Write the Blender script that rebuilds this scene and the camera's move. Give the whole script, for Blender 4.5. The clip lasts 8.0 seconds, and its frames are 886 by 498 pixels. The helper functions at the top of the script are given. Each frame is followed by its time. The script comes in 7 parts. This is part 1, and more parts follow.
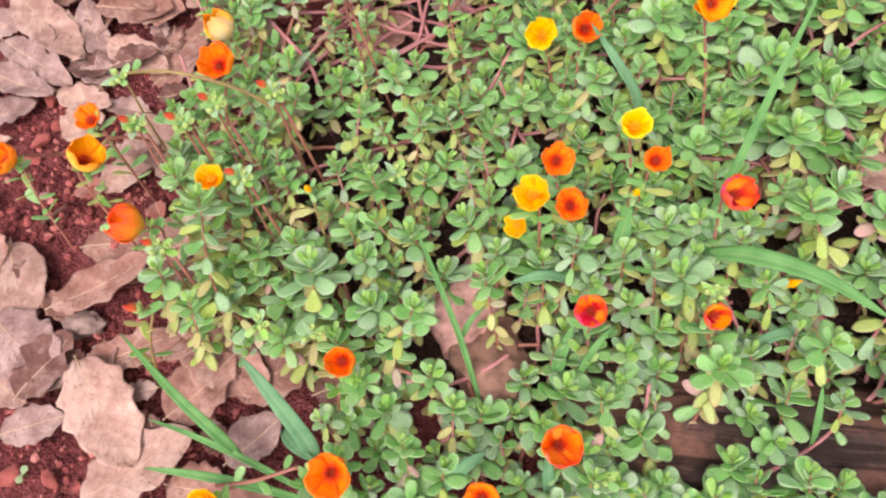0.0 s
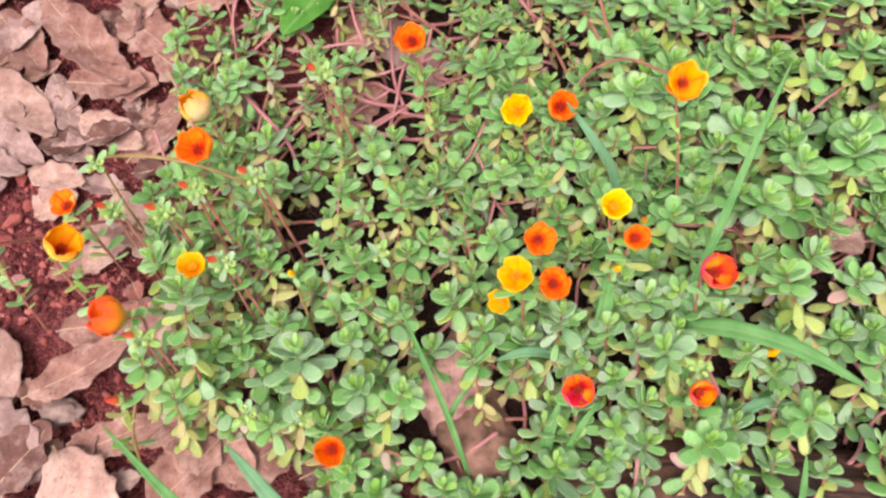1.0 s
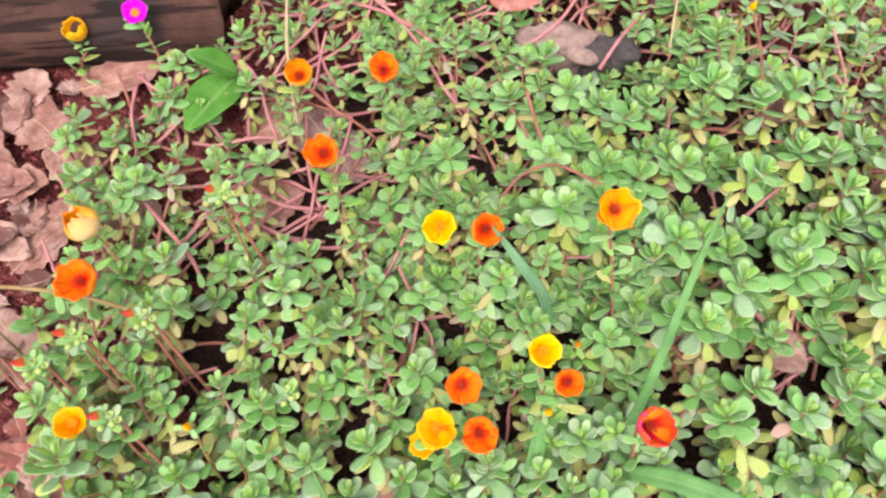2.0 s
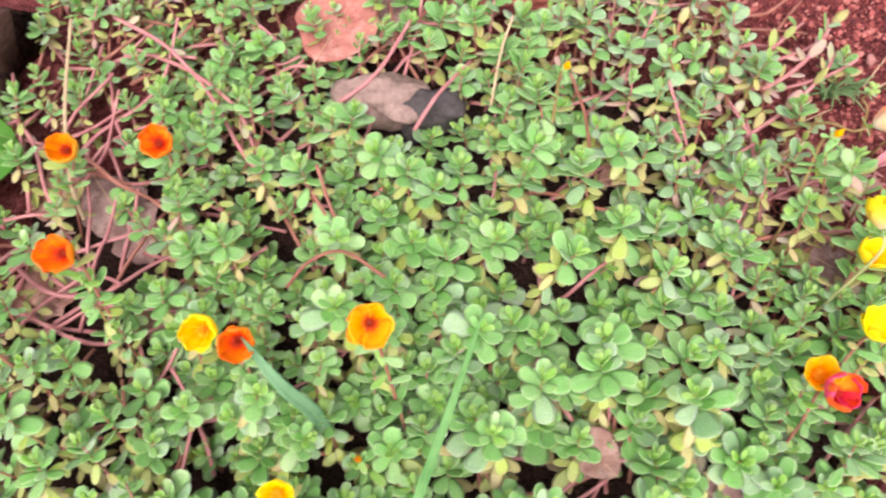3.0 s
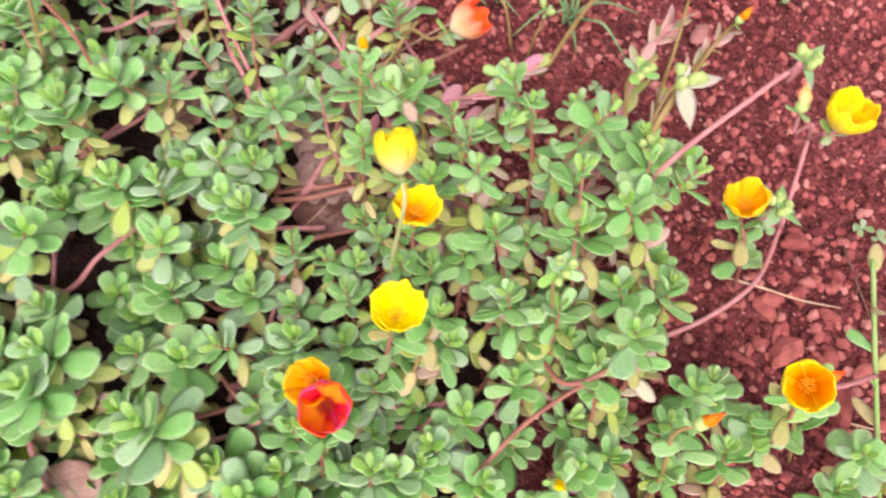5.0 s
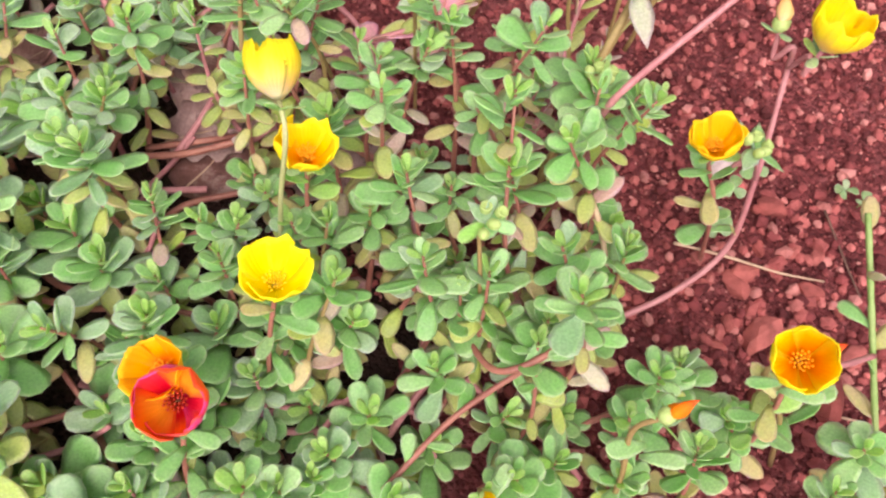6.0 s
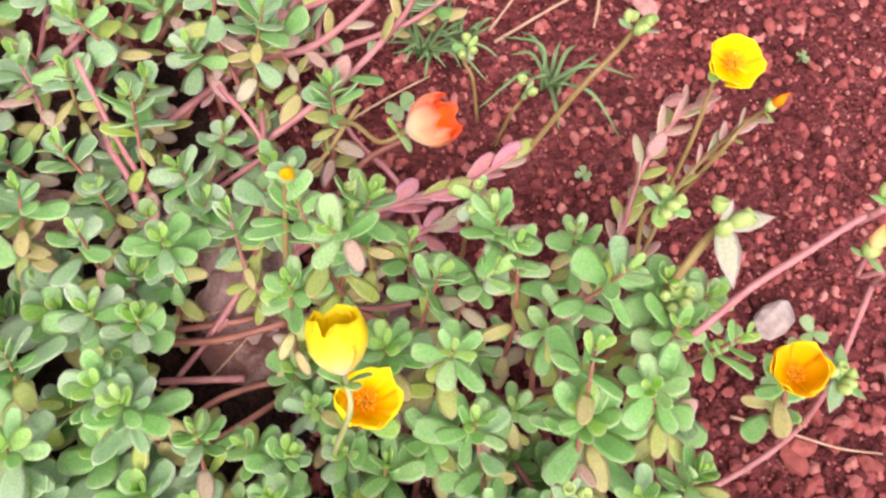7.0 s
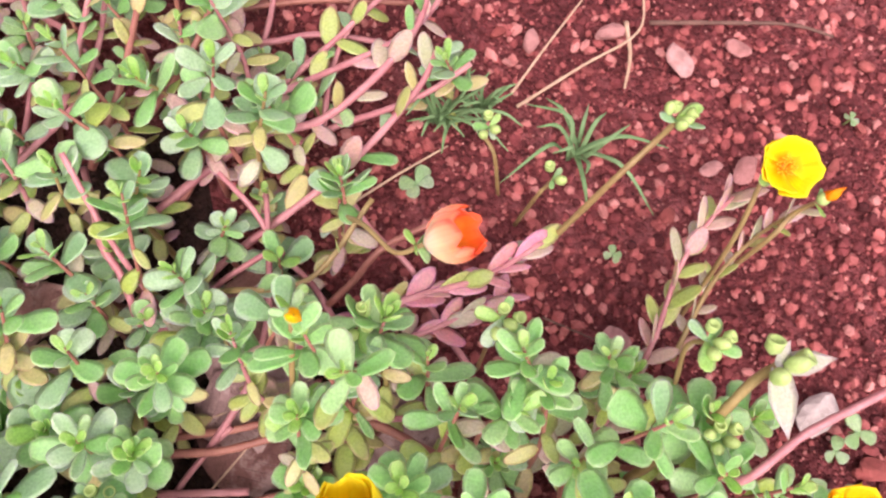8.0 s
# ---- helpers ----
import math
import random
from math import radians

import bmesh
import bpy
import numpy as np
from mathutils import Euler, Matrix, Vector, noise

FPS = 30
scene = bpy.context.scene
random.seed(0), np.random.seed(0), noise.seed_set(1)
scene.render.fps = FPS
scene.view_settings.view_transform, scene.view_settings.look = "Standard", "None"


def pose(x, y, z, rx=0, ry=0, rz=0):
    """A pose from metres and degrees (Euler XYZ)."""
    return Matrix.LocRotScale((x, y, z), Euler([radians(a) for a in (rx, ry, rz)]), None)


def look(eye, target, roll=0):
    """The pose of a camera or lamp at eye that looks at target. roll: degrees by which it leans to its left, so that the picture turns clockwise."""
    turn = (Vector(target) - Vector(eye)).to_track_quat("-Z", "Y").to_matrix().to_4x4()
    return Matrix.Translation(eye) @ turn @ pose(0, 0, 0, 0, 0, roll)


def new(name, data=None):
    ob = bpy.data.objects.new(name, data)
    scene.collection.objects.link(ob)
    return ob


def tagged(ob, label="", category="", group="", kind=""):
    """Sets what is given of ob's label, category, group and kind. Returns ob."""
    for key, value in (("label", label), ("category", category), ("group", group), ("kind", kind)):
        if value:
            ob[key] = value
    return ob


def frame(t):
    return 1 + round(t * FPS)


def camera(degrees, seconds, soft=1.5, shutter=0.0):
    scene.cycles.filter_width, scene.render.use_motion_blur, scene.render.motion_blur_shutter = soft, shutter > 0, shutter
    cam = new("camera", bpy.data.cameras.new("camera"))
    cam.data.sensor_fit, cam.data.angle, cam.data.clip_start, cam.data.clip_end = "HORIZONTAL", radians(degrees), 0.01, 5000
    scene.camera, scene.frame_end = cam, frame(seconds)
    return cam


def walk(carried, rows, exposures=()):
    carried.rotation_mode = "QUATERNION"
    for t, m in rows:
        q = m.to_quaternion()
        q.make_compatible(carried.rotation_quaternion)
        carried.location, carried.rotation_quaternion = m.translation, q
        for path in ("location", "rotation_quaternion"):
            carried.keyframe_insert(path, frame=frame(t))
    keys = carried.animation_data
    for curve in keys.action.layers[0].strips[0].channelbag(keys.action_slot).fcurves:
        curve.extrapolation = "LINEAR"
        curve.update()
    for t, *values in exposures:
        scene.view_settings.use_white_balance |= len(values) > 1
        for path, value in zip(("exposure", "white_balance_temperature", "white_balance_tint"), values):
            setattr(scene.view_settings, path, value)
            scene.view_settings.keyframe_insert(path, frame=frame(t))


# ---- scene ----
cam = camera(60, 8.0, soft=2.3, shutter=0.2)
PATH = [
    (0, pose(0.0832, -0.2525, 0.5996, 22.97, 4.17, -0.62)),
    (0.5, pose(0.0555, -0.2605, 0.6081, 24.77, 2.93, -2.16)),
    (1, pose(0.0726, -0.2164, 0.6196, 24.69, 2.61, -3.26)),
    (1.2, pose(0.0843, -0.1850, 0.6283, 23.86, 2.52, -3.47)),
    (2.3, pose(0.1245, -0.0929, 0.5986, 25.51, -1.01, -6.32)),
    (2.5, pose(0.1595, -0.0746, 0.5928, 25.09, -1.02, -6.49)),
    (3, pose(0.2624, -0.0272, 0.5916, 23.52, -1.04, -7.31)),
    (3.5, pose(0.3624, -0.0111, 0.5791, 21.85, -0.91, -8.52)),
    (4, pose(0.4488, 0.0129, 0.5606, 19.54, -1.14, -9.84)),
    (4.5, pose(0.5088, 0.0095, 0.5301, 18.75, -0.97, -10.49)),
    (5, pose(0.5792, -0.0040, 0.4686, 18.91, -0.86, -11.42)),
    (5.2, pose(0.5988, -0.0155, 0.4358, 19.53, -0.78, -11.94)),
    (6.3, pose(0.6048, 0.0013, 0.3782, 20.68, -4.51, -13.29)),
    (6.5, pose(0.6033, 0.0294, 0.3833, 19.92, -4.69, -13.49)),
    (7, pose(0.5973, 0.1176, 0.3940, 16.21, -5.03, -13.72)),
    (7.5, pose(0.6078, 0.1576, 0.3879, 14.57, -4.64, -13.94)),
    (8, pose(0.6090, 0.1838, 0.3810, 13.74, -4.52, -13.40)),
]
walk(cam, PATH, [(0.0, 0.67, 7000, 17), (1.0, 0.74, 7000, 16), (2.5, 0.87, 6950, 17), (3.5, 0.93, 7000, 18), (4.5, 0.87, 6950, 20), (5.2, 0.81, 6950, 21), (6.5, 0.73, 7100, 21), (7.2, 0.86, 6950, 25), (8.0, 0.94, 6850, 28)])

# ---------------------------------------------------------------- light: a bright overcast sky
SUN_ELEVATION, SUN_TURN = radians(62), radians(200)
world = bpy.data.worlds.new("overcast_sky")
scene.world = world
world.use_nodes = True
wn, wl = world.node_tree.nodes, world.node_tree.links
sky = wn.new("ShaderNodeTexSky")
sky.sky_type, sky.sun_disc = "NISHITA", False
sky.sun_elevation, sky.sun_rotation = SUN_ELEVATION, SUN_TURN
sky.air_density, sky.dust_density = 1.0, 4.0
cloud = wn.new("ShaderNodeHueSaturation")
cloud.inputs["Saturation"].default_value = 0.22
wl.new(sky.outputs[0], cloud.inputs["Color"])
wl.new(cloud.outputs[0], wn["Background"].inputs["Color"])
wn["Background"].inputs["Strength"].default_value = 0.15
sun_data = bpy.data.lights.new("sun", "SUN")
sun_data.energy, sun_data.angle, sun_data.color = 1.3, radians(35), (1.0, 0.96, 0.9)
sun = new("sun", sun_data)
away = Vector((math.sin(SUN_TURN) * math.cos(SUN_ELEVATION), math.cos(SUN_TURN) * math.cos(SUN_ELEVATION), math.sin(SUN_ELEVATION)))
sun.matrix_world = look(away * 5, (0, 0, 0))


# ---------------------------------------------------------------- materials
def shader(name, roughness=0.5, specular=0.4):
    m = bpy.data.materials.new(name)
    m.use_nodes = True
    n = m.node_tree.nodes
    b = n["Principled BSDF"]
    b.inputs["Roughness"].default_value = roughness
    b.inputs["Specular IOR Level"].default_value = specular
    return m, n, m.node_tree.links, b


def ramp_node(n, stops, mode="LINEAR"):
    r = n.new("ShaderNodeValToRGB")
    r.color_ramp.interpolation = mode
    while len(r.color_ramp.elements) < len(stops):
        r.color_ramp.elements.new(0.5)
    for e, (p, c) in zip(r.color_ramp.elements, stops):
        e.position, e.color = p, (*c, 1)
    return r


def noise_node(n, l, scale, detail=4.0, where="Object", rough=0.6):
    c = n.new("ShaderNodeTexCoord")
    t = n.new("ShaderNodeTexNoise")
    t.inputs["Scale"].default_value, t.inputs["Detail"].default_value, t.inputs["Roughness"].default_value = scale, detail, rough
    l.new(c.outputs[where], t.inputs["Vector"])
    return t


def mixed(n, l, a, b, factor, mode="MIX"):
    m = n.new("ShaderNodeMix")
    m.data_type, m.blend_type = "RGBA", mode
    for socket, v in ((m.inputs[6], a), (m.inputs[7], b), (m.inputs[0], factor)):
        if isinstance(v, (int, float)):
            socket.default_value = v
        elif isinstance(v, tuple):
            socket.default_value = (*v, 1)
        else:
            l.new(v, socket)
    return m.outputs[2]


def maths(n, l, op, a, b=0.0):
    m = n.new("ShaderNodeMath")
    m.operation = op
    for i, v in enumerate((a, b)):
        if isinstance(v, (int, float)):
            m.inputs[i].default_value = v
        else:
            l.new(v, m.inputs[i])
    return m.outputs[0]


def attribute(n, name):
    a = n.new("ShaderNodeAttribute")
    a.attribute_name = name
    return a.outputs["Fac"]


def chance(n, l):
    """A number that differs from object to object and from piece to piece."""
    o, g = n.new("ShaderNodeObjectInfo"), n.new("ShaderNodeNewGeometry")
    return maths(n, l, "FRACT", maths(n, l, "ADD", o.outputs["Random"], g.outputs["Random Per Island"]))


def bumped(n, l, b, height, strength, distance):
    k = n.new("ShaderNodeBump")
    k.inputs["Strength"].default_value, k.inputs["Distance"].default_value = strength, distance
    l.new(height, k.inputs["Height"])
    l.new(k.outputs[0], b.inputs["Normal"])


def placed_noise(n, l, scale, detail=3.0, rough=0.6):
    """Noise in real-world size, whatever the scale of the object."""
    g = n.new("ShaderNodeNewGeometry")
    t = n.new("ShaderNodeTexNoise")
    t.inputs["Scale"].default_value, t.inputs["Detail"].default_value, t.inputs["Roughness"].default_value = scale, detail, rough
    l.new(g.outputs["Position"], t.inputs["Vector"])
    return t.outputs[0]


def leaf_material(name, stops, rim, blush, drift):
    """Fleshy leaf: colour from leaf to leaf and from plant to plant, a waxy bloom, fine mottling, a thin paler margin."""
    m, n, l, b = shader(name, 0.42, 0.4)
    c = chance(n, l)
    base = ramp_node(n, stops)
    l.new(c, base.inputs[0])
    plant = ramp_node(n, [(0.36, (0, 0, 0)), (0.64, (1, 1, 1))])
    l.new(placed_noise(n, l, 26, 2), plant.inputs[0])
    col = mixed(n, l, base.outputs[0], drift, maths(n, l, "MULTIPLY", plant.outputs[0], 0.45))
    bloom = ramp_node(n, [(0.42, (0, 0, 0)), (0.68, (1, 1, 1))])
    l.new(placed_noise(n, l, 150, 3), bloom.inputs[0])
    col = mixed(n, l, col, (0.46, 0.54, 0.42), maths(n, l, "MULTIPLY", bloom.outputs[0], 0.14))
    mottle = placed_noise(n, l, 900, 3)
    spots = ramp_node(n, [(0.3, (0.66, 0.70, 0.66)), (0.7, (1.18, 1.16, 1.14))])
    l.new(mottle, spots.inputs[0])
    col = mixed(n, l, col, spots.outputs[0], 0.75, "MULTIPLY")
    edge = maths(n, l, "POWER", attribute(n, "rim"), 7.0)
    col = mixed(n, l, col, rim, maths(n, l, "MULTIPLY", edge, 0.45))
    if blush:
        f = maths(n, l, "MULTIPLY", maths(n, l, "GREATER_THAN", c, 0.5), maths(n, l, "MULTIPLY", placed_noise(n, l, 130, 2), blush))
        col = mixed(n, l, col, (0.44, 0.17, 0.16), f)
    l.new(col, b.inputs["Base Color"])
    bumped(n, l, b, mottle, 0.25, 0.0006)
    b.inputs["Subsurface Weight"].default_value = 0.55
    b.inputs["Subsurface Radius"].default_value = (0.6, 1.0, 0.3)
    b.inputs["Subsurface Scale"].default_value = 0.004
    return m


GREEN = leaf_material("leaf_green", [(0.0, (0.135, 0.335, 0.090)), (0.35, (0.185, 0.435, 0.130)), (0.7, (0.245, 0.50, 0.175)), (1.0, (0.345, 0.56, 0.255))], (0.48, 0.66, 0.36), 0.0, (0.21, 0.455, 0.165))
PALE = leaf_material("leaf_grey_green", [(0.0, (0.185, 0.355, 0.17)), (0.5, (0.26, 0.45, 0.24)), (1.0, (0.38, 0.54, 0.35))], (0.49, 0.61, 0.42), 0.0, (0.255, 0.435, 0.24))
YOUNG = leaf_material("leaf_young", [(0.0, (0.195, 0.44, 0.075)), (1.0, (0.295, 0.545, 0.13))], (0.48, 0.65, 0.27), 0.0, (0.26, 0.48, 0.135))
MELLOW = leaf_material("leaf_mellow", [(0.0, (0.29, 0.44, 0.080)), (0.5, (0.38, 0.50, 0.105)), (1.0, (0.46, 0.56, 0.18))], (0.60, 0.56, 0.27), 0.0, (0.38, 0.49, 0.12))
OLD = leaf_material("leaf_old", [(0.0, (0.31, 0.43, 0.105)), (0.6, (0.44, 0.49, 0.165)), (1.0, (0.52, 0.47, 0.22))], (0.60, 0.31, 0.23), 0.3, (0.43, 0.485, 0.17))
PINK = leaf_material("leaf_pink", [(0.0, (0.42, 0.44, 0.28)), (0.5, (0.54, 0.40, 0.33)), (1.0, (0.60, 0.32, 0.33))], (0.60, 0.24, 0.30), 0.25, (0.48, 0.42, 0.32))
BRACT = leaf_material("bract_pale", [(0.0, (0.37, 0.42, 0.29)), (1.0, (0.47, 0.46, 0.37))], (0.56, 0.34, 0.34), 0.0, (0.42, 0.43, 0.33))
MAGENTA = leaf_material("leaf_magenta", [(0.0, (0.66, 0.27, 0.30)), (1.0, (0.78, 0.28, 0.40))], (0.68, 0.18, 0.34), 0.0, (0.70, 0.42, 0.41))


def stem_material(name, a, b_, rough=0.45):
    m, n, l, b = shader(name, rough)
    t = noise_node(n, l, 60, 4)
    r = ramp_node(n, [(0.3, a), (0.7, b_)])
    l.new(t.outputs[0], r.inputs[0])
    fine = noise_node(n, l, 700, 2)
    l.new(mixed(n, l, r.outputs[0], fine.outputs[0], 0.25, "OVERLAY"), b.inputs["Base Color"])
    bumped(n, l, b, fine.outputs[0], 0.2, 0.0005)
    return m


STEM = stem_material("stem_red_brown", (0.22, 0.075, 0.06), (0.40, 0.16, 0.12))
STEM_PINK = stem_material("stem_pink", (0.38, 0.13, 0.145), (0.55, 0.25, 0.26))
STEM_OLIVE = stem_material("stem_olive", (0.24, 0.15, 0.06), (0.33, 0.24, 0.10))
STEM_PALE = stem_material("stem_pale", (0.42, 0.30, 0.19), (0.55, 0.42, 0.28))
STEM_LIME = stem_material("stem_lime", (0.32, 0.35, 0.14), (0.45, 0.46, 0.23))
STEM_GREEN = stem_material("stem_green", (0.18, 0.32, 0.08), (0.28, 0.38, 0.14))
STRAW = stem_material("straw_dry", (0.42, 0.27, 0.18), (0.6, 0.42, 0.3), 0.7)
TWIG = stem_material("twig_dark", (0.09, 0.045, 0.035), (0.18, 0.09, 0.07), 0.8)
BUD_GREEN = stem_material("bud_green", (0.30, 0.44, 0.11), (0.46, 0.57, 0.24))


def petal_material(name, stops, edge, outside=None, fade=3.0):
    """Silky petal: colour along its length, an edge tint, fine veins fanning out."""
    m, n, l, b = shader(name, 0.55, 0.1)
    along, across = attribute(n, "along"), attribute(n, "across")
    t = noise_node(n, l, 350, 3)
    wob = maths(n, l, "ADD", along, maths(n, l, "MULTIPLY", maths(n, l, "SUBTRACT", t.outputs[0], 0.5), 0.16))
    r = ramp_node(n, stops)
    l.new(wob, r.inputs[0])
    col = mixed(n, l, r.outputs[0], edge, maths(n, l, "MULTIPLY", maths(n, l, "POWER", attribute(n, "rim"), 4.0), 0.75))
    veins = maths(n, l, "SINE", maths(n, l, "MULTIPLY", across, 34.0))
    col = mixed(n, l, col, (0.75, 0.70, 0.62), maths(n, l, "MULTIPLY", maths(n, l, "GREATER_THAN", veins, 0.75), 0.10), "MULTIPLY")
    if outside:
        under = attribute(n, "under")
        col = mixed(n, l, col, outside, maths(n, l, "MULTIPLY", under, maths(n, l, "POWER", maths(n, l, "SUBTRACT", 1.0, maths(n, l, "MULTIPLY", along, 0.9)), fade)))
    l.new(col, b.inputs["Base Color"])
    bumped(n, l, b, veins, 0.12, 0.0004)
    b.inputs["Subsurface Weight"].default_value = 0.5
    b.inputs["Subsurface Radius"].default_value = (1.0, 0.6, 0.2)
    b.inputs["Subsurface Scale"].default_value = 0.003
    return m


PETALS = {
    "orange": petal_material("petal_orange", [(0.0, (0.38, 0.010, 0.003)), (0.16, (0.66, 0.03, 0.004)), (0.32, (0.92, 0.13, 0.004)), (0.72, (0.95, 0.31, 0.008)), (1.0, (0.95, 0.25, 0.01))], (0.95, 0.13, 0.02), (0.95, 0.42, 0.26)),
    "red": petal_material("petal_red", [(0.0, (0.25, 0.0, 0.01)), (0.25, (0.45, 0.004, 0.012)), (0.5, (0.92, 0.09, 0.01)), (1.0, (0.95, 0.18, 0.015))], (0.82, 0.035, 0.11), (0.95, 0.35, 0.35)),
    "cerise": petal_material("petal_cerise", [(0.0, (0.25, 0.0, 0.02)), (0.25, (0.45, 0.003, 0.025)), (0.5, (0.85, 0.03, 0.07)), (1.0, (0.92, 0.07, 0.13))], (0.85, 0.06, 0.25), (0.95, 0.35, 0.4)),
    "honey": petal_material("petal_honey", [(0.0, (0.65, 0.10, 0.0)), (0.3, (0.92, 0.28, 0.0)), (0.52, (0.95, 0.40, 0.0)), (0.7, (0.95, 0.62, 0.005))], (0.95, 0.64, 0.02), (0.95, 0.66, 0.05)),
    "scarlet": petal_material("petal_scarlet", [(0.0, (0.5, 0.02, 0.01)), (0.25, (0.92, 0.3, 0.02)), (0.55, (0.95, 0.22, 0.01)), (1.0, (0.93, 0.11, 0.01))], (0.88, 0.05, 0.03), (0.95, 0.45, 0.1)),
    "withered": petal_material("petal_withered", [(0.0, (0.45, 0.28, 0.08)), (0.5, (0.72, 0.22, 0.08)), (0.75, (0.70, 0.09, 0.05)), (1.0, (0.42, 0.05, 0.05))], (0.5, 0.08, 0.07)),
    "creamback": petal_material("petal_cream_backed", [(0.0, (0.75, 0.16, 0.0)), (0.3, (0.9, 0.36, 0.0)), (0.55, (0.95, 0.58, 0.0)), (1.0, (0.95, 0.66, 0.005))], (0.95, 0.68, 0.02), (0.95, 0.76, 0.55), 2.6),
    "yellow": petal_material("petal_yellow", [(0.0, (0.75, 0.16, 0.0)), (0.3, (0.9, 0.36, 0.0)), (0.55, (0.95, 0.55, 0.0)), (1.0, (0.95, 0.63, 0.005))], (0.95, 0.65, 0.02), (0.95, 0.72, 0.4)),
    "gold": petal_material("petal_gold", [(0.0, (0.90, 0.30, 0.0)), (0.4, (0.95, 0.42, 0.0)), (1.0, (0.95, 0.49, 0.004))], (0.95, 0.50, 0.02), (0.95, 0.6, 0.2)),
    "lemon": petal_material("petal_lemon", [(0.0, (0.92, 0.60, 0.0)), (0.3, (0.95, 0.68, 0.0)), (1.0, (0.95, 0.73, 0.003))], (0.95, 0.74, 0.02), (0.95, 0.78, 0.45)),
    "amber": petal_material("petal_amber", [(0.0, (0.55, 0.06, 0.0)), (0.3, (0.88, 0.22, 0.0)), (0.55, (0.94, 0.38, 0.0)), (1.0, (0.95, 0.47, 0.006))], (0.95, 0.42, 0.02), (0.92, 0.6, 0.3)),
    "peach": petal_material("petal_peach", [(0.0, (0.75, 0.08, 0.01)), (0.25, (0.95, 0.26, 0.03)), (0.5, (0.95, 0.28, 0.03)), (0.7, (0.95, 0.17, 0.008))], (0.90, 0.06, 0.05), (0.95, 0.74, 0.60), 1.2),
    "flame": petal_material("petal_flame", [(0.0, (0.45, 0.03, 0.0)), (0.14, (0.75, 0.08, 0.003)), (0.3, (0.93, 0.24, 0.005)), (0.75, (0.95, 0.48, 0.008)), (1.0, (0.95, 0.36, 0.01))], (0.95, 0.20, 0.01), (0.95, 0.7, 0.4), 1.6),
    "cream": petal_material("petal_cream", [(0.0, (0.85, 0.62, 0.36)), (0.6, (0.93, 0.58, 0.28)), (1.0, (0.93, 0.34, 0.10))], (0.93, 0.40, 0.16)),
    "purple": petal_material("petal_purple", [(0.0, (0.9, 0.4, 0.05)), (0.2, (0.6, 0.0, 0.45)), (1.0, (0.75, 0.0, 0.62))], (0.8, 0.02, 0.7)),
}
STAMEN_DARK = stem_material("stamen_maroon", (0.28, 0.010, 0.008), (0.55, 0.05, 0.012), 0.6)
STAMEN_LEMON = stem_material("stamen_lemon", (0.88, 0.55, 0.0), (0.93, 0.68, 0.02), 0.6)
STAMEN_GOLD = stem_material("stamen_gold", (0.86, 0.33, 0.0), (0.92, 0.5, 0.02), 0.6)


def blade_material(name, a, b_):
    """Grass blade or broad leaf: lengthwise veins, a paler midrib."""
    m, n, l, b = shader(name, 0.6, 0.2)
    t = noise_node(n, l, 45, 3)
    r = ramp_node(n, [(0.3, a), (0.75, b_)])
    l.new(t.outputs[0], r.inputs[0])
    across = attribute(n, "across")
    lines = maths(n, l, "SINE", maths(n, l, "MULTIPLY", across, 40.0))
    mid = maths(n, l, "LESS_THAN", maths(n, l, "ABSOLUTE", across), 0.09)
    col = mixed(n, l, r.outputs[0], (0.35, 0.45, 0.22), maths(n, l, "MULTIPLY", mid, 0.22))
    l.new(col, b.inputs["Base Color"])
    bumped(n, l, b, lines, 0.25, 0.0006)
    return m


GRASS = blade_material("grass_green", (0.075, 0.22, 0.065), (0.16, 0.36, 0.125))
GRASS_BLUE = blade_material("grass_blue_green", (0.09, 0.23, 0.115), (0.18, 0.36, 0.20))
GRASS_PALE = blade_material("grass_grey_green", (0.12, 0.23, 0.09), (0.23, 0.36, 0.18))
BROAD = blade_material("broad_leaf", (0.05, 0.19, 0.025), (0.11, 0.30, 0.055))


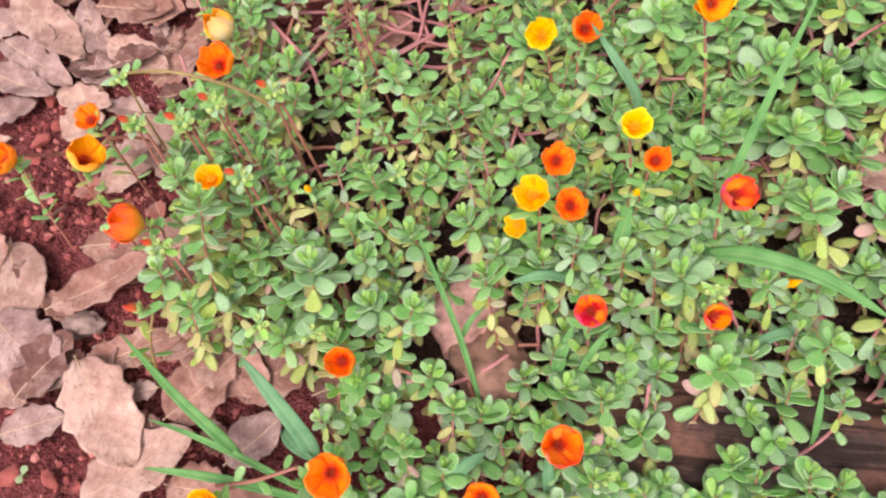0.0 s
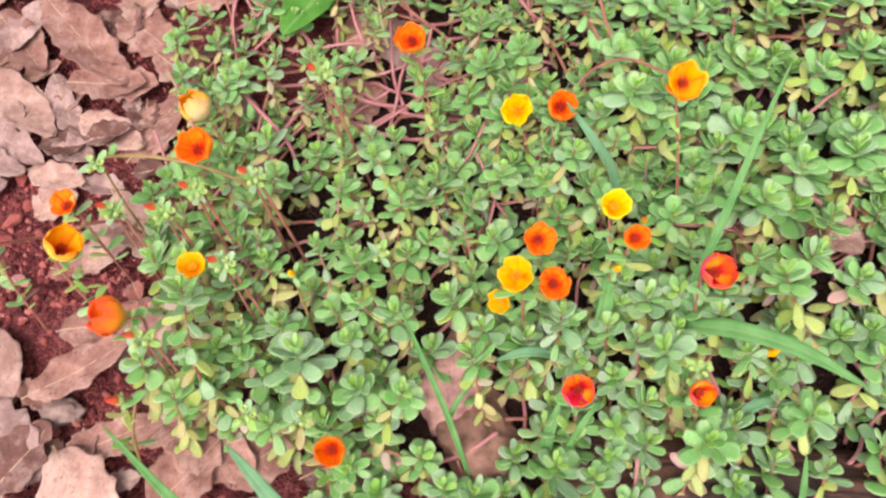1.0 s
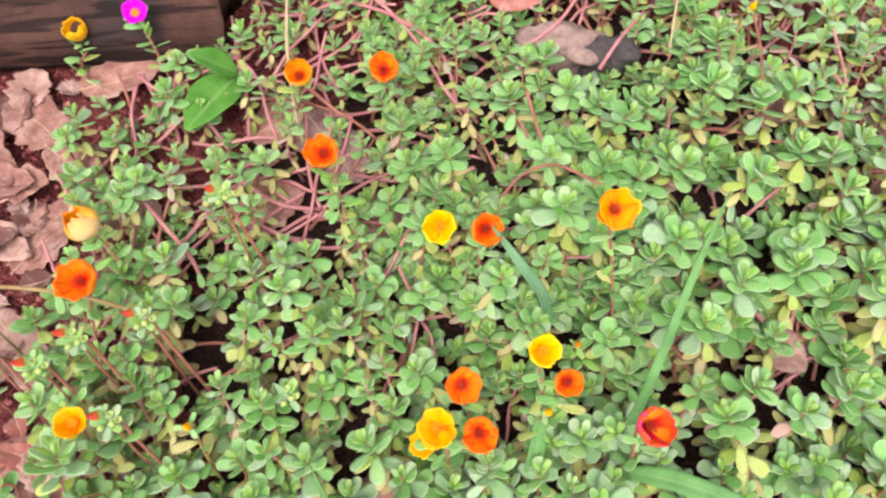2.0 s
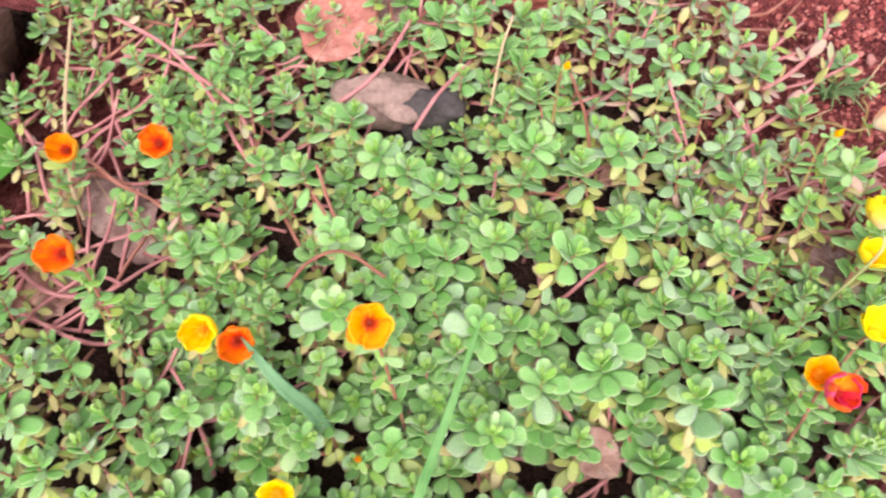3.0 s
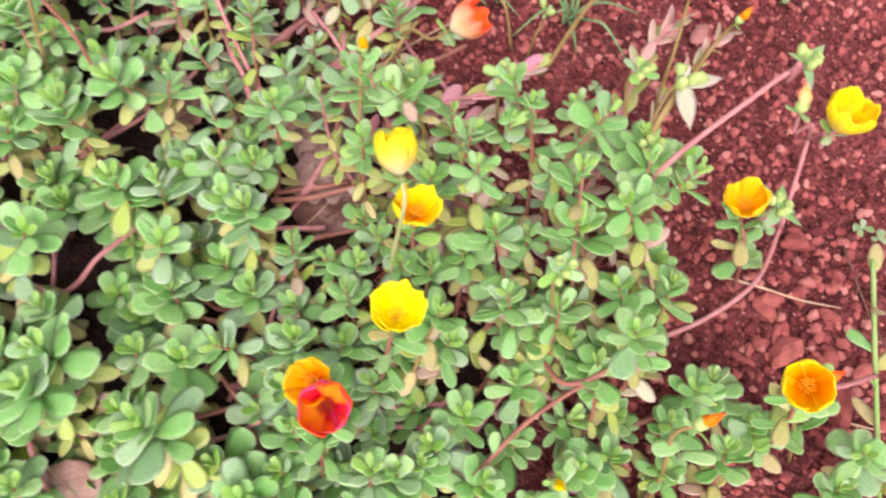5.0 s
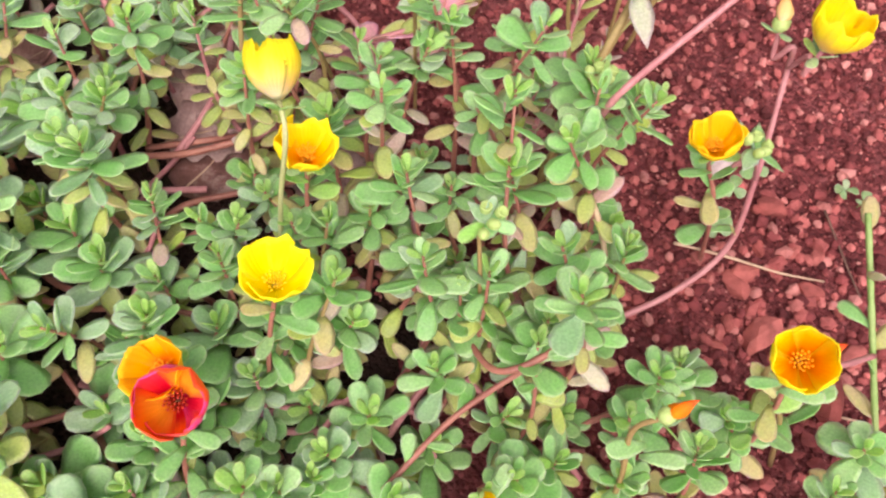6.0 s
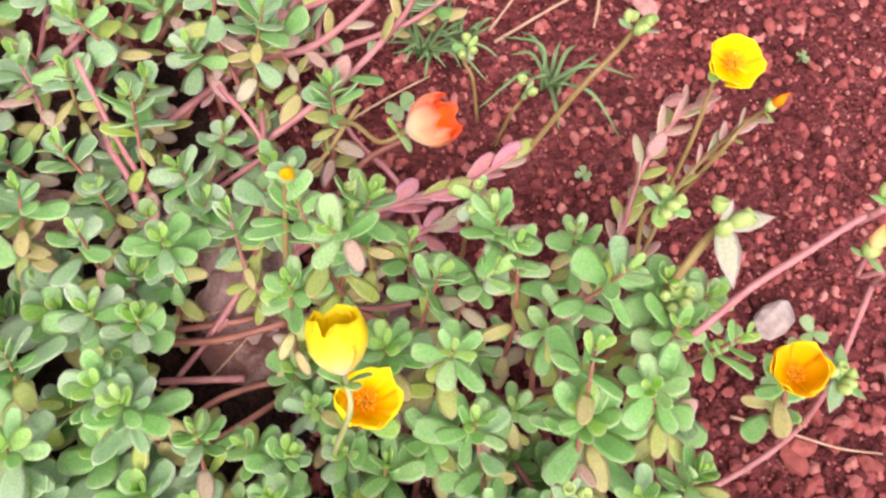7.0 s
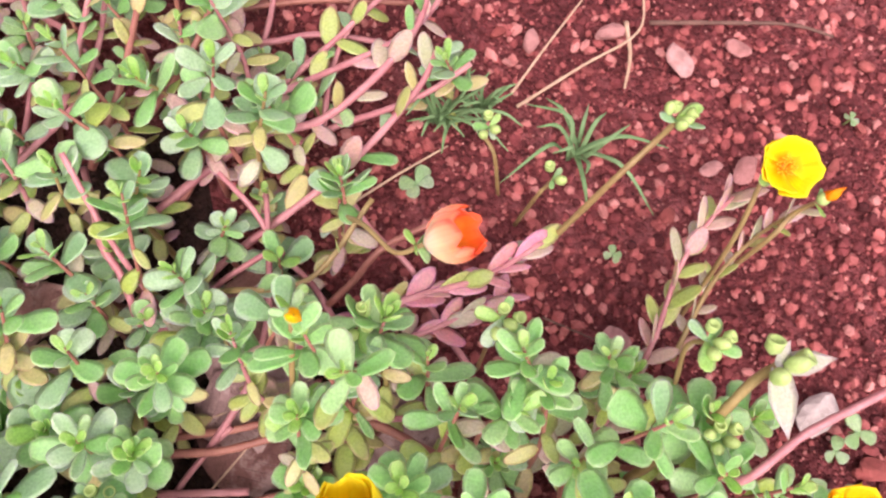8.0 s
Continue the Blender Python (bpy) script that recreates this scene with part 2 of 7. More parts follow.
def dead_material(name, a, b_, stain):
    """Dry fallen leaf: side veins, blotches, weathered grey film, small dark specks."""
    m, n, l, b = shader(name, 0.75, 0.2)
    t = noise_node(n, l, 42, 7, rough=0.72)
    r = ramp_node(n, [(0.34, a), (0.58, b_)])
    l.new(t.outputs[0], r.inputs[0])
    along, across = attribute(n, "along"), attribute(n, "across")
    bent = maths(n, l, "MULTIPLY", maths(n, l, "POWER", maths(n, l, "ABSOLUTE", across), 0.85), 0.26)
    wob = maths(n, l, "MULTIPLY", noise_node(n, l, 60, 2).outputs[0], 0.035)
    veins = maths(n, l, "SINE", maths(n, l, "MULTIPLY", maths(n, l, "ADD", maths(n, l, "SUBTRACT", along, bent), wob), 58.0))
    vein = ramp_node(n, [(0.93, (0, 0, 0)), (0.99, (1, 1, 1))])
    l.new(veins, vein.inputs[0])
    speck = noise_node(n, l, 190, 5, rough=0.8)
    dark = ramp_node(n, [(0.57, (0, 0, 0)), (0.66, (1, 1, 1))])
    l.new(speck.outputs[0], dark.inputs[0])
    film = ramp_node(n, [(0.52, (0, 0, 0)), (0.62, (1, 1, 1))])
    l.new(noise_node(n, l, 75, 6, rough=0.7).outputs[0], film.inputs[0])
    o = n.new("ShaderNodeObjectInfo")
    tone = ramp_node(n, [(0.0, (0.72, 0.67, 0.66)), (0.5, (0.90, 0.86, 0.85)), (1.0, (1.08, 1.05, 1.03))])
    l.new(o.outputs["Random"], tone.inputs[0])
    col = mixed(n, l, r.outputs[0], tone.outputs[0], 1.0, "MULTIPLY")
    col = mixed(n, l, col, (0.60, 0.50, 0.47), maths(n, l, "MULTIPLY", film.outputs[0], 0.22))
    col = mixed(n, l, col, stain, maths(n, l, "MULTIPLY", dark.outputs[0], 0.75))
    col = mixed(n, l, col, stain, maths(n, l, "MULTIPLY", vein.outputs[0], 0.17))
    l.new(col, b.inputs["Base Color"])
    h = maths(n, l, "ADD", maths(n, l, "MULTIPLY", vein.outputs[0], -0.18), maths(n, l, "ADD", maths(n, l, "MULTIPLY", t.outputs[0], 1.2), maths(n, l, "MULTIPLY", speck.outputs[0], 0.7)))
    bumped(n, l, b, h, 0.9, 0.0014)
    return m


DEAD = {
    "pale": dead_material("dead_leaf_pale", (0.33, 0.185, 0.16), (0.57, 0.38, 0.335), (0.15, 0.06, 0.05)),
    "tan": dead_material("dead_leaf_tan", (0.22, 0.10, 0.083), (0.44, 0.245, 0.21), (0.10, 0.035, 0.03)),
    "grey": dead_material("dead_leaf_grey", (0.22, 0.13, 0.125), (0.46, 0.315, 0.30), (0.11, 0.045, 0.045)),
    "rust": dead_material("dead_leaf_rust", (0.31, 0.105, 0.09), (0.48, 0.20, 0.175), (0.12, 0.03, 0.03)),
    "brown": dead_material("dead_leaf_brown", (0.11, 0.05, 0.046), (0.23, 0.115, 0.10), (0.06, 0.025, 0.025)),
}


def soil_material(name, dark, middle, light, grain=0.7):
    """Laterite earth: broad damp and dry patches, grains, small grit."""
    m, n, l, b = shader(name, 0.9, 0.2)
    wide, mid, fine = noise_node(n, l, 9, 5), noise_node(n, l, 90, 5), noise_node(n, l, 620, 3)
    r = ramp_node(n, [(0.3, dark), (0.5, middle), (0.7, light)])
    l.new(mixed(n, l, wide.outputs[0], mid.outputs[0], 0.6), r.inputs[0])
    grit = n.new("ShaderNodeTexVoronoi")
    grit.inputs["Scale"].default_value = 330
    c = n.new("ShaderNodeTexCoord")
    l.new(c.outputs["Object"], grit.inputs["Vector"])
    g = ramp_node(n, [(0.0, (0.62, 0.55, 0.55)), (0.5, (1.0, 1.0, 1.0)), (1.0, (1.5, 1.45, 1.4))])
    l.new(grit.outputs["Color"], g.inputs[0])
    l.new(mixed(n, l, r.outputs[0], g.outputs[0], grain, "MULTIPLY"), b.inputs["Base Color"])
    h = maths(n, l, "ADD", maths(n, l, "MULTIPLY", mid.outputs[0], 2.0), maths(n, l, "SUBTRACT", fine.outputs[0], maths(n, l, "MULTIPLY", grit.outputs["Distance"], 1.2)))
    bumped(n, l, b, h, 1.0, 0.0045)
    return m


SOIL = soil_material("red_soil", (0.07, 0.014, 0.016), (0.20, 0.046, 0.050), (0.35, 0.110, 0.115))
# shade beneath the shoots, painted as a near-black version of the soil
SHADED_SOIL = soil_material("shaded_soil", (0.018, 0.010, 0.009), (0.038, 0.018, 0.015), (0.075, 0.034, 0.028))


def stone_material(name, stops, rough=0.85):
    m, n, l, b = shader(name, rough, 0.25)
    r = ramp_node(n, stops)
    l.new(chance(n, l), r.inputs[0])
    t, fine = placed_noise(n, l, 110, 5), placed_noise(n, l, 700, 3)
    s = ramp_node(n, [(0.3, (0.55, 0.5, 0.5)), (0.7, (1.35, 1.3, 1.3))])
    l.new(t, s.inputs[0])
    l.new(mixed(n, l, r.outputs[0], s.outputs[0], 0.9, "MULTIPLY"), b.inputs["Base Color"])
    bumped(n, l, b, maths(n, l, "ADD", t, maths(n, l, "MULTIPLY", fine, 0.4)), 0.6, 0.0015)
    return m


GRAVEL = stone_material("laterite_gravel", [(0.0, (0.07, 0.014, 0.016)), (0.35, (0.21, 0.047, 0.050)), (0.75, (0.41, 0.115, 0.108)), (1.0, (0.52, 0.225, 0.205))])
STONE_RED = stone_material("stone_red", [(0.0, (0.26, 0.062, 0.056)), (1.0, (0.41, 0.125, 0.112))])
STONE_PINK = stone_material("stone_pink", [(0.0, (0.46, 0.26, 0.24)), (1.0, (0.60, 0.38, 0.35))])
STONE_ROSE = stone_material("stone_rose", [(0.0, (0.36, 0.16, 0.15)), (1.0, (0.48, 0.27, 0.255))])
STONE_PALE = stone_material("stone_pale", [(0.0, (0.40, 0.33, 0.31)), (1.0, (0.52, 0.45, 0.43))])
STONE_GREY = stone_material("stone_grey", [(0.0, (0.25, 0.175, 0.16)), (1.0, (0.31, 0.225, 0.205))])
STONE_BROWN = stone_material("stone_brown", [(0.0, (0.24, 0.14, 0.11)), (1.0, (0.3, 0.17, 0.13))])
STONE_DARK = stone_material("stone_dark", [(0.0, (0.055, 0.05, 0.055)), (1.0, (0.09, 0.08, 0.085))])


def wood_material(name, a, b_, crack, charred):
    """Weathered log: uneven long grain, dark cracks, worn reddish patches, some of it charred."""
    m, n, l, b = shader(name, 0.85, 0.2)
    c = n.new("ShaderNodeTexCoord")
    k = n.new("ShaderNodeMapping")
    k.inputs["Scale"].default_value = (7, 75, 75)
    l.new(c.outputs["Object"], k.inputs["Vector"])
    t = n.new("ShaderNodeTexNoise")
    t.inputs["Scale"].default_value, t.inputs["Detail"].default_value, t.inputs["Distortion"].default_value = 1.3, 7, 0.6
    l.new(k.outputs[0], t.inputs["Vector"])
    wide, fine = noise_node(n, l, 22, 5), noise_node(n, l, 260, 4)
    r = ramp_node(n, [(0.3, a), (0.7, b_)])
    l.new(mixed(n, l, wide.outputs[0], fine.outputs[0], 0.3), r.inputs[0])
    dark = ramp_node(n, [(0.41, (1, 1, 1)), (0.48, (0, 0, 0))])
    l.new(t.outputs[0], dark.inputs[0])
    burnt = ramp_node(n, [(0.60 - charred, (0, 0, 0)), (0.66 - charred, (1, 1, 1))])
    l.new(noise_node(n, l, 11, 5).outputs[0], burnt.inputs[0])
    col = mixed(n, l, r.outputs[0], (0.035, 0.028, 0.03), maths(n, l, "MULTIPLY", burnt.outputs[0], 0.8))
    l.new(mixed(n, l, col, crack, maths(n, l, "MULTIPLY", dark.outputs[0], 0.8)), b.inputs["Base Color"])
    bumped(n, l, b, maths(n, l, "ADD", t.outputs[0], maths(n, l, "MULTIPLY", fine.outputs[0], 0.25)), 0.8, 0.004)
    return m


WOOD = wood_material("weathered_wood", (0.07, 0.030, 0.025), (0.26, 0.13, 0.10), (0.018, 0.010, 0.010), 0.09)
BARK = wood_material("dark_bark", (0.035, 0.018, 0.016), (0.115, 0.055, 0.043), (0.010, 0.006, 0.006), 0.05)


# ---------------------------------------------------------------- building helpers
def mesh_of(name, verts, faces, materials, slots=None, smooth=True, fields=None):
    me = bpy.data.meshes.new(name)
    me.from_pydata([tuple(v) for v in verts], [], [tuple(f) for f in faces])
    for m in materials:
        me.materials.append(m)
    if slots is not None:
        me.polygons.foreach_set("material_index", slots)
    me.polygons.foreach_set("use_smooth", [smooth] * len(me.polygons))
    for key, values in (fields or {}).items():
        me.attributes.new(key, "FLOAT", "POINT").data.foreach_set("value", values)
    me.update()
    return me


def put(name, me, parent=None, m=None, label="", category="", group="", kind=""):
    ob = new(name, me)
    if m is not None:
        ob.matrix_basis = m
    if parent is not None:
        ob.parent = parent
    return tagged(ob, label, category, group, kind)


def frame_at(origin, ahead, up, s=1.0, wide=1.0):
    """A pose whose y runs ahead and whose z is as near to up as can be."""
    y = Vector(ahead).normalized()
    x = y.cross(Vector(up))
    x = x.normalized() if x.length > 1e-5 else y.orthogonal().normalized()
    z = x.cross(y)
    m = Matrix((x * s * wide, y * s, z * s)).transposed().to_4x4()
    m.translation = origin
    return m


def smooth_line(points, steps=5):
    """A curve through the points."""
    p = [Vector(q) for q in points]
    p = [p[0] * 2 - p[1]] + p + [p[-1] * 2 - p[-2]]
    out = []
    for a, b, c, d in zip(p, p[1:], p[2:], p[3:]):
        for i in range(steps):
            t = i / steps
            out.append(0.5 * (2 * b + (c - a) * t + (2 * a - 5 * b + 4 * c - d) * t * t + (3 * b - a - 3 * c + d) * t ** 3))
    return out + [p[-2]]


def tube_data(points, r0, r1, sides=7, knots=0.0, steps=5):
    """A tapering stem along a curve, with slight swellings."""
    line = smooth_line(points, steps)
    verts, faces = [], []
    side = None
    for i, q in enumerate(line):
        d = (line[min(i + 1, len(line) - 1)] - line[max(i - 1, 0)]).normalized()
        side = (side - d * side.dot(d)).normalized() if side else d.orthogonal().normalized()
        other = d.cross(side)
        r = r0 + (r1 - r0) * i / (len(line) - 1)
        r *= 1 + knots * math.sin(i * 2.1) ** 3
        verts += [q + (side * math.cos(a) + other * math.sin(a)) * r for a in (2 * math.pi * k / sides for k in range(sides))]
    for i in range(len(line) - 1):
        for k in range(sides):
            faces.append((i * sides + k, i * sides + (k + 1) % sides, (i + 1) * sides + (k + 1) % sides, (i + 1) * sides + k))
    n = len(verts)
    verts += [line[0], line[-1]]
    for k in range(sides):
        faces.append((n, (k + 1) % sides, k))
        faces.append((n + 1, n - sides + k, n - sides + (k + 1) % sides))
    return verts, faces


def sheet_data(rows, thick):
    """A closed thin shell over a grid of points; gives vertices, faces and the fields along, across, rim and under."""
    nu, nv = len(rows), len(rows[0])
    g = np.array([[tuple(p) for p in r] for r in rows])
    du, dv = np.gradient(g, axis=0), np.gradient(g, axis=1)
    nrm = np.cross(dv, du)
    nrm /= np.linalg.norm(nrm, axis=2, keepdims=True) + 1e-12
    top, low = g + nrm * thick / 2, g - nrm * thick / 2
    verts = np.concatenate([top.reshape(-1, 3), low.reshape(-1, 3)])
    k = nu * nv
    at = lambda i, j: i * nv + j
    faces = []
    for i in range(nu - 1):
        for j in range(nv - 1):
            q = (at(i, j), at(i, j + 1), at(i + 1, j + 1), at(i + 1, j))
            faces += [q, tuple(k + v for v in reversed(q))]
    edge = [(0, j) for j in range(nv)] + [(i, nv - 1) for i in range(1, nu)] + [(nu - 1, j) for j in range(nv - 2, -1, -1)] + [(i, 0) for i in range(nu - 2, 0, -1)]
    for a, b in zip(edge, edge[1:] + edge[:1]):
        faces.append((at(*b), at(*a), k + at(*a), k + at(*b)))
    u = np.repeat(np.linspace(0, 1, nu), nv)
    v = np.tile(np.linspace(-1, 1, nv), nu)
    rim = np.maximum(np.abs(v), np.where(u > 0.5, u, 0))
    two = lambda a: np.concatenate([a, a])
    return verts, faces, {"along": two(u), "across": two(v), "rim": two(rim), "under": np.concatenate([np.zeros(k), np.ones(k)])}


# ---------------------------------------------------------------- fleshy leaves
OBLONG = ((0.0, 0.24, 0.6), (0.28, 0.68, 0.95), (0.56, 0.97, 1.0), (0.80, 0.95, 0.85), (0.945, 0.62, 0.6))
SPOON = ((0.0, 0.18, 0.5), (0.28, 0.55, 0.9), (0.58, 0.95, 1.0), (0.82, 0.98, 0.85), (0.95, 0.64, 0.6))
ELLIPSE = ((0.0, 0.20, 0.6), (0.22, 0.78, 0.95), (0.50, 1.0, 1.0), (0.76, 0.84, 0.85), (0.93, 0.46, 0.55))
LANCE = ((0.0, 0.45, 0.7), (0.22, 0.88, 1.0), (0.45, 1.0, 0.9), (0.70, 0.72, 0.7), (0.90, 0.28, 0.4))


def fleshy_leaf(width, thick, cup, bend, point=1.0, rings=OBLONG):
    """A succulent leaf one unit long along y: rounded tip, thick flesh, shallow channel."""
    verts, rim = [], []
    for u, w, t in rings:
        w, t = w * width / 2, t * thick
        z = -bend * u * u
        for x, h, r in ((-1, cup, 1), (-0.55, 0.16 + cup * 0.25, 0.25), (0.55, 0.16 + cup * 0.25, 0.25), (1, cup, 1), (0.5, -0.5, 0.3), (-0.5, -0.5, 0.3)):
            verts.append((x * w, u * (0.96 + 0.04 * point), z + h * t))
            rim.append(max(r, 0.0 if u < 0.7 else (0.55 if u < 0.9 else 0.9)))
    verts += [(0, 0, 0), (0, point, -bend * 0.98 + cup * 0.2 * thick)]
    rim += [0.2, 1.0]
    faces = []
    for i in range(len(rings) - 1):
        for k in range(6):
            faces.append(((i + 1) * 6 + k, (i + 1) * 6 + (k + 1) % 6, i * 6 + (k + 1) % 6, i * 6 + k))
    n = len(verts)
    for k in range(6):
        faces.append((k, (k + 1) % 6, n - 2))
        faces.append((n - 1, n - 8 + (k + 1) % 6, n - 8 + k))
    return verts, faces, rim


# five slender shapes, five broad ones, two pointed bracts, two elliptic ones
SHAPES = [fleshy_leaf(0.47, 0.070, 0.45, 0.06), fleshy_leaf(0.52, 0.062, 0.2, 0.14), fleshy_leaf(0.43, 0.070, 0.8, -0.08, 1.03),
          fleshy_leaf(0.38, 0.075, 1.0, -0.14, 1.05), fleshy_leaf(0.50, 0.060, 0.1, 0.22, rings=SPOON),
          fleshy_leaf(0.64, 0.065, 0.4, 0.05), fleshy_leaf(0.74, 0.060, 0.2, 0.14, rings=SPOON), fleshy_leaf(0.62, 0.068, 0.8, -0.08), fleshy_leaf(0.68, 0.060, -0.2, 0.22), fleshy_leaf(0.70, 0.068, 0.9, 0.0, rings=SPOON),
          fleshy_leaf(0.46, 0.045, 0.6, 0.05, 1.06, LANCE), fleshy_leaf(0.40, 0.045, 0.3, 0.25, 1.06, LANCE),
          fleshy_leaf(0.48, 0.060, 0.3, 0.06, 1.0, ELLIPSE), fleshy_leaf(0.54, 0.055, 0.1, 0.16, 1.02, ELLIPSE)]
KINDS = {"green": GREEN, "young": YOUNG, "old": OLD, "pink": PINK, "magenta": MAGENTA, "pale": PALE, "mellow": MELLOW, "bract": BRACT}
KIND_NAMES = list(KINDS)
LEAF_MESHES = {(k, i): mesh_of("fleshy_leaf", v, f, [KINDS[k]], fields={"rim": r}) for k in KINDS for i, (v, f, r) in enumerate(SHAPES)}


def leaf_pose(rng, origin, axis, turn, elevation, length, lie=0.0):
    side = axis.orthogonal().normalized()
    other = axis.cross(side)
    out = side * math.cos(turn) + other * math.sin(turn)
    d = out * math.cos(elevation) + axis * math.sin(elevation)
    up = axis * math.cos(elevation) - out * math.sin(elevation) + out.cross(axis) * rng.uniform(-0.38, 0.38)
    up = up.lerp(Vector((0, 0, 1)), lie)
    return frame_at(origin, d, up, length, rng.uniform(0.85, 1.12))


def sprig_plan(rng, tip, base=None, spacing=0.0055, size=1.0, old=0.35, pink=0.03, top=(9, 13), broad=0.7, pale=0.15):
    """The stem's points and the leaves of one upright shoot: a rosette at the tip, spreading leaves below."""
    tip = Vector(tip)
    if base is None:
        base = (tip.x + tip.z * rng.uniform(-0.32, 0.26), tip.y - tip.z * rng.uniform(0.2, 0.6), -0.003)
    base = Vector(base)
    bend = base.lerp(tip, 0.5) + Vector((rng.uniform(-1, 1), rng.uniform(-1, 1), 0.3)) * tip.z * 0.14
    line = [base, bend, tip - Vector((0, 0, 0.0015))]
    curve = smooth_line(line, 6)
    axis = (curve[-1] - curve[-3]).normalized()
    axis = (axis + Vector((rng.uniform(-0.3, 0.3), rng.uniform(-0.3, 0.3), 0.55))).normalized()
    leaves, n = [], round(1.35 * rng.randint(*top))
    phase = rng.uniform(0, 6.28)
    for i in range(n):
        f = i / (n - 1)
        length = size * (0.0064 + 0.0132 * f ** 0.75) * rng.uniform(0.82, 1.15)
        kind = "young" if f < 0.3 else "pale" if rng.random() < pale else "green"
        leaves.append((leaf_pose(rng, tip - axis * (0.0005 + 0.019 * f), axis, phase + i * 2.4, radians(70 - 60 * f + rng.uniform(-10, 10)), length), kind, rng.randrange(5) + (5 if f > 0.4 and rng.random() < broad else 0)))
    total = sum((b - a).length for a, b in zip(curve, curve[1:]))
    s, i = 0.021, n
    while s < total - 0.010:
        t = 1 - s / total
        q = curve[min(int(t * (len(curve) - 1)), len(curve) - 2)]
        q = q.lerp(curve[min(int(t * (len(curve) - 1)), len(curve) - 2) + 1], t * (len(curve) - 1) % 1)
        low = s / max(total, 0.05)
        kind = "old" if rng.random() < old * (0.25 + 3.0 * low) else "green"
        if kind == "green" and rng.random() < 0.2 + 0.45 * low:
            kind = "mellow"
        if kind == "green" and rng.random() < pale:
            kind = "pale"
        if rng.random() < pink * (1 + 2 * low):
            kind = "pink"
        form = 12 + rng.randrange(2) if kind in ("old", "pink") else rng.randrange(5) + (5 if rng.random() < broad else 0)
        leaves.append((leaf_pose(rng, q, Vector((0, 0, 1)).lerp(axis, 0.5).normalized(), phase + i * 2.4, radians((rng.uniform(8, 48) if spacing > 0.007 else rng.uniform(-14, 26)) - 30 * min(1, 1.6 * low)), size * rng.uniform(0.0115, 0.018)), kind, form))
        s += 0.74 * spacing * rng.uniform(0.7, 1.35)
        i += 1
    return line, leaves


class Heap:
    """Gathers many leaves and stems into one mesh."""

    def __init__(self, extra):
        self.v, self.f, self.slot, self.rim, self.count, self.extra = [], [], [], [], 0, extra

    def add(self, verts, faces, slot, rim):
        self.v.append(np.array([tuple(p) for p in verts]))
        self.f += [tuple(self.count + k for k in f) for f in faces]
        self.slot += [slot] * len(faces)
        self.rim += list(rim)
        self.count += len(verts)

    def leaf(self, m, kind, i):
        v, f, r = SHAPES[i]
        a = np.array(m)
        self.add(np.array(v) @ a[:3, :3].T + a[:3, 3], f, KIND_NAMES.index(kind), r)

    def stem(self, line, r0, r1, slot=0):
        v, f = tube_data(line, r0, r1, 5, steps=4)
        self.add(v, f, len(KIND_NAMES) + slot, [0.0] * len(v))

    def mesh(self, name):
        return mesh_of(name, np.concatenate(self.v), self.f, list(KINDS.values()) + self.extra, self.slot, fields={"rim": self.rim})


def centred(name, x, y, z=0.0):
    e = new(name)
    e.empty_display_size = 0.01
    e.matrix_basis = pose(x, y, z)
    return e


SPRIG_LABEL = "green fleshy portulaca shoot with a leafy rosette tip"
sprig_seed = [0]
shoots = []


def sprig(x, y, z, label=SPRIG_LABEL, size=1.16, **more):
    """A shoot whose every leaf is a part."""
    sprig_seed[0] += 1
    rng = random.Random(sprig_seed[0])
    line, leaves = sprig_plan(rng, (x, y, z), size=size, **more)
    shoots.append((x, y, z))
    o = line[0]
    e = centred("portulaca_shoot", o.x, o.y, 0)
    shift = Matrix.Translation((-o.x, -o.y, 0))
    v, f = tube_data([shift @ p for p in line], 0.0018, 0.0006, 6)
    put("stem", mesh_of("stem", v, f, [STEM if rng.random() < 0.75 else STEM_OLIVE]), e)
    for m, kind, i in leaves:
        put("leaf", LEAF_MESHES[kind, i], e, shift @ m)
    tagged(e, label, "plant", "portulaca shoots")
    return e


def simple_sprig(x, y, z, seed, **more):
    """A shoot in two parts: stem and foliage."""
    rng = random.Random(seed)
    line, leaves = sprig_plan(rng, (x, y, z), **more)
    o = line[0]
    e = centred("portulaca_shoot", o.x, o.y, 0)
    shift = Matrix.Translation((-o.x, -o.y, 0))
    v, f = tube_data([shift @ p for p in line], 0.0018, 0.0006, 6)
    put("stem", mesh_of("stem", v, f, [STEM]), e)
    h = Heap([STEM])
    for m, kind, i in leaves:
        h.leaf(shift @ m, kind, i)
    put("foliage", h.mesh("foliage"), e)
    tagged(e, SPRIG_LABEL, "plant", "portulaca shoots")


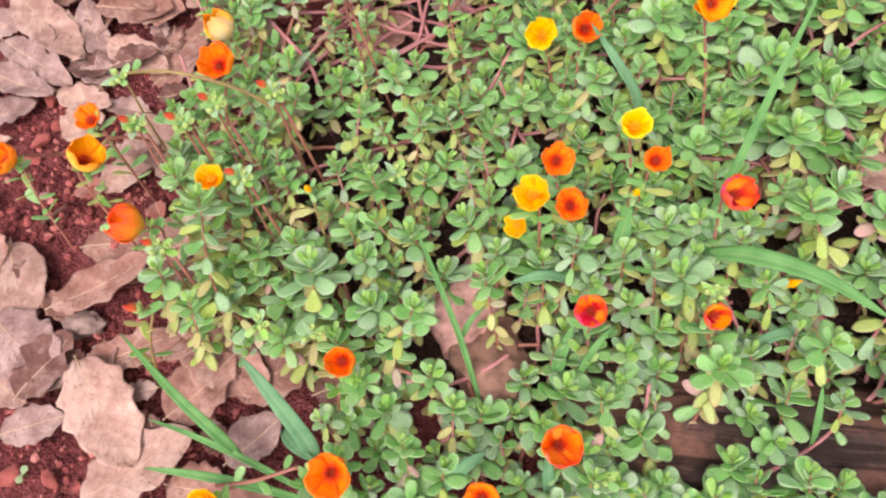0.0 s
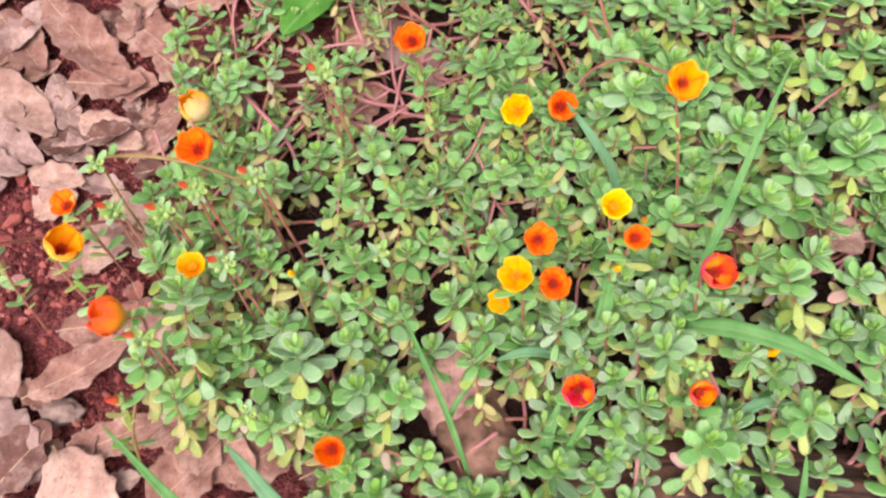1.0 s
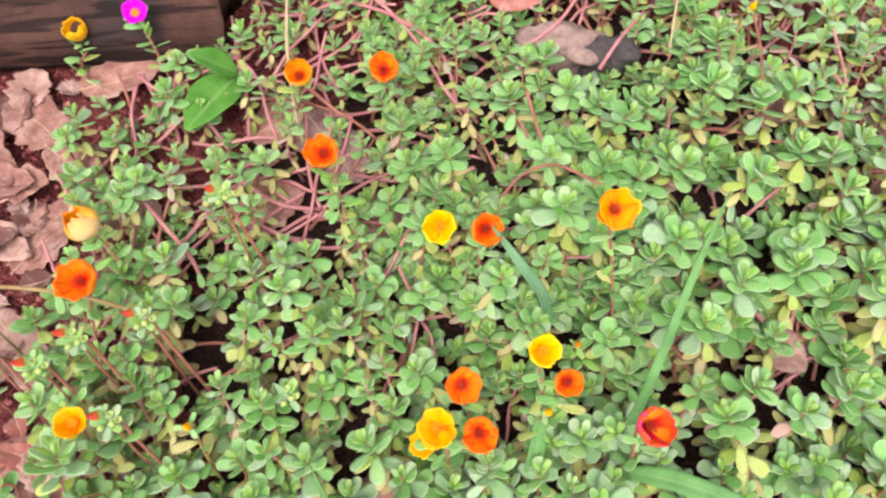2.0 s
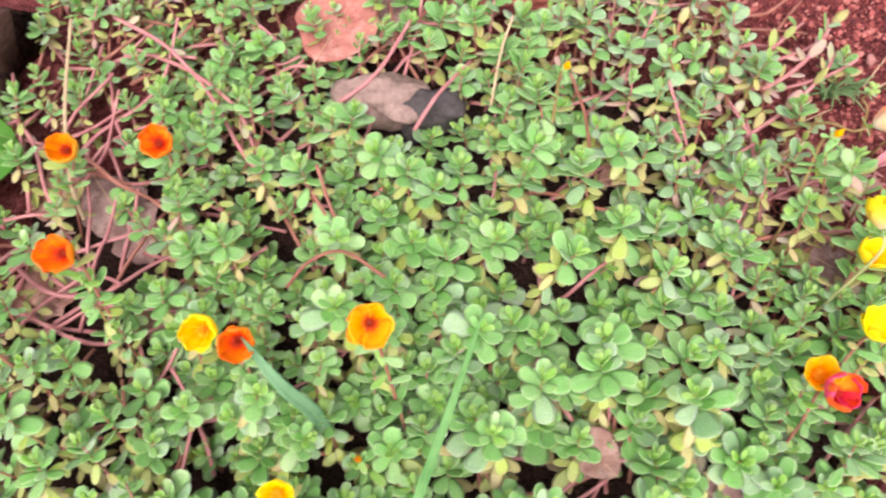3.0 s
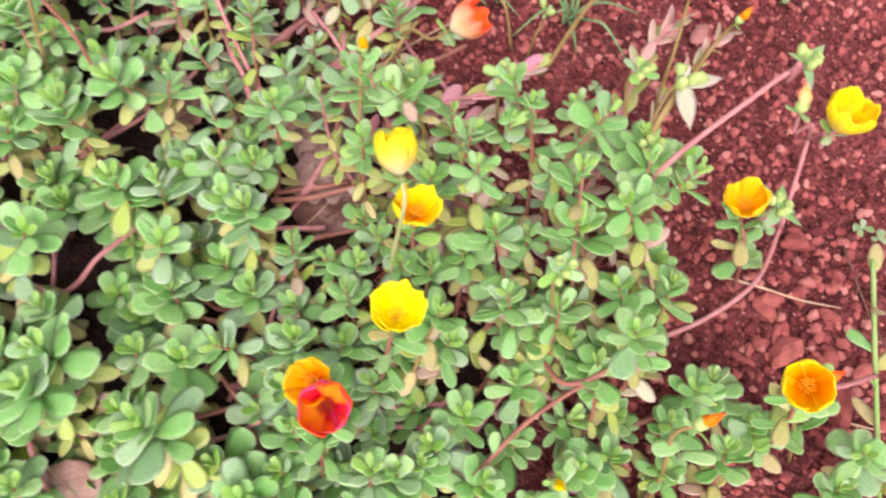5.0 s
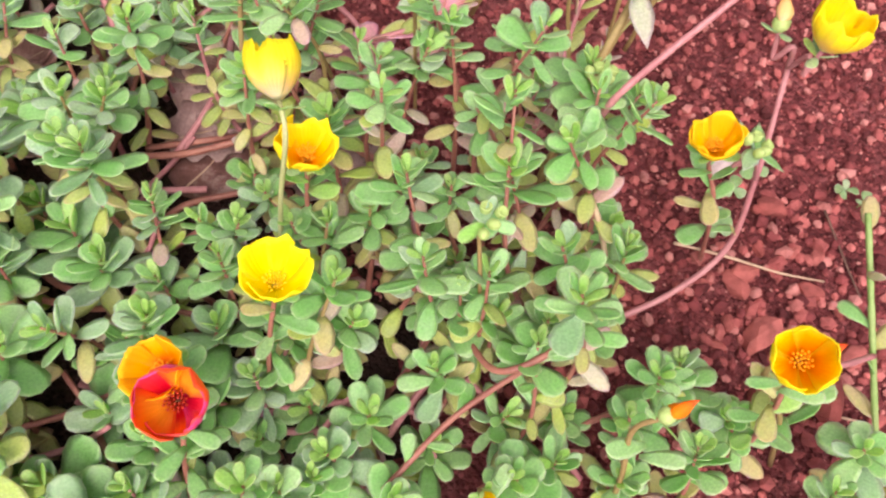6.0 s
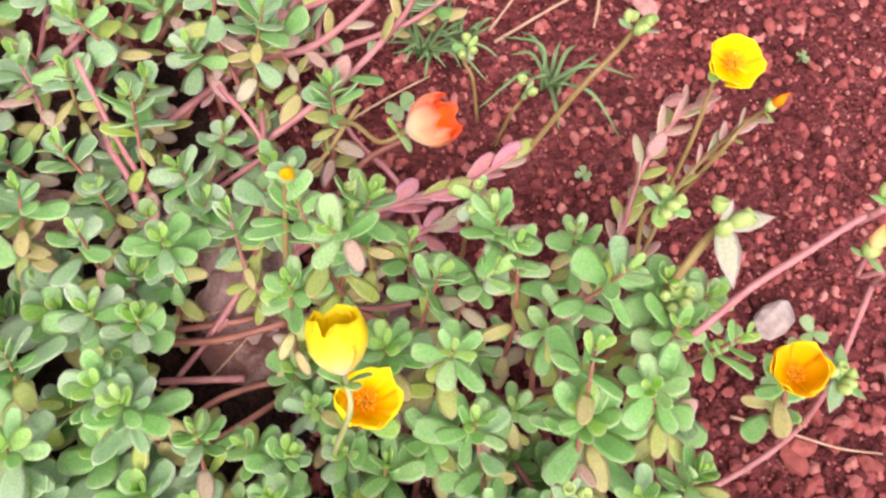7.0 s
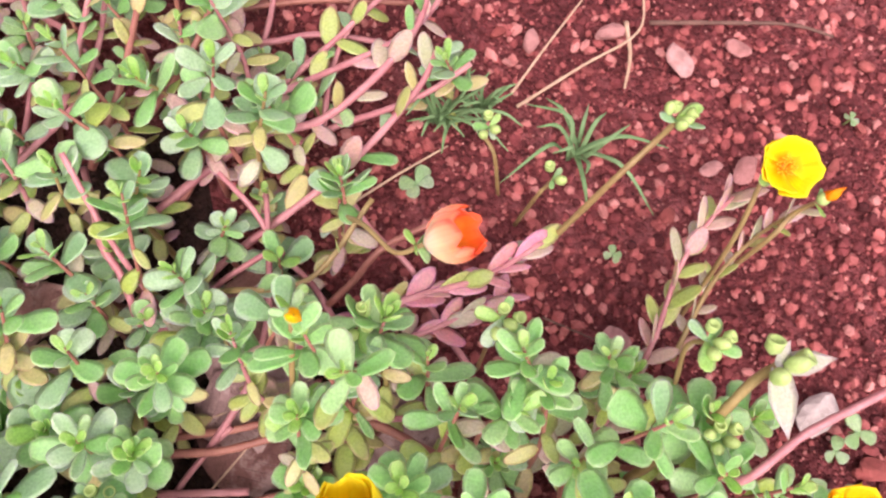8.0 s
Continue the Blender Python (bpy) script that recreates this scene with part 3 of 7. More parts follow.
# ---------------------------------------------------------------- flowers
def petal_data(radius, height, spread, notch, ruffle, rng, close):
    """One petal of a cup: it rises from the centre and fans out, with a notched, crumpled edge."""
    rows = []
    k = rng.uniform(0, 6)
    cup = height > radius * 1.3
    n = 8
    for i in range(n + 1):
        u = i / n
        row = []
        for j in range(n + 1):
            v = 1 - 2 * j / n
            reach = 1 - notch * math.exp(-((v - 0.12 * math.sin(k)) / 0.25) ** 2) + 0.018 * math.sin(v * 8 + k * 3) + 0.022 * math.sin(v * 17 + k * 5) - 0.09 * max(0.0, (abs(v) - 0.6) / 0.4) ** 2
            w = u * reach if i else 0.0
            a = v * spread * (0.8 + 0.2 * math.sin(min(1.0, u * 1.25) * math.pi / 2))
            if cup:
                r = 0.0012 + (radius - 0.0012) * math.sin(w * math.pi * close)
                h = height * w ** 1.15
            else:
                r = 0.0012 + (radius - 0.0012) * w ** 0.7
                h = height * w ** 1.9
            h += ruffle * u * u * radius * (math.sin(v * 5 + k) + 0.45 * math.sin(v * 11 + k * 2))
            r *= 1 - 0.04 * abs(v) * u + 0.05 * u * u * math.sin(v * 7 + k * 4)
            row.append((r * math.cos(a), r * math.sin(a), h))
        rows.append(row)
    return sheet_data(rows, 0.00035)


def stamen_data(rng, count, height, radius):
    verts, faces = [], []
    for i in range(count):
        a, r = i * 2.4, radius * math.sqrt((i + 0.5) / count)
        p = Vector((r * math.cos(a) * 0.5, r * math.sin(a) * 0.5, 0.0005))
        q = Vector((r * math.cos(a), r * math.sin(a), height * rng.uniform(0.75, 1.1)))
        v, f = tube_data([p, p.lerp(q, 0.6), q], 0.00022, 0.00018, 4, steps=1)
        b = len(verts)
        verts += v
        faces += [tuple(b + k for k in g) for g in f]
        v, f = ball_data(q, 0.0006)
        b = len(verts)
        verts += v
        faces += [tuple(b + k for k in g) for g in f]
    return verts, faces


def ball_data(c, r, stretch=1.0, n=6, m=4):
    c = Vector(c)
    verts = [c + Vector((0, 0, -r * stretch))]
    for i in range(1, m):
        a = math.pi * i / m
        verts += [c + Vector((r * math.sin(a) * math.cos(2 * math.pi * k / n), r * math.sin(a) * math.sin(2 * math.pi * k / n), -r * stretch * math.cos(a))) for k in range(n)]
    verts.append(c + Vector((0, 0, r * stretch)))
    faces = [(0, 1 + (k + 1) % n, 1 + k) for k in range(n)]
    for i in range(m - 2):
        faces += [(1 + i * n + k, 1 + i * n + (k + 1) % n, 1 + (i + 1) * n + (k + 1) % n, 1 + (i + 1) * n + k) for k in range(n)]
    last = len(verts) - 1
    faces += [(last, last - n + k, last - n + (k + 1) % n) for k in range(n)]
    return verts, faces


flower_seed = [100]


def leafy_stalk(e, top, base, rng, n):
    """Leaves that stand round the upper part of a flowering shoot."""
    top, base = Vector(top), Vector(base)
    axis = (top - base).normalized()
    for i in range(n):
        f = 0.10 + 0.55 * i / max(1, n - 1)
        kind = rng.choice(("green", "green", "green", "young", "old"))
        m = leaf_pose(rng, top.lerp(base, f), axis, i * 2.4 + rng.uniform(-0.3, 0.3), radians(rng.uniform(0, 40)), rng.uniform(0.014, 0.020))
        put("leaf", LEAF_MESHES[kind, rng.randrange(5)], e, m)


def pedicel(e, top, aim, base, r, material):
    """The flower's stalk, from the ground to the back of the cup, in the thing's own coordinates."""
    top, base = Vector(top), Vector(base)
    near = top - Vector(aim) * 0.014
    v, f = tube_data([base, base.lerp(near, 0.55) + Vector((0, 0, 0.012)), near, top], r * 1.25, r, 7, 0.08)
    return put("stalk", mesh_of("stalk", v, f, [material]), e)


def whorl(e, at, aim, rng, n=4, size=0.011, kinds=("green", "green", "young"), forms=(0, 1, 2, 3, 4)):
    """Small leaves below a flower or pod."""
    for i in range(n):
        m = leaf_pose(rng, Vector(at), Vector(aim), i * 6.28 / n + rng.uniform(-0.4, 0.4), radians(rng.uniform(0, 35)), size * rng.uniform(0.75, 1.15))
        put("leaf", LEAF_MESHES[rng.choice(kinds), rng.choice(forms)], e, m)


def flower(x, y, z, colour, label, aim=(0, -0.35), width=0.026, deep=0.5, base=None, stalk=None, notch=0.12, leaves=4, ruffle=0.12, petals=5, leafy=11, close=0.66):
    """An open portulaca cup on its stalk: petals, stamens, stalk, small leaves under it."""
    flower_seed[0] += 1
    rng = random.Random(flower_seed[0])
    d = Vector((aim[0], aim[1], 1)).normalized()
    if base is None:
        a = rng.uniform(0, 6.28)
        base = (x + 0.02 * math.cos(a) - aim[0] * 0.02, y - 0.34 * z + 0.012 * math.sin(a), -0.003)
    e = centred("portulaca_flower", base[0], base[1])
    width *= 0.95
    height = width * deep * (1.3 if deep < 0.65 else 1.0)
    foot = Vector((x - base[0], y - base[1], z)) - d * height * (0.55 if deep < 0.65 else 0.68)
    turn = rng.uniform(0, 6.28)
    m = frame_at(foot, d.orthogonal(), d) @ Matrix.Rotation(turn, 4, "Z")
    tones = colour.split("+")
    for i in range(petals):
        v, f, fields = petal_data(width / 2 * rng.uniform(0.93, 1.08), height * (rng.uniform(0.78, 1.18) if deep < 0.65 else rng.uniform(0.92, 1.08)), radians(60 if deep < 0.65 else 58), notch * rng.uniform(0.4, 1.6), ruffle, rng, close)
        put("petal", mesh_of("petal", v, f, [PETALS[tones[i % len(tones)]]], fields=fields), e, m @ Matrix.Rotation(2 * math.pi * i / petals + rng.uniform(-0.16, 0.16), 4, "Z") @ Matrix.Translation((0, 0, 0.0004 * (i % 2))))
    v, f = stamen_data(rng, 26, height * 0.40, width * 0.17)
    put("stamen_tuft", mesh_of("stamen_tuft", v, f, [STAMEN_DARK if tones[0] in ("orange", "red", "peach", "scarlet", "flame", "cerise") else STAMEN_LEMON if tones[0] == "lemon" else STAMEN_GOLD]), e, m, "tuft of fine stamens")
    stem = pedicel(e, foot, d, (0, 0, base[2]), 0.0010, stalk or STEM)
    whorl(e, foot - d * 0.004, d, rng, leaves)
    leafy_stalk(stem, foot, (0, 0, base[2]), rng, leafy if stalk is None else 0)
    return tagged(e, label, "flower", "portulaca flowers")


def bud(x, y, z, colour, label, aim=(0, -0.3), size=0.009, base=None, leaves=3, stalk=None):
    """A pointed closed bud or a withered flower on its stalk."""
    flower_seed[0] += 1
    rng = random.Random(flower_seed[0])
    d = Vector((aim[0], aim[1], 1)).normalized()
    if base is None:
        a = rng.uniform(0, 6.28)
        base = (x + 0.02 * math.cos(a), y - 0.4 * z + 0.01 * math.sin(a), -0.003)
    e = centred("portulaca_bud", base[0], base[1])
    foot = Vector((x - base[0], y - base[1], z)) - d * size * 0.4
    m = frame_at(foot, d.orthogonal(), d)
    rows = []
    for k in range(7):
        u = k / 6
        rad = size * 0.30 * math.sin(math.pi * (0.12 + 0.86 * u)) ** 0.8 * (1 - 0.6 * u) + 0.0001
        rows.append([(rad * math.cos(q) * (1 + 0.34 * math.sin(q * 3 + u * 5)), rad * math.sin(q), size * (0.25 + 1.05 * u) + 0.06 * size * math.sin(q * 2)) for q in (2 * math.pi * s / 10 for s in range(10))])
    v = [p for row in rows for p in row]
    f = [(k * 10 + q, k * 10 + (q + 1) % 10, (k + 1) * 10 + (q + 1) % 10, (k + 1) * 10 + q) for k in range(6) for q in range(10)]
    fields = {"along": [min(1, 0.35 + 0.65 * (i // 10) / 6) for i in range(70)], "across": [i % 10 / 5 - 1 for i in range(70)], "rim": [0.3 if i < 50 else 0.9 for i in range(70)], "under": [0.0] * 70}
    put("petals", mesh_of("bud_petals", v, f, [PETALS[colour]], fields=fields), e, m, "crumpled closed petals")
    for side in (0, 180):
        put("sepal", LEAF_MESHES["young", 3], e, m @ pose(0, 0, 0, 0, 0, side + 30) @ pose(0, -0.0012, 0, 68, 0, 0) @ Matrix.Scale(size * 0.85, 4))
    v, f = ball_data((0, 0, size * 0.2), size * 0.30, 1.0, 8, 6)
    put("calyx", mesh_of("calyx", v, f, [BUD_GREEN]), e, m, "pale green calyx")
    stem = pedicel(e, foot, d, (0, 0, base[2]), 0.0011, stalk or STEM_OLIVE)
    whorl(e, foot - d * 0.002, d, rng, leaves, 0.010)
    leafy_stalk(stem, foot, (0, 0, base[2]), rng, 7 if stalk is None else 0)
    return tagged(e, label, "flower bud", "portulaca buds")


def pods(x, y, z, label, aim=(0, -0.3), base=None, n=4, leaves=4, stalk=None, size=0.0048, leaf_size=0.013, thick=0.0009, bracts=()):
    """A cluster of seed pods: round green capsules, some open with a ring-shaped rim, among small leaves."""
    flower_seed[0] += 1
    rng = random.Random(flower_seed[0])
    d = Vector((aim[0], aim[1], 1)).normalized()
    if base is None:
        a = rng.uniform(0, 6.28)
        base = (x + 0.02 * math.cos(a), y - 0.2 * z + 0.01 * math.sin(a), -0.003)
    e = centred("portulaca_seed_head", base[0], base[1])
    foot = Vector((x - base[0], y - base[1], z)) - d * size
    m = frame_at(foot, d.orthogonal(), d)
    for i in range(n):
        a, r = i * 2.4 + rng.uniform(-0.3, 0.3), size * (0.35 + 0.75 * math.sqrt(i / n))
        k = m @ pose(r * math.cos(a), r * math.sin(a), 0.001 * rng.uniform(0, 2), 25 * -math.sin(a), 25 * math.cos(a), 0)
        if i % 2:
            v, f = [], []
            prof = ((0.3, 0.0), (0.95, 0.45), (1.0, 1.1), (1.0, 1.25), (0.72, 1.25), (0.62, 0.8), (0.0, 0.7))
            for j, (pr, ph) in enumerate(prof):
                v += [(pr * size * 0.5 * math.cos(2 * math.pi * q / 10), pr * size * 0.5 * math.sin(2 * math.pi * q / 10), ph * size * 0.75) for q in range(10)]
            for j in range(len(prof) - 1):
                f += [(j * 10 + q, j * 10 + (q + 1) % 10, (j + 1) * 10 + (q + 1) % 10, (j + 1) * 10 + q) for q in range(10)]
            put("open_capsule", mesh_of("open_capsule", v, f, [BUD_GREEN]), e, k, "open seed capsule with a round rim")
        else:
            v, f = ball_data((0, 0, size * 0.6), size * 0.5, 1.5, 8, 6)
            put("capsule", mesh_of("capsule", v, f, [BUD_GREEN]), e, k)
    pedicel(e, foot, d, (0, 0, base[2]), thick, stalk or STEM_OLIVE)
    whorl(e, foot, d, rng, leaves, leaf_size, ("pale", "pale", "green") if leaf_size > 0.015 else ("green", "pale", "young"), (10, 11) if leaf_size > 0.015 else (0, 1, 2, 10))
    for bx, by, bz, long in bracts:
        put("bract", LEAF_MESHES["bract", 10], e, frame_at(foot, (bx, by, bz), (0, 0, 1), long), "pale pointed bract")
    return tagged(e, label, "seed head", "portulaca seed heads")


# ---------------------------------------------------------------- stems, grass, fallen leaves, stones
def runner(points, r0, r1, material, label, leaves=0, kinds=("old",), seed=1, size=0.014, hug=0):
    """A long trailing stem, with some leaves of its own."""
    rng = random.Random(seed)
    o = Vector(points[0])
    p = [Vector(q) - o for q in points]
    e = centred("portulaca_runner", *o)
    v, f = tube_data(p, r0, r1, 8, 0.10, 8)
    put("stem", mesh_of("runner_stem", v, f, [material]), e)
    line = smooth_line(p, 12)
    for i in range(leaves):
        k = 1 + int((len(line) - 3) * (i + rng.random()) / leaves)
        d = (line[k + 1] - line[k - 1]).normalized()
        m = leaf_pose(rng, line[k], d, i * 2.4 + rng.uniform(-0.5, 0.5), radians(rng.uniform(25, 60) + hug), size * rng.uniform(0.8, 1.15), 0.75 if hug < 5 else 0.6)
        kind = rng.choice(kinds)
        put("leaf", LEAF_MESHES[kind, 12 + rng.randrange(2) if kind in ("old", "pink", "magenta") else rng.randrange(5)], e, m)
    return tagged(e, label, "plant stem", "trailing stems")


def blade(points, width, label, material=None, fold=0.25, up=(0, 0, 1)):
    """A long tapering grass blade with a folded middle."""
    o = Vector(points[0])
    line = smooth_line([Vector(q) - o for q in points], 6)
    rows = []
    for i, q in enumerate(line):
        u = i / (len(line) - 1)
        d = (line[min(i + 1, len(line) - 1)] - line[max(i - 1, 0)]).normalized()
        x = d.cross(Vector(up)).normalized()
        z = x.cross(d)
        w = width / 2 * min(1, 0.45 + 2.2 * u) * (1 - u ** 3) ** 0.8 + 0.0002
        rows.append([q + x * w * v + z * fold * w * abs(v) for v in (-1, -0.5, 0, 0.5, 1)])
    v, f, fields = sheet_data(rows, 0.0004)
    e = centred("wild_grass", *o)
    put("blade", mesh_of("grass_blade", v, f, [material or GRASS], fields=fields), e)
    return tagged(e, label, "grass", "wild grass")


def broad_leaf_data(length, width, curl, cup, waves, rng, lobes=0.0, point=0.6, rough=0.0):
    rows = []
    k = rng.uniform(0, 6)
    nu, nv = 23, 15
    for i in range(nu):
        u = i / (nu - 1)
        w = width / 2 * (math.sin(math.pi * min(1, u ** 0.8)) ** point) + 0.0006
        row = []
        for j in range(nv):
            v = 2 * j / (nv - 1) - 1
            edge = 1 + lobes * math.sin(u * 11 + k + (2 if v > 0 else 0)) * abs(v) ** 2 + 0.5 * lobes * math.sin(u * 29 + k * 3 + v) * abs(v) ** 4 + 0.4 * lobes * noise.noise(Vector((u * 9, k * 4, 2 if v > 0 else 5))) * abs(v) ** 3
            x = v * w * edge
            z = cup * abs(v) ** 1.5 * w + curl * length * (u - 0.5) ** 2 + waves * length * (math.sin(u * 7 + k + v * 2.2) * 0.5 + math.sin(u * 17 + k * 2 + v * 4) * 0.22 * abs(v))
            z += rough * noise.noise(Vector((x * 70, u * length * 70, k * 5))) + 0.5 * rough * noise.noise(Vector((x * 190, u * length * 190, k * 7)))
            row.append((x, (u - 0.5) * length, z))
        rows.append(row)
    return rows


def dry_leaf_rows(length, width, curl, fold, waves, lobes, rng, nu, nv):
    """A dry blade: lobed, partly torn outline, two halves folded along the midrib, a gently buckled surface."""
    k = rng.uniform(0, 40)
    turns, torn = rng.uniform(3.6, 5.2), rng.uniform(0.2, 0.9)
    rows = []
    for i in range(nu):
        u = i / (nu - 1)
        w = width / 2 * math.sin(math.pi * min(1, u ** 0.88)) ** 0.62 + 0.0006
        row = []
        for j in range(nv):
            v = 2 * j / (nv - 1) - 1
            side = 1 if v > 0 else -1
            tear = max(0.0, noise.noise(Vector((u * 4.5, side * 3, k))) - 0.22) * torn
            edge = 1 + lobes * (0.7 * math.sin(u * turns * 6.28 + k + side * 0.8) + 0.8 * noise.noise(Vector((u * 13, side * 5, k + 9)))) * abs(v) ** 3 - tear * abs(v) ** 2
            x, y = v * w * edge, (u - 0.5) * length
            y += 0.018 * length * noise.noise(Vector((u * 12, v * 5, k + 3))) * abs(v)
            z = fold * abs(x) * (1 + 0.5 * side * math.sin(k)) + curl * length * (u - 0.5) ** 2
            z += waves * length * (0.22 * math.sin(u * 6 + k + v * 1.6) + 0.10 * math.sin(u * 15 + k * 2 + side) * abs(v) ** 3)
            z += 0.0024 * noise.noise(Vector((x * 60, y * 60, k))) + 0.0012 * noise.noise(Vector((x * 190, y * 190, k)))
            row.append((x, y, z))
        rows.append(row)
    return rows


leaf_seed = [500]


def dead_leaf(a, b, width, tone, label, curl=0.1, cup=0.12, waves=0.10, lobes=0.13, lean=0.0, lift=0.0):
    """A dry fallen leaf from stalk to tip: lobed blade, raised midrib, stalk."""
    leaf_seed[0] += 1
    rng = random.Random(leaf_seed[0])
    a, b = Vector(a), Vector(b)
    length = (b - a).length
    nu, nv = (31, 19) if length > 0.055 else (17, 11)
    rows = dry_leaf_rows(length, width, curl, cup * 1.3, waves, lobes, rng, nu, nv)
    low = min(p[2] for r in rows for p in r)
    v, f, fields = sheet_data(rows, 0.0005)
    mid = [Vector(r[nv // 2]) + Vector((0, 0, 0.0002)) for r in rows]
    c = (a + b) / 2
    e = centred("dead_leaf", c.x, c.y, 0)
    m = frame_at((0, 0, 0.5 * (a.z + b.z) - low * 0.6 + lift), (b - a), (lean, 0, 1))
    put("blade", mesh_of("dead_blade", v, f, [DEAD[tone]], fields=fields), e, m)
    v, f = tube_data([mid[0] + Vector((0, -length * 0.05, 0))] + mid[::3] + [mid[-1]], 0.0007, 0.0002, 6, steps=2)
    put("midrib", mesh_of("midrib", v, f, [STRAW]), e, m)
    return tagged(e, label, "fallen leaf", "fallen leaves")


def stone_data(seed, detail=2, rough=0.22):
    """An angular stone one unit wide."""
    bm = bmesh.new()
    bmesh.ops.create_icosphere(bm, subdivisions=detail, radius=0.5)
    rng = random.Random(seed)
    cuts = [(Vector((rng.uniform(-1, 1), rng.uniform(-1, 1), rng.uniform(-0.8, 1))).normalized(), rng.uniform(0.26, 0.42)) for _ in range(9)]
    for q in bm.verts:
        for n, h in cuts:
            over = q.co.dot(n) - h
            if over > 0:
                q.co -= n * over * 0.85
        q.co *= 1 + rough * 0.35 * (noise.noise(q.co * 4 + Vector((seed * 3.1, 0, 0))) + 0.3 * noise.noise(q.co * 13 + Vector((seed, 2, 0))))
    v, f = [tuple(q.co) for q in bm.verts], [tuple(p.index for p in g.verts) for g in bm.faces]
    bm.free()
    return v, f


STONE_SHAPES = [stone_data(i, 2) for i in range(6)]
BIG_SHAPES = [stone_data(i, 4, 0.9) for i in range(6)]
STONE_MESHES = {}


def stone(x, y, size, tone, label, flat=0.6, long=1.2, turn=0.0, sink=0.25, name="stone"):
    i, big = int(abs(x * 1931 + y * 977)) % 6, size > 0.03
    if (i, big, tone.name) not in STONE_MESHES:
        STONE_MESHES[i, big, tone.name] = mesh_of("stone", *(BIG_SHAPES if big else STONE_SHAPES)[i], [tone], smooth=big)
    m = pose(x, y, size * flat * (0.45 - sink * 0.5), 0, 0, turn) @ Matrix.Diagonal((size * long, size / long, size * flat, 1))
    return put(name, STONE_MESHES[i, big, tone.name], None, m, label, "stone", "loose stones")


# ---------------------------------------------------------------- ground
def ground_height(x, y):
    p = Vector((x * 7, y * 7, 0))
    return 0.006 * noise.noise(p) + 0.0025 * noise.noise(p * 5) - 0.003


def make_ground():
    far = [300, 60, 12, 5, 2.4, 1.5]
    xs = [-v for v in far] + list(np.arange(-0.7, 1.301, 0.0125)) + [1.3 + v for v in reversed(far)]
    ys = [-v for v in far] + list(np.arange(-0.5, 1.001, 0.0125)) + [1.0 + v for v in reversed(far)]
    verts = [(x, y, ground_height(x, y)) for y in ys for x in xs]
    n = len(xs)
    faces = [(j * n + i, j * n + i + 1, (j + 1) * n + i + 1, (j + 1) * n + i) for j in range(len(ys) - 1) for i in range(n - 1)]
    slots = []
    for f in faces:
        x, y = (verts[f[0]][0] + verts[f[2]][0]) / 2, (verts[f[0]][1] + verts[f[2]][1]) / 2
        # ellipse under the mat that takes the painted shade colour, edge roughened
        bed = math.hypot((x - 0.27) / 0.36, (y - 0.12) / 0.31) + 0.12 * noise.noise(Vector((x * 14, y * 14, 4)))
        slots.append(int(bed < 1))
    put("ground", mesh_of("ground", verts, faces, [SOIL, SHADED_SOIL], slots), label="red laterite soil, slightly lumpy, with painted shade under the planted bed", category="ground", kind="structure")


make_ground()

# ---------------------------------------------------------------- logs and large stones
def log(a, b, radius, material, label, squash=0.8, seed=3):
    """A weathered length of timber with an uneven, split surface and flat sawn ends."""
    a, b = Vector(a), Vector(b)
    length = (b - a).length
    verts, faces = [], []
    nu, nv = 60, 44
    for i in range(nu):
        u = i / (nu - 1)
        for k in range(nv):
            t = 2 * math.pi * k / nv
            r = radius * (1 + 0.10 * noise.noise(Vector((u * 3, math.cos(t) * 1.6, math.sin(t) * 1.6 + seed))) + 0.05 * noise.noise(Vector((u * 2, math.cos(t) * 7, math.sin(t) * 7 + seed))) + 0.035 * noise.noise(Vector((u * 9, math.cos(t) * 15, math.sin(t) * 15 + seed))))
            verts.append((u * length + 0.030 * noise.noise(Vector((math.cos(t) * 1.5, math.sin(t) * 1.5, u + seed))), r * math.cos(t), r * math.sin(t) * squash))
    for i in range(nu - 1):
        faces += [(i * nv + k, i * nv + (k + 1) % nv, (i + 1) * nv + (k + 1) % nv, (i + 1) * nv + k) for k in range(nv)]
    faces += [tuple(range(nv))[::-1], tuple(range((nu - 1) * nv, nu * nv))]
    turn = math.atan2((b - a).y, (b - a).x)
    me = mesh_of("log", verts, faces, [material])
    return put("log", me, None, Matrix.Translation(a) @ Matrix.Rotation(turn, 4, "Z"), label, "log", "logs")


log((-0.42, 0.445, 0.030), (-0.045, 0.437, 0.030), 0.050, BARK, "dark weathered log lying at the edge of the bed", 0.85, 3)
log((0.140, -0.150, 0.0), (0.50, -0.203, 0.0), 0.056, WOOD, "reddish brown weathered log, partly charred, under trailing shoots", 0.6, 8)
stone(*(0.068, -0.050, 0.000)[:2], 0.085, STONE_PINK, "smooth pinkish stone lying between the shoots", 0.55, 1.1, 80)
stone(*(0.082, -0.101, 0.000)[:2], 0.075, STONE_BROWN, "brown rough stone below the shoots", 0.6, 1.1, 100)
stone(*(0.275, 0.368, 0.030)[:2], 0.094, STONE_GREY, "grey rounded stone among trailing stems", 0.62, 1.2, 5)
stone(*(0.311, 0.352, 0.030)[:2], 0.064, STONE_DARK, "dark grey broken stone among trailing stems", 0.95, 1.0, 40)
stone(0.43, 0.475, 0.10, STONE_RED, "red laterite stone behind the shoots", 0.5, 1.3, 10)
stone(0.30, 0.505, 0.09, STONE_RED, "red laterite stone behind the shoots", 0.5, 1.3, -15)

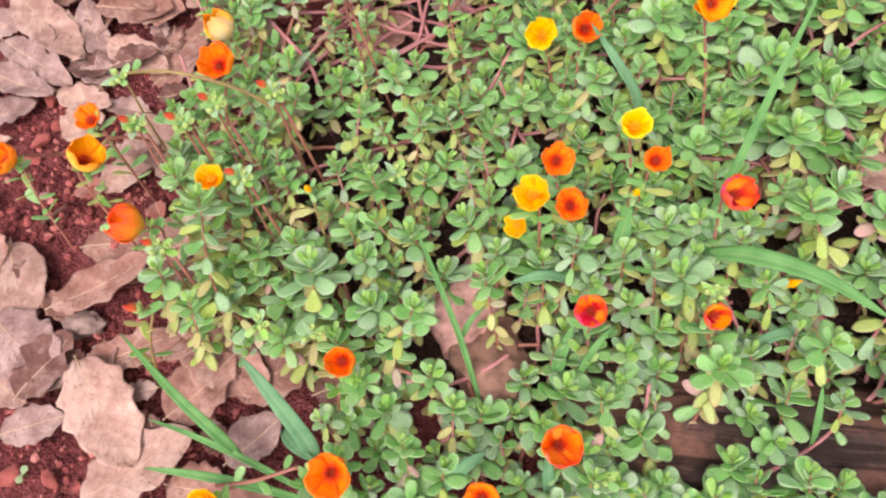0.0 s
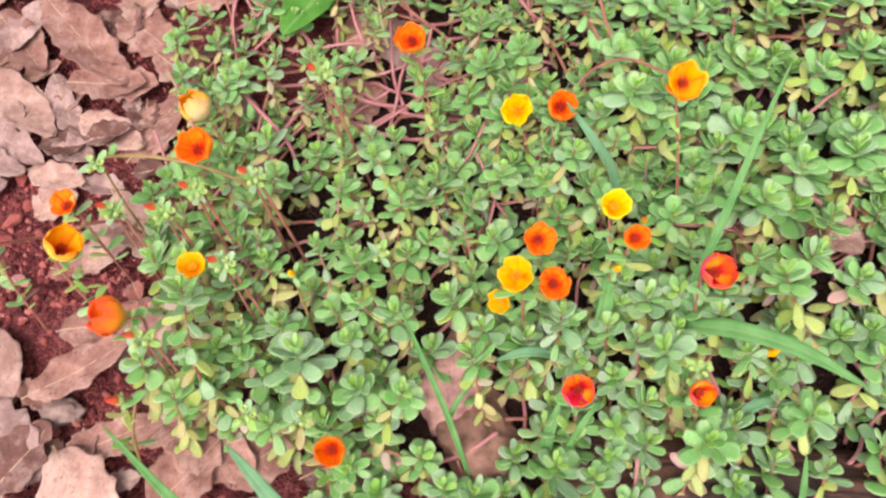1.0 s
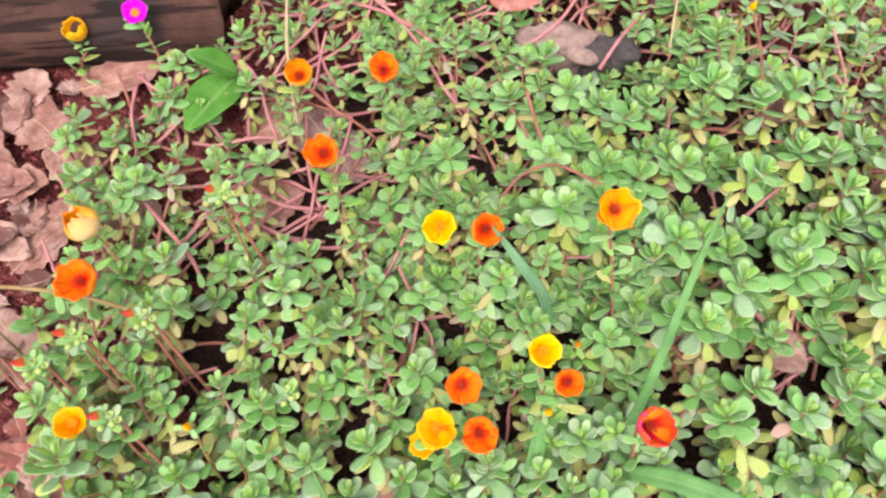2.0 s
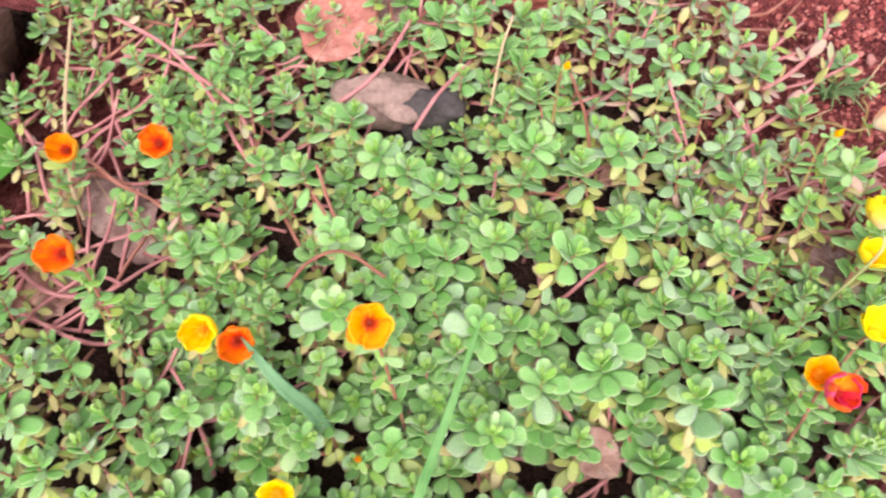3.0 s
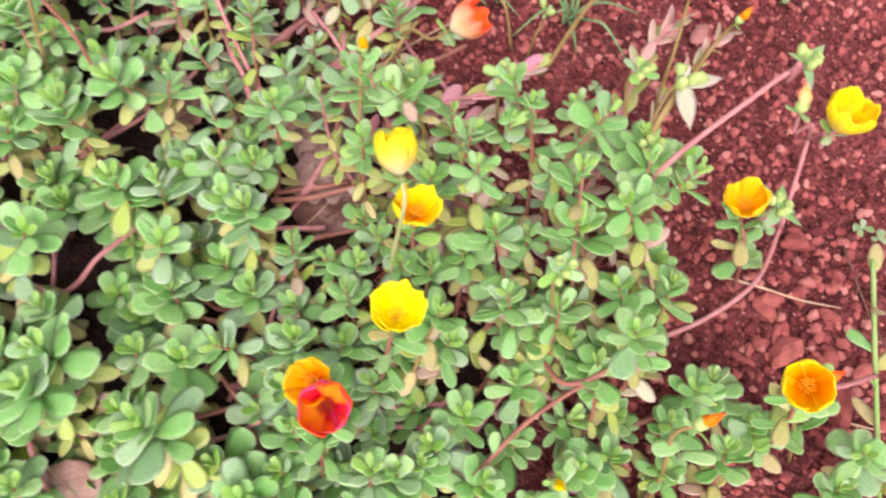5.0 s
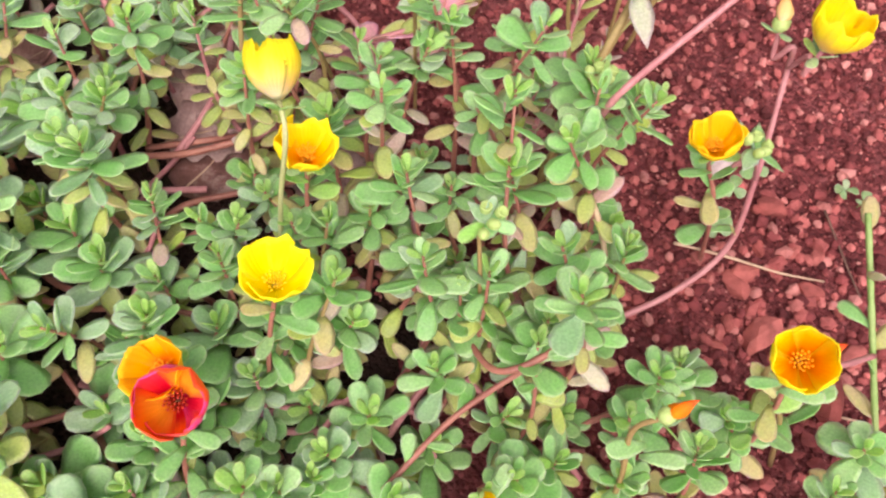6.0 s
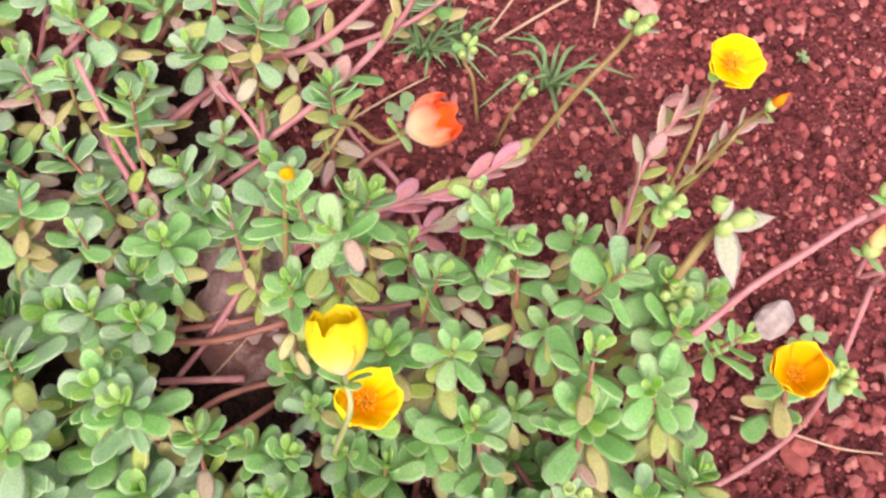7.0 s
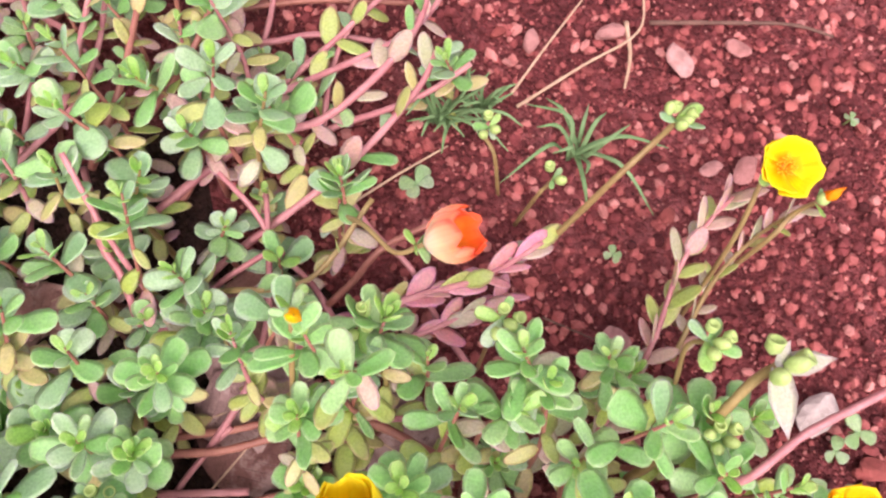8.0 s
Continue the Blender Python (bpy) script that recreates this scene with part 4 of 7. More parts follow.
# ---------------------------------------------------------------- fallen leaves on the bare soil
PALE_LEAF = "pale dry fallen leaf with a raised midrib, on red soil"
TAN_LEAF = "tan dry fallen leaf, curled, on red soil"
GREY_LEAF = "greyish dry fallen leaf on red soil"
BROWN_LEAF = "dark brown rotting leaf on red soil"
dead_leaf((-0.255, -0.089, 0.012), (-0.196, -0.174, 0.012), 0.056, "pale", PALE_LEAF, 0.08, 0.16)
dead_leaf((-0.286, -0.043, 0.010), (-0.202, 0.002, 0.012), 0.036, "tan", TAN_LEAF, 0.1, 0.2)
dead_leaf((-0.273, 0.015, 0.004), (-0.215, 0.020, 0.006), 0.034, "tan", TAN_LEAF, 0.05, 0.1)
dead_leaf((-0.340, 0.022, 0.006), (-0.307, -0.067, 0.008), 0.058, "pale", PALE_LEAF, 0.05, 0.1, lobes=0.05)
dead_leaf((-0.339, -0.047, 0.008), (-0.265, -0.112, 0.012), 0.058, "grey", GREY_LEAF, 0.1, 0.1, lobes=0.14)
dead_leaf((-0.310, -0.147, 0.010), (-0.257, -0.133, 0.012), 0.030, "grey", GREY_LEAF, 0.1, 0.2)
dead_leaf((-0.300, -0.118, 0.012), (-0.262, -0.066, 0.014), 0.044, "brown", BROWN_LEAF, 0.1, 0.2)
dead_leaf((-0.233, -0.197, 0.008), (-0.151, -0.148, 0.012), 0.048, "pale", PALE_LEAF, 0.1, 0.12)
dead_leaf((-0.253, -0.093, 0.006), (-0.170, -0.066, 0.006), 0.032, "tan", TAN_LEAF, 0.1, 0.1, lobes=0.14)
dead_leaf((-0.176, -0.136, 0.006), (-0.124, -0.088, 0.010), 0.052, "tan", TAN_LEAF, 0.1, 0.2, lobes=0.12)
dead_leaf((-0.170, -0.071, 0.006), (-0.095, -0.116, 0.008), 0.050, "tan", TAN_LEAF, 0.15, 0.2, lobes=0.12)
dead_leaf((-0.123, -0.119, 0.006), (-0.059, -0.086, 0.012), 0.046, "tan", TAN_LEAF, 0.1, 0.1, lobes=0.1)
dead_leaf((-0.126, -0.172, 0.006), (-0.084, -0.138, 0.008), 0.038, "grey", GREY_LEAF, 0.1, 0.2)
dead_leaf((-0.059, -0.121, 0.004), (-0.001, -0.100, 0.006), 0.045, "brown", BROWN_LEAF, 0.1, 0.2)
dead_leaf((-0.170, -0.187, 0.004), (-0.116, -0.197, 0.004), 0.040, "tan", TAN_LEAF, 0.1, 0.2)
dead_leaf((-0.391, 0.299, 0.012), (-0.303, 0.209, 0.012), 0.046, "pale", PALE_LEAF, 0.06, 0.1, lobes=0.1)
dead_leaf((-0.319, 0.290, 0.008), (-0.285, 0.208, 0.008), 0.028, "grey", GREY_LEAF, 0.06, 0.1, lobes=0.1)
dead_leaf((-0.272, 0.267, 0.014), (-0.208, 0.262, 0.014), 0.042, "tan", TAN_LEAF, 0.06, 0.2)
dead_leaf((-0.391, 0.240, 0.010), (-0.310, 0.182, 0.010), 0.032, "grey", GREY_LEAF, 0.15, 0.3)
dead_leaf((-0.389, 0.149, 0.008), (-0.342, 0.166, 0.008), 0.034, "grey", GREY_LEAF, 0.1, 0.2)
dead_leaf((-0.411, 0.252, 0.010), (-0.374, 0.270, 0.010), 0.035, "grey", GREY_LEAF, 0.1, 0.2)
dead_leaf((-0.236, 0.191, 0.004), (-0.185, 0.245, 0.008), 0.045, "tan", TAN_LEAF, 0.05, 0.05, lobes=0.05)
dead_leaf((-0.273, 0.201, 0.012), (-0.228, 0.214, 0.012), 0.030, "brown", BROWN_LEAF, 0.1, 0.4)
dead_leaf((-0.265, 0.069, 0.006), (-0.216, 0.112, 0.008), 0.036, "pale", PALE_LEAF, 0.1, 0.15)
dead_leaf((-0.202, 0.023, 0.004), (-0.166, -0.031, 0.004), 0.04, "brown", BROWN_LEAF, 0.1, 0.15)
dead_leaf((-0.232, 0.018, 0.004), (-0.183, 0.033, 0.004), 0.03, "tan", TAN_LEAF, 0.1, 0.15)
dead_leaf((-0.335, 0.379, 0.014), (-0.238, 0.258, 0.014), 0.05, "tan", TAN_LEAF, 0.1, 0.25)
dead_leaf((-0.298, 0.268, 0.018), (-0.217, 0.260, 0.018), 0.040, "tan", TAN_LEAF, 0.15, 0.25)
dead_leaf((-0.388, 0.371, 0.012), (-0.327, 0.288, 0.012), 0.045, "tan", TAN_LEAF, 0.1, 0.25)
dead_leaf((-0.370, 0.316, 0.016), (-0.333, 0.377, 0.016), 0.035, "grey", GREY_LEAF, 0.1, 0.25)
dead_leaf((-0.258, 0.362, 0.008), (-0.194, 0.299, 0.008), 0.050, "tan", TAN_LEAF, 0.1, 0.15)
dead_leaf((-0.230, 0.181, 0.006), (-0.192, 0.240, 0.006), 0.045, "tan", TAN_LEAF, 0.05, 0.05)
dead_leaf((-0.191, 0.364, 0.010), (-0.114, 0.387, 0.010), 0.045, "tan", TAN_LEAF, 0.1, 0.15)
dead_leaf((-0.035, 0.300, 0.006), (0.029, 0.329, 0.006), 0.05, "tan", TAN_LEAF, 0.1, 0.1)
dead_leaf((0.019, 0.323, 0.008), (0.068, 0.238, 0.008), 0.055, "grey", GREY_LEAF, 0.1, 0.1)
dead_leaf((-0.041, 0.208, 0.006), (0.015, 0.238, 0.008), 0.045, "tan", TAN_LEAF, 0.1, 0.2)
dead_leaf((0.057, 0.182, 0.006), (0.105, 0.207, 0.008), 0.04, "tan", TAN_LEAF, 0.1, 0.2)
dead_leaf((-0.110, 0.215, 0.006), (-0.168, 0.242, 0.006), 0.05, "pale", PALE_LEAF, 0.1, 0.2)
dead_leaf((-0.158, 0.170, 0.008), (-0.092, 0.167, 0.008), 0.05, "pale", PALE_LEAF, 0.1, 0.2)
dead_leaf((-0.133, 0.099, 0.006), (-0.097, 0.122, 0.006), 0.04, "tan", TAN_LEAF, 0.1, 0.2)
dead_leaf((0.381, 0.059, 0.030), (0.403, 0.024, 0.030), 0.035, "pale", "pale pinkish dry leaf lodged between the shoots", 0.06, 0.1, lobes=0.02)
dead_leaf((0.392, 0.066, 0.014), (0.424, 0.036, 0.014), 0.022, "pale", PALE_LEAF, 0.06, 0.1, lobes=0.02)
dead_leaf((0.463, 0.015, 0.012), (0.507, -0.023, 0.012), 0.030, "grey", GREY_LEAF, 0.06, 0.3)
dead_leaf((0.215, 0.405, 0.030), (0.262, 0.490, 0.035), 0.075, "rust", "reddish brown dry leaf with clear side veins", 0.06, 0.1, lobes=0.02)
dead_leaf((0.285, 0.415, 0.028), (0.285, 0.492, 0.028), 0.03, "grey", GREY_LEAF, 0.06, 0.2)
dead_leaf((0.445, 0.267, 0.012), (0.485, 0.280, 0.014), 0.030, "tan", TAN_LEAF, 0.1, 0.2)
dead_leaf((0.546, 0.262, 0.014), (0.580, 0.242, 0.014), 0.045, "tan", TAN_LEAF, 0.1, 0.2)
dead_leaf((0.528, 0.209, 0.008), (0.584, 0.217, 0.008), 0.04, "grey", GREY_LEAF, 0.1, 0.2)
dead_leaf((0.538, 0.223, 0.008), (0.581, 0.248, 0.010), 0.055, "grey", GREY_LEAF, 0.05, 0.1)
dead_leaf((0.592, 0.197, 0.008), (0.637, 0.154, 0.008), 0.050, "grey", GREY_LEAF, 0.05, 0.1)
dead_leaf((0.531, 0.180, 0.006), (0.567, 0.208, 0.006), 0.045, "brown", BROWN_LEAF, 0.05, 0.1)
dead_leaf((0.454, 0.275, 0.012), (0.478, 0.280, 0.014), 0.030, "tan", TAN_LEAF, 0.1, 0.2)
dead_leaf((0.583, 0.022, 0.006), (0.608, 0.032, 0.006), 0.04, "grey", GREY_LEAF, 0.1, 0.2)

dead_leaf((-0.325, 0.177, 0.008), (-0.267, 0.157, 0.010), 0.030, "pale", PALE_LEAF, 0.1, 0.2)
dead_leaf((-0.282, 0.233, 0.010), (-0.216, 0.190, 0.012), 0.036, "pale", PALE_LEAF, 0.08, 0.15)
dead_leaf((-0.397, 0.203, 0.010), (-0.324, 0.170, 0.012), 0.034, "grey", GREY_LEAF, 0.12, 0.25)
dead_leaf((-0.318, 0.215, 0.006), (-0.264, 0.183, 0.008), 0.030, "grey", GREY_LEAF, 0.12, 0.2)
dead_leaf((-0.239, 0.144, 0.008), (-0.185, 0.069, 0.010), 0.044, "pale", PALE_LEAF, 0.08, 0.15)
dead_leaf((-0.214, 0.302, 0.010), (-0.156, 0.248, 0.010), 0.042, "tan", TAN_LEAF, 0.1, 0.2)


def litter():
    """Broken bits of dry leaf between the larger ones."""
    rng = random.Random(21)
    for _ in range(95):
        x, y = rng.uniform(-0.44, -0.10), rng.uniform(-0.25, 0.40)
        if x > -0.17 and y > -0.08 or x < -0.19 and y < -0.11:
            continue
        a, n = rng.uniform(0, 6.28), rng.uniform(0.018, 0.05)
        z = rng.uniform(0.002, 0.006)
        tone, label = rng.choice((("tan", TAN_LEAF), ("pale", PALE_LEAF), ("grey", GREY_LEAF), ("brown", BROWN_LEAF), ("tan", TAN_LEAF), ("rust", "small rusty brown piece of dry leaf")))
        dead_leaf((x, y, z), (x + n * math.cos(a), y + n * math.sin(a), z + 0.004), n * rng.uniform(0.5, 0.8), tone, label, rng.uniform(0.05, 0.35), rng.uniform(0.1, 0.45), 0.09, 0.18)


litter()

# ---------------------------------------------------------------- flowers
ORANGE = "orange portulaca flower with a dark maroon centre"
YELLOW = "yellow portulaca flower with an orange centre"
flower(*(-0.123, 0.113, 0.125), "orange", ORANGE, (0.05, -0.35), 0.030)
flower(*(-0.139, 0.175, 0.097), "flame+flame+cream", "orange and white portulaca flower tipped to one side", (-0.4, 0.3), 0.028, 0.95, close=0.85)
flower(*(-0.237, 0.090, 0.092), "orange", "small orange portulaca flower above fallen leaves", (-0.1, -0.1), 0.024, 0.3)
flower(*(-0.225, 0.047, 0.105), "flame", "amber portulaca flower with a red throat, tilted open", (0.75, 0.25), 0.029, 0.6)
flower(*(-0.301, 0.055, 0.092), "orange", ORANGE, (-0.1, -0.2), 0.026)
flower(*(-0.179, -0.019, 0.122), "scarlet", "orange red portulaca cup facing away from the bed", (-0.9, -0.1), 0.029, 0.9, close=0.8)
flower(*(-0.121, 0.018, 0.114), "amber", "amber portulaca flower half hidden by leaves", (0.1, -0.1), 0.021, 0.35)
flower(*(0.130, 0.145, 0.096), "yellow", YELLOW, (-0.15, -0.5), 0.026, 0.5)
flower(*(0.161, 0.124, 0.128), "orange", ORANGE, (0.1, -0.6), 0.025, 0.55)
flower(*(0.245, 0.115, 0.160), "flame+amber+flame", "amber orange portulaca flower with a red throat", (0.0, -0.55), 0.029, 0.42, notch=0.2)
flower(*(0.184, 0.027, 0.145), "yellow", YELLOW, (0.0, -0.35), 0.022, 0.5)
flower(*(0.200, 0.010, 0.126), "orange", ORANGE, (0.0, -0.35), 0.020, 0.5)
flower(*(0.132, 0.016, 0.122), "orange", ORANGE, (0.1, -0.35), 0.025, 0.45)
flower(*(0.113, -0.010, 0.121), "amber+gold+amber", "amber portulaca flower in a close cluster", (-0.3, -0.25), 0.027, 0.4)
flower(*(0.140, -0.014, 0.110), "orange", ORANGE, (0.0, -0.35), 0.024, 0.5)
flower(*(0.103, -0.008, 0.066), "gold", "small amber portulaca flower in a close cluster", (-0.4, -0.5), 0.020, 0.45)
flower(*(0.245, -0.026, 0.141), "red+scarlet+cerise+red+scarlet", "red portulaca cup with magenta edges", (0.15, -0.3), 0.025, 0.6)
flower(*(0.149, -0.090, 0.101), "red+orange+red+cerise+scarlet", "red portulaca cup with magenta edges", (-0.1, -0.35), 0.024, 0.65)
flower(*(0.228, -0.100, 0.112), "red+flame+scarlet", "crumpled orange red portulaca flower half hidden by seed heads", (0.1, -0.5), 0.019, 0.7, close=0.7)
flower(*(-0.022, -0.118, 0.095), "orange", ORANGE, (0.0, -0.35), 0.021, 0.6)
flower(*(0.122, -0.179, 0.105), "orange+peach+scarlet", "orange portulaca flower with pink petal backs", (0.1, -0.2), 0.027, 0.8, close=0.62)
flower(*(-0.027, -0.192, 0.093), "orange", ORANGE, (0.0, -0.3), 0.031, 0.4)
flower(*(0.071, -0.209, 0.090), "orange", ORANGE, (0.0, -0.3), 0.026, 0.4)
flower(*(-0.116, -0.207, 0.070), "amber", "amber orange portulaca flower among grass blades", (0.0, -0.3), 0.026, 0.4)
flower(*(0.048, 0.197, 0.131), "orange", ORANGE, (-0.1, -0.45), 0.026, 0.55)
flower(*(0.026, 0.305, 0.087), "flame", ORANGE, (0.05, -0.4), 0.025, 0.55)
flower(*(0.098, 0.298, 0.094), "orange", ORANGE, (0.1, -0.45), 0.026, 0.5)
flower(*(-0.117, 0.388, 0.085), "purple", "magenta portulaca flower with a yellow centre", (0.1, -0.4), 0.024, 0.2)
flower(*(-0.180, 0.395, 0.060), "amber", "amber portulaca cup in front of the dark log", (-0.1, -0.1), 0.022, 0.95)
flower(*(0.595, 0.164, 0.132), "yellow+creamback+yellow", "yellow portulaca cup with whitish petal backs, tipped on its side", (0.05, 1.6), 0.022, 1.0, close=0.72, notch=0.05, ruffle=0.04, stalk=STEM_LIME)
flower(*(0.601, 0.144, 0.098), "yellow", YELLOW, (0.10, 0.05), 0.026, 0.5, notch=0.12)
flower(*(0.581, 0.090, 0.104), "lemon", "bright lemon yellow portulaca flower", (0.2, 0.2), 0.028, 0.36, notch=0.07, ruffle=0.10)
flower(*(0.540, 0.051, 0.106), "cerise+scarlet+red", "red portulaca flower with magenta edges", (0.05, -0.25), 0.026, 0.62)
flower(*(0.534, 0.065, 0.100), "amber", "amber portulaca flower behind a red one", (-0.2, -0.1), 0.024, 0.45)
flower(*(0.653, 0.250, 0.101), "peach", "orange portulaca cup with pale pink petal backs", (1.5, -0.1), 0.0225, 0.98, close=0.70, stalk=STEM_OLIVE, base=(0.609, 0.290, 0.030), leafy=0)
flower(*(0.784, 0.247, 0.111), "yellow", YELLOW, (-0.12, -0.25), 0.0255, 0.22, stalk=STEM_OLIVE, notch=0.1, ruffle=0.07)
flower(*(0.772, 0.115, 0.096), "gold", "golden orange portulaca flower beside seed pods", (-0.2, 0.15), 0.0235, 0.42)
flower(*(0.755, 0.015, 0.127), "honey", "golden yellow portulaca cup with an orange throat", (-0.42, -0.1), 0.0235, 0.95, close=0.62)
flower(*(0.820, 0.139, 0.132), "yellow", "golden yellow portulaca cup on a long pink stalk", (0.25, 0.25), 0.026, 0.7, close=0.62, notch=0.06, base=(0.815, 0.142, 0.100), stalk=STEM_PINK)

RED_BUD = "small withered red portulaca bud on a green calyx"
ORANGE_BUD = "small orange portulaca bud on a green calyx"
for place in ((-0.121, 0.070, 0.141), (-0.104, 0.020, 0.118), (-0.140, 0.050, 0.148), (-0.199, 0.079, 0.104), (-0.079, 0.080, 0.139), (-0.160, -0.032, 0.114), (-0.029, 0.167, 0.141)):
    bud(*place, "withered", RED_BUD, (-0.2, -0.3), 0.012, stalk=STEM, base=(place[0] + 0.03, place[1] - 0.035, 0.0))
    pods(place[0] + 0.007, place[1] - 0.004, place[2] - 0.002, "small green seed pods beside a withered flower", (0.2, -0.2), n=4, leaves=5, leaf_size=0.012, stalk=STEM, base=(place[0] + 0.015, place[1] - 0.03, 0.0))
for place in ((-0.050, 0.011, 0.103), (0.188, -0.002, 0.100), (0.589, 0.229, 0.124), (0.409, 0.315, 0.116)):
    bud(*place, "amber", ORANGE_BUD, (0.1, -0.2), 0.011)
bud(*(-0.181, -0.069, 0.080), "withered", ORANGE_BUD, (-0.3, -0.2), 0.014)
bud(*(0.293, -0.064, 0.070), "amber", "withered orange portulaca bud", (0.6, -0.2), 0.014)
bud(*(0.807, 0.155, 0.120), "cream", "pale orange drooping portulaca bud", (-0.05, 0.5), 0.013, stalk=STEM_PINK, base=(0.815, 0.142, 0.100))
bud(*(0.820, 0.238, 0.075), "orange", ORANGE_BUD, (0.5, 0.1), 0.010, stalk=STEM_OLIVE, base=(0.790, 0.220, 0.010), leaves=2)
bud(*(0.775, 0.018, 0.100), "scarlet", "withered orange portulaca flower", (1.3, 0.1), 0.0135, leaves=1)
bud(*(0.717, 0.010, 0.093), "scarlet", "withered orange portulaca flower", (1.0, 0.2), 0.0125)
bud(*(0.225, 0.055, 0.060), "orange", ORANGE_BUD, (0.0, -0.2), 0.010)
bud(*(0.644, -0.004, 0.070), "yellow", "small yellow portulaca bud", (0.0, -0.2), 0.012)

POD = "cluster of green portulaca seed pods with small leaves"
for place in ((-0.081, -0.091, 0.100), (-0.202, 0.106, 0.123), (0.662, 0.091, 0.118), (0.663, 0.214, 0.098)):
    pods(*place, POD)
pods(*(0.749, 0.177, 0.130), "green seed head with pale pointed bracts on a thick stalk", (0.35, 0.3), base=(0.712, 0.140, 0.030), n=4, leaves=0, size=0.0066, thick=0.0018, bracts=[(0.95, -0.10, 0.15, 0.020), (-0.10, -0.95, -0.1, 0.024), (0.5, 0.8, 0.6, 0.010)])
pods(*(0.729, 0.189, 0.123), POD, (0.2, 0.0), n=4)
pods(*(0.756, 0.280, 0.099), POD, (0.4, 0.2), base=(0.705, 0.253, 0.020), n=5, leaves=3, stalk=STEM_OLIVE, thick=0.0013, leaf_size=0.014)
pods(*(0.709, 0.276, 0.060), POD, (0.0, -0.1), n=2, leaves=2, leaf_size=0.007)
pods(*(0.689, 0.310, 0.050), POD, (0.0, -0.1), n=3, leaves=3, leaf_size=0.009)
pods(*(0.789, 0.108, 0.100), POD, (0.3, 0.0), n=5, leaves=4, base=(0.802, 0.106, 0.065), stalk=STEM_PINK, leaf_size=0.016)
pods(*(0.802, 0.165, 0.148), POD, (0.3, 0.1), base=(0.794, 0.163, 0.141), n=5, leaves=3, stalk=STEM_PINK, thick=0.0012, leaf_size=0.016)
pods(*(0.732, 0.154, 0.100), POD, (0.1, 0.0), n=5, leaves=2)
pods(*(0.500, 0.185, 0.070), POD, (0.0, -0.1), n=5, leaves=4)
pods(*(0.611, 0.227, 0.090), POD, (0.1, -0.1), n=3, leaves=3)
pods(*(-0.048, -0.093, 0.080), POD, (0.0, -0.2), n=4, leaves=4)
pods(*(0.149, -0.197, 0.080), POD, (0.0, -0.2), n=5, leaves=4)
pods(*(0.231, -0.084, 0.110), POD, (0.0, -0.2), n=5, leaves=4)
pods(*(0.013, 0.029, 0.090), POD, (0.0, -0.2), n=4, leaves=4)

# ---------------------------------------------------------------- trailing stems
PINKISH = "long pinkish trailing portulaca stem"
BROWNISH = "reddish brown trailing portulaca stem"
runner([(0.503, 0.299, 0.012), (0.573, 0.335, 0.022), (0.611, 0.337, 0.028), (0.642, 0.351, 0.034), (0.668, 0.372, 0.038), (0.680, 0.394, 0.040)], 0.0024, 0.0018, STEM_PINK, PINKISH, 17, ("old", "pale", "green", "old", "pink"), 1, 0.018)
runner([(0.524, 0.261, 0.010), (0.555, 0.281, 0.016), (0.604, 0.302, 0.028), (0.635, 0.320, 0.032), (0.664, 0.343, 0.036), (0.674, 0.357, 0.040)], 0.0022, 0.0016, STEM_PINK, PINKISH, 17, ("old", "pale", "green", "old", "pink"), 2, 0.018)
runner([(0.495, 0.342, 0.012), (0.504, 0.312, 0.035), (0.508, 0.292, 0.045), (0.513, 0.277, 0.040), (0.514, 0.260, 0.030), (0.512, 0.247, 0.015)], 0.0018, 0.0018, STEM_PINK, PINKISH)
runner([(0.579, 0.352, 0.020), (0.617, 0.370, 0.030), (0.660, 0.397, 0.035)], 0.0018, 0.0014, STEM_PINK, PINKISH, 14, ("green", "old", "pale"), 4, 0.017)
runner([(0.501, 0.338, 0.020), (0.524, 0.365, 0.040), (0.542, 0.404, 0.050)], 0.0022, 0.0016, STEM, BROWNISH, 14, ("green", "old", "green"), 5)
runner([(0.491, 0.369, 0.020), (0.508, 0.395, 0.035), (0.521, 0.414, 0.050)], 0.0018, 0.0014, STEM_PINK, PINKISH, 10, ("green", "old"), 6)
runner([(0.533, 0.361, 0.020), (0.560, 0.379, 0.040), (0.578, 0.403, 0.050)], 0.0020, 0.0014, STEM, BROWNISH, 12, ("green", "old"), 7)
runner([(0.580, 0.232, 0.010), (0.612, 0.240, 0.020), (0.645, 0.243, 0.024), (0.673, 0.244, 0.030), (0.702, 0.253, 0.036)], 0.0022, 0.0012, STEM_PINK, "pink trailing stem crowded with pink tinged leaves", 24, ("magenta", "magenta", "pink", "old"), 8, 0.019, 24)
runner([(0.602, 0.221, 0.010), (0.631, 0.225, 0.016), (0.659, 0.229, 0.020), (0.683, 0.235, 0.020)], 0.0018, 0.0010, STEM_PINK, "pink trailing stem crowded with pink tinged leaves", 20, ("magenta", "pink", "pink"), 9, 0.017, 20)
runner([(0.703, 0.157, 0.012), (0.724, 0.178, 0.030), (0.739, 0.199, 0.045), (0.753, 0.223, 0.055), (0.770, 0.240, 0.060), (0.784, 0.249, 0.065)], 0.0016, 0.0009, STEM_PINK, "slender stem with greyish pink leaves on bare soil", 28, ("pink", "pink", "pink", "old"), 10, 0.017, 18)
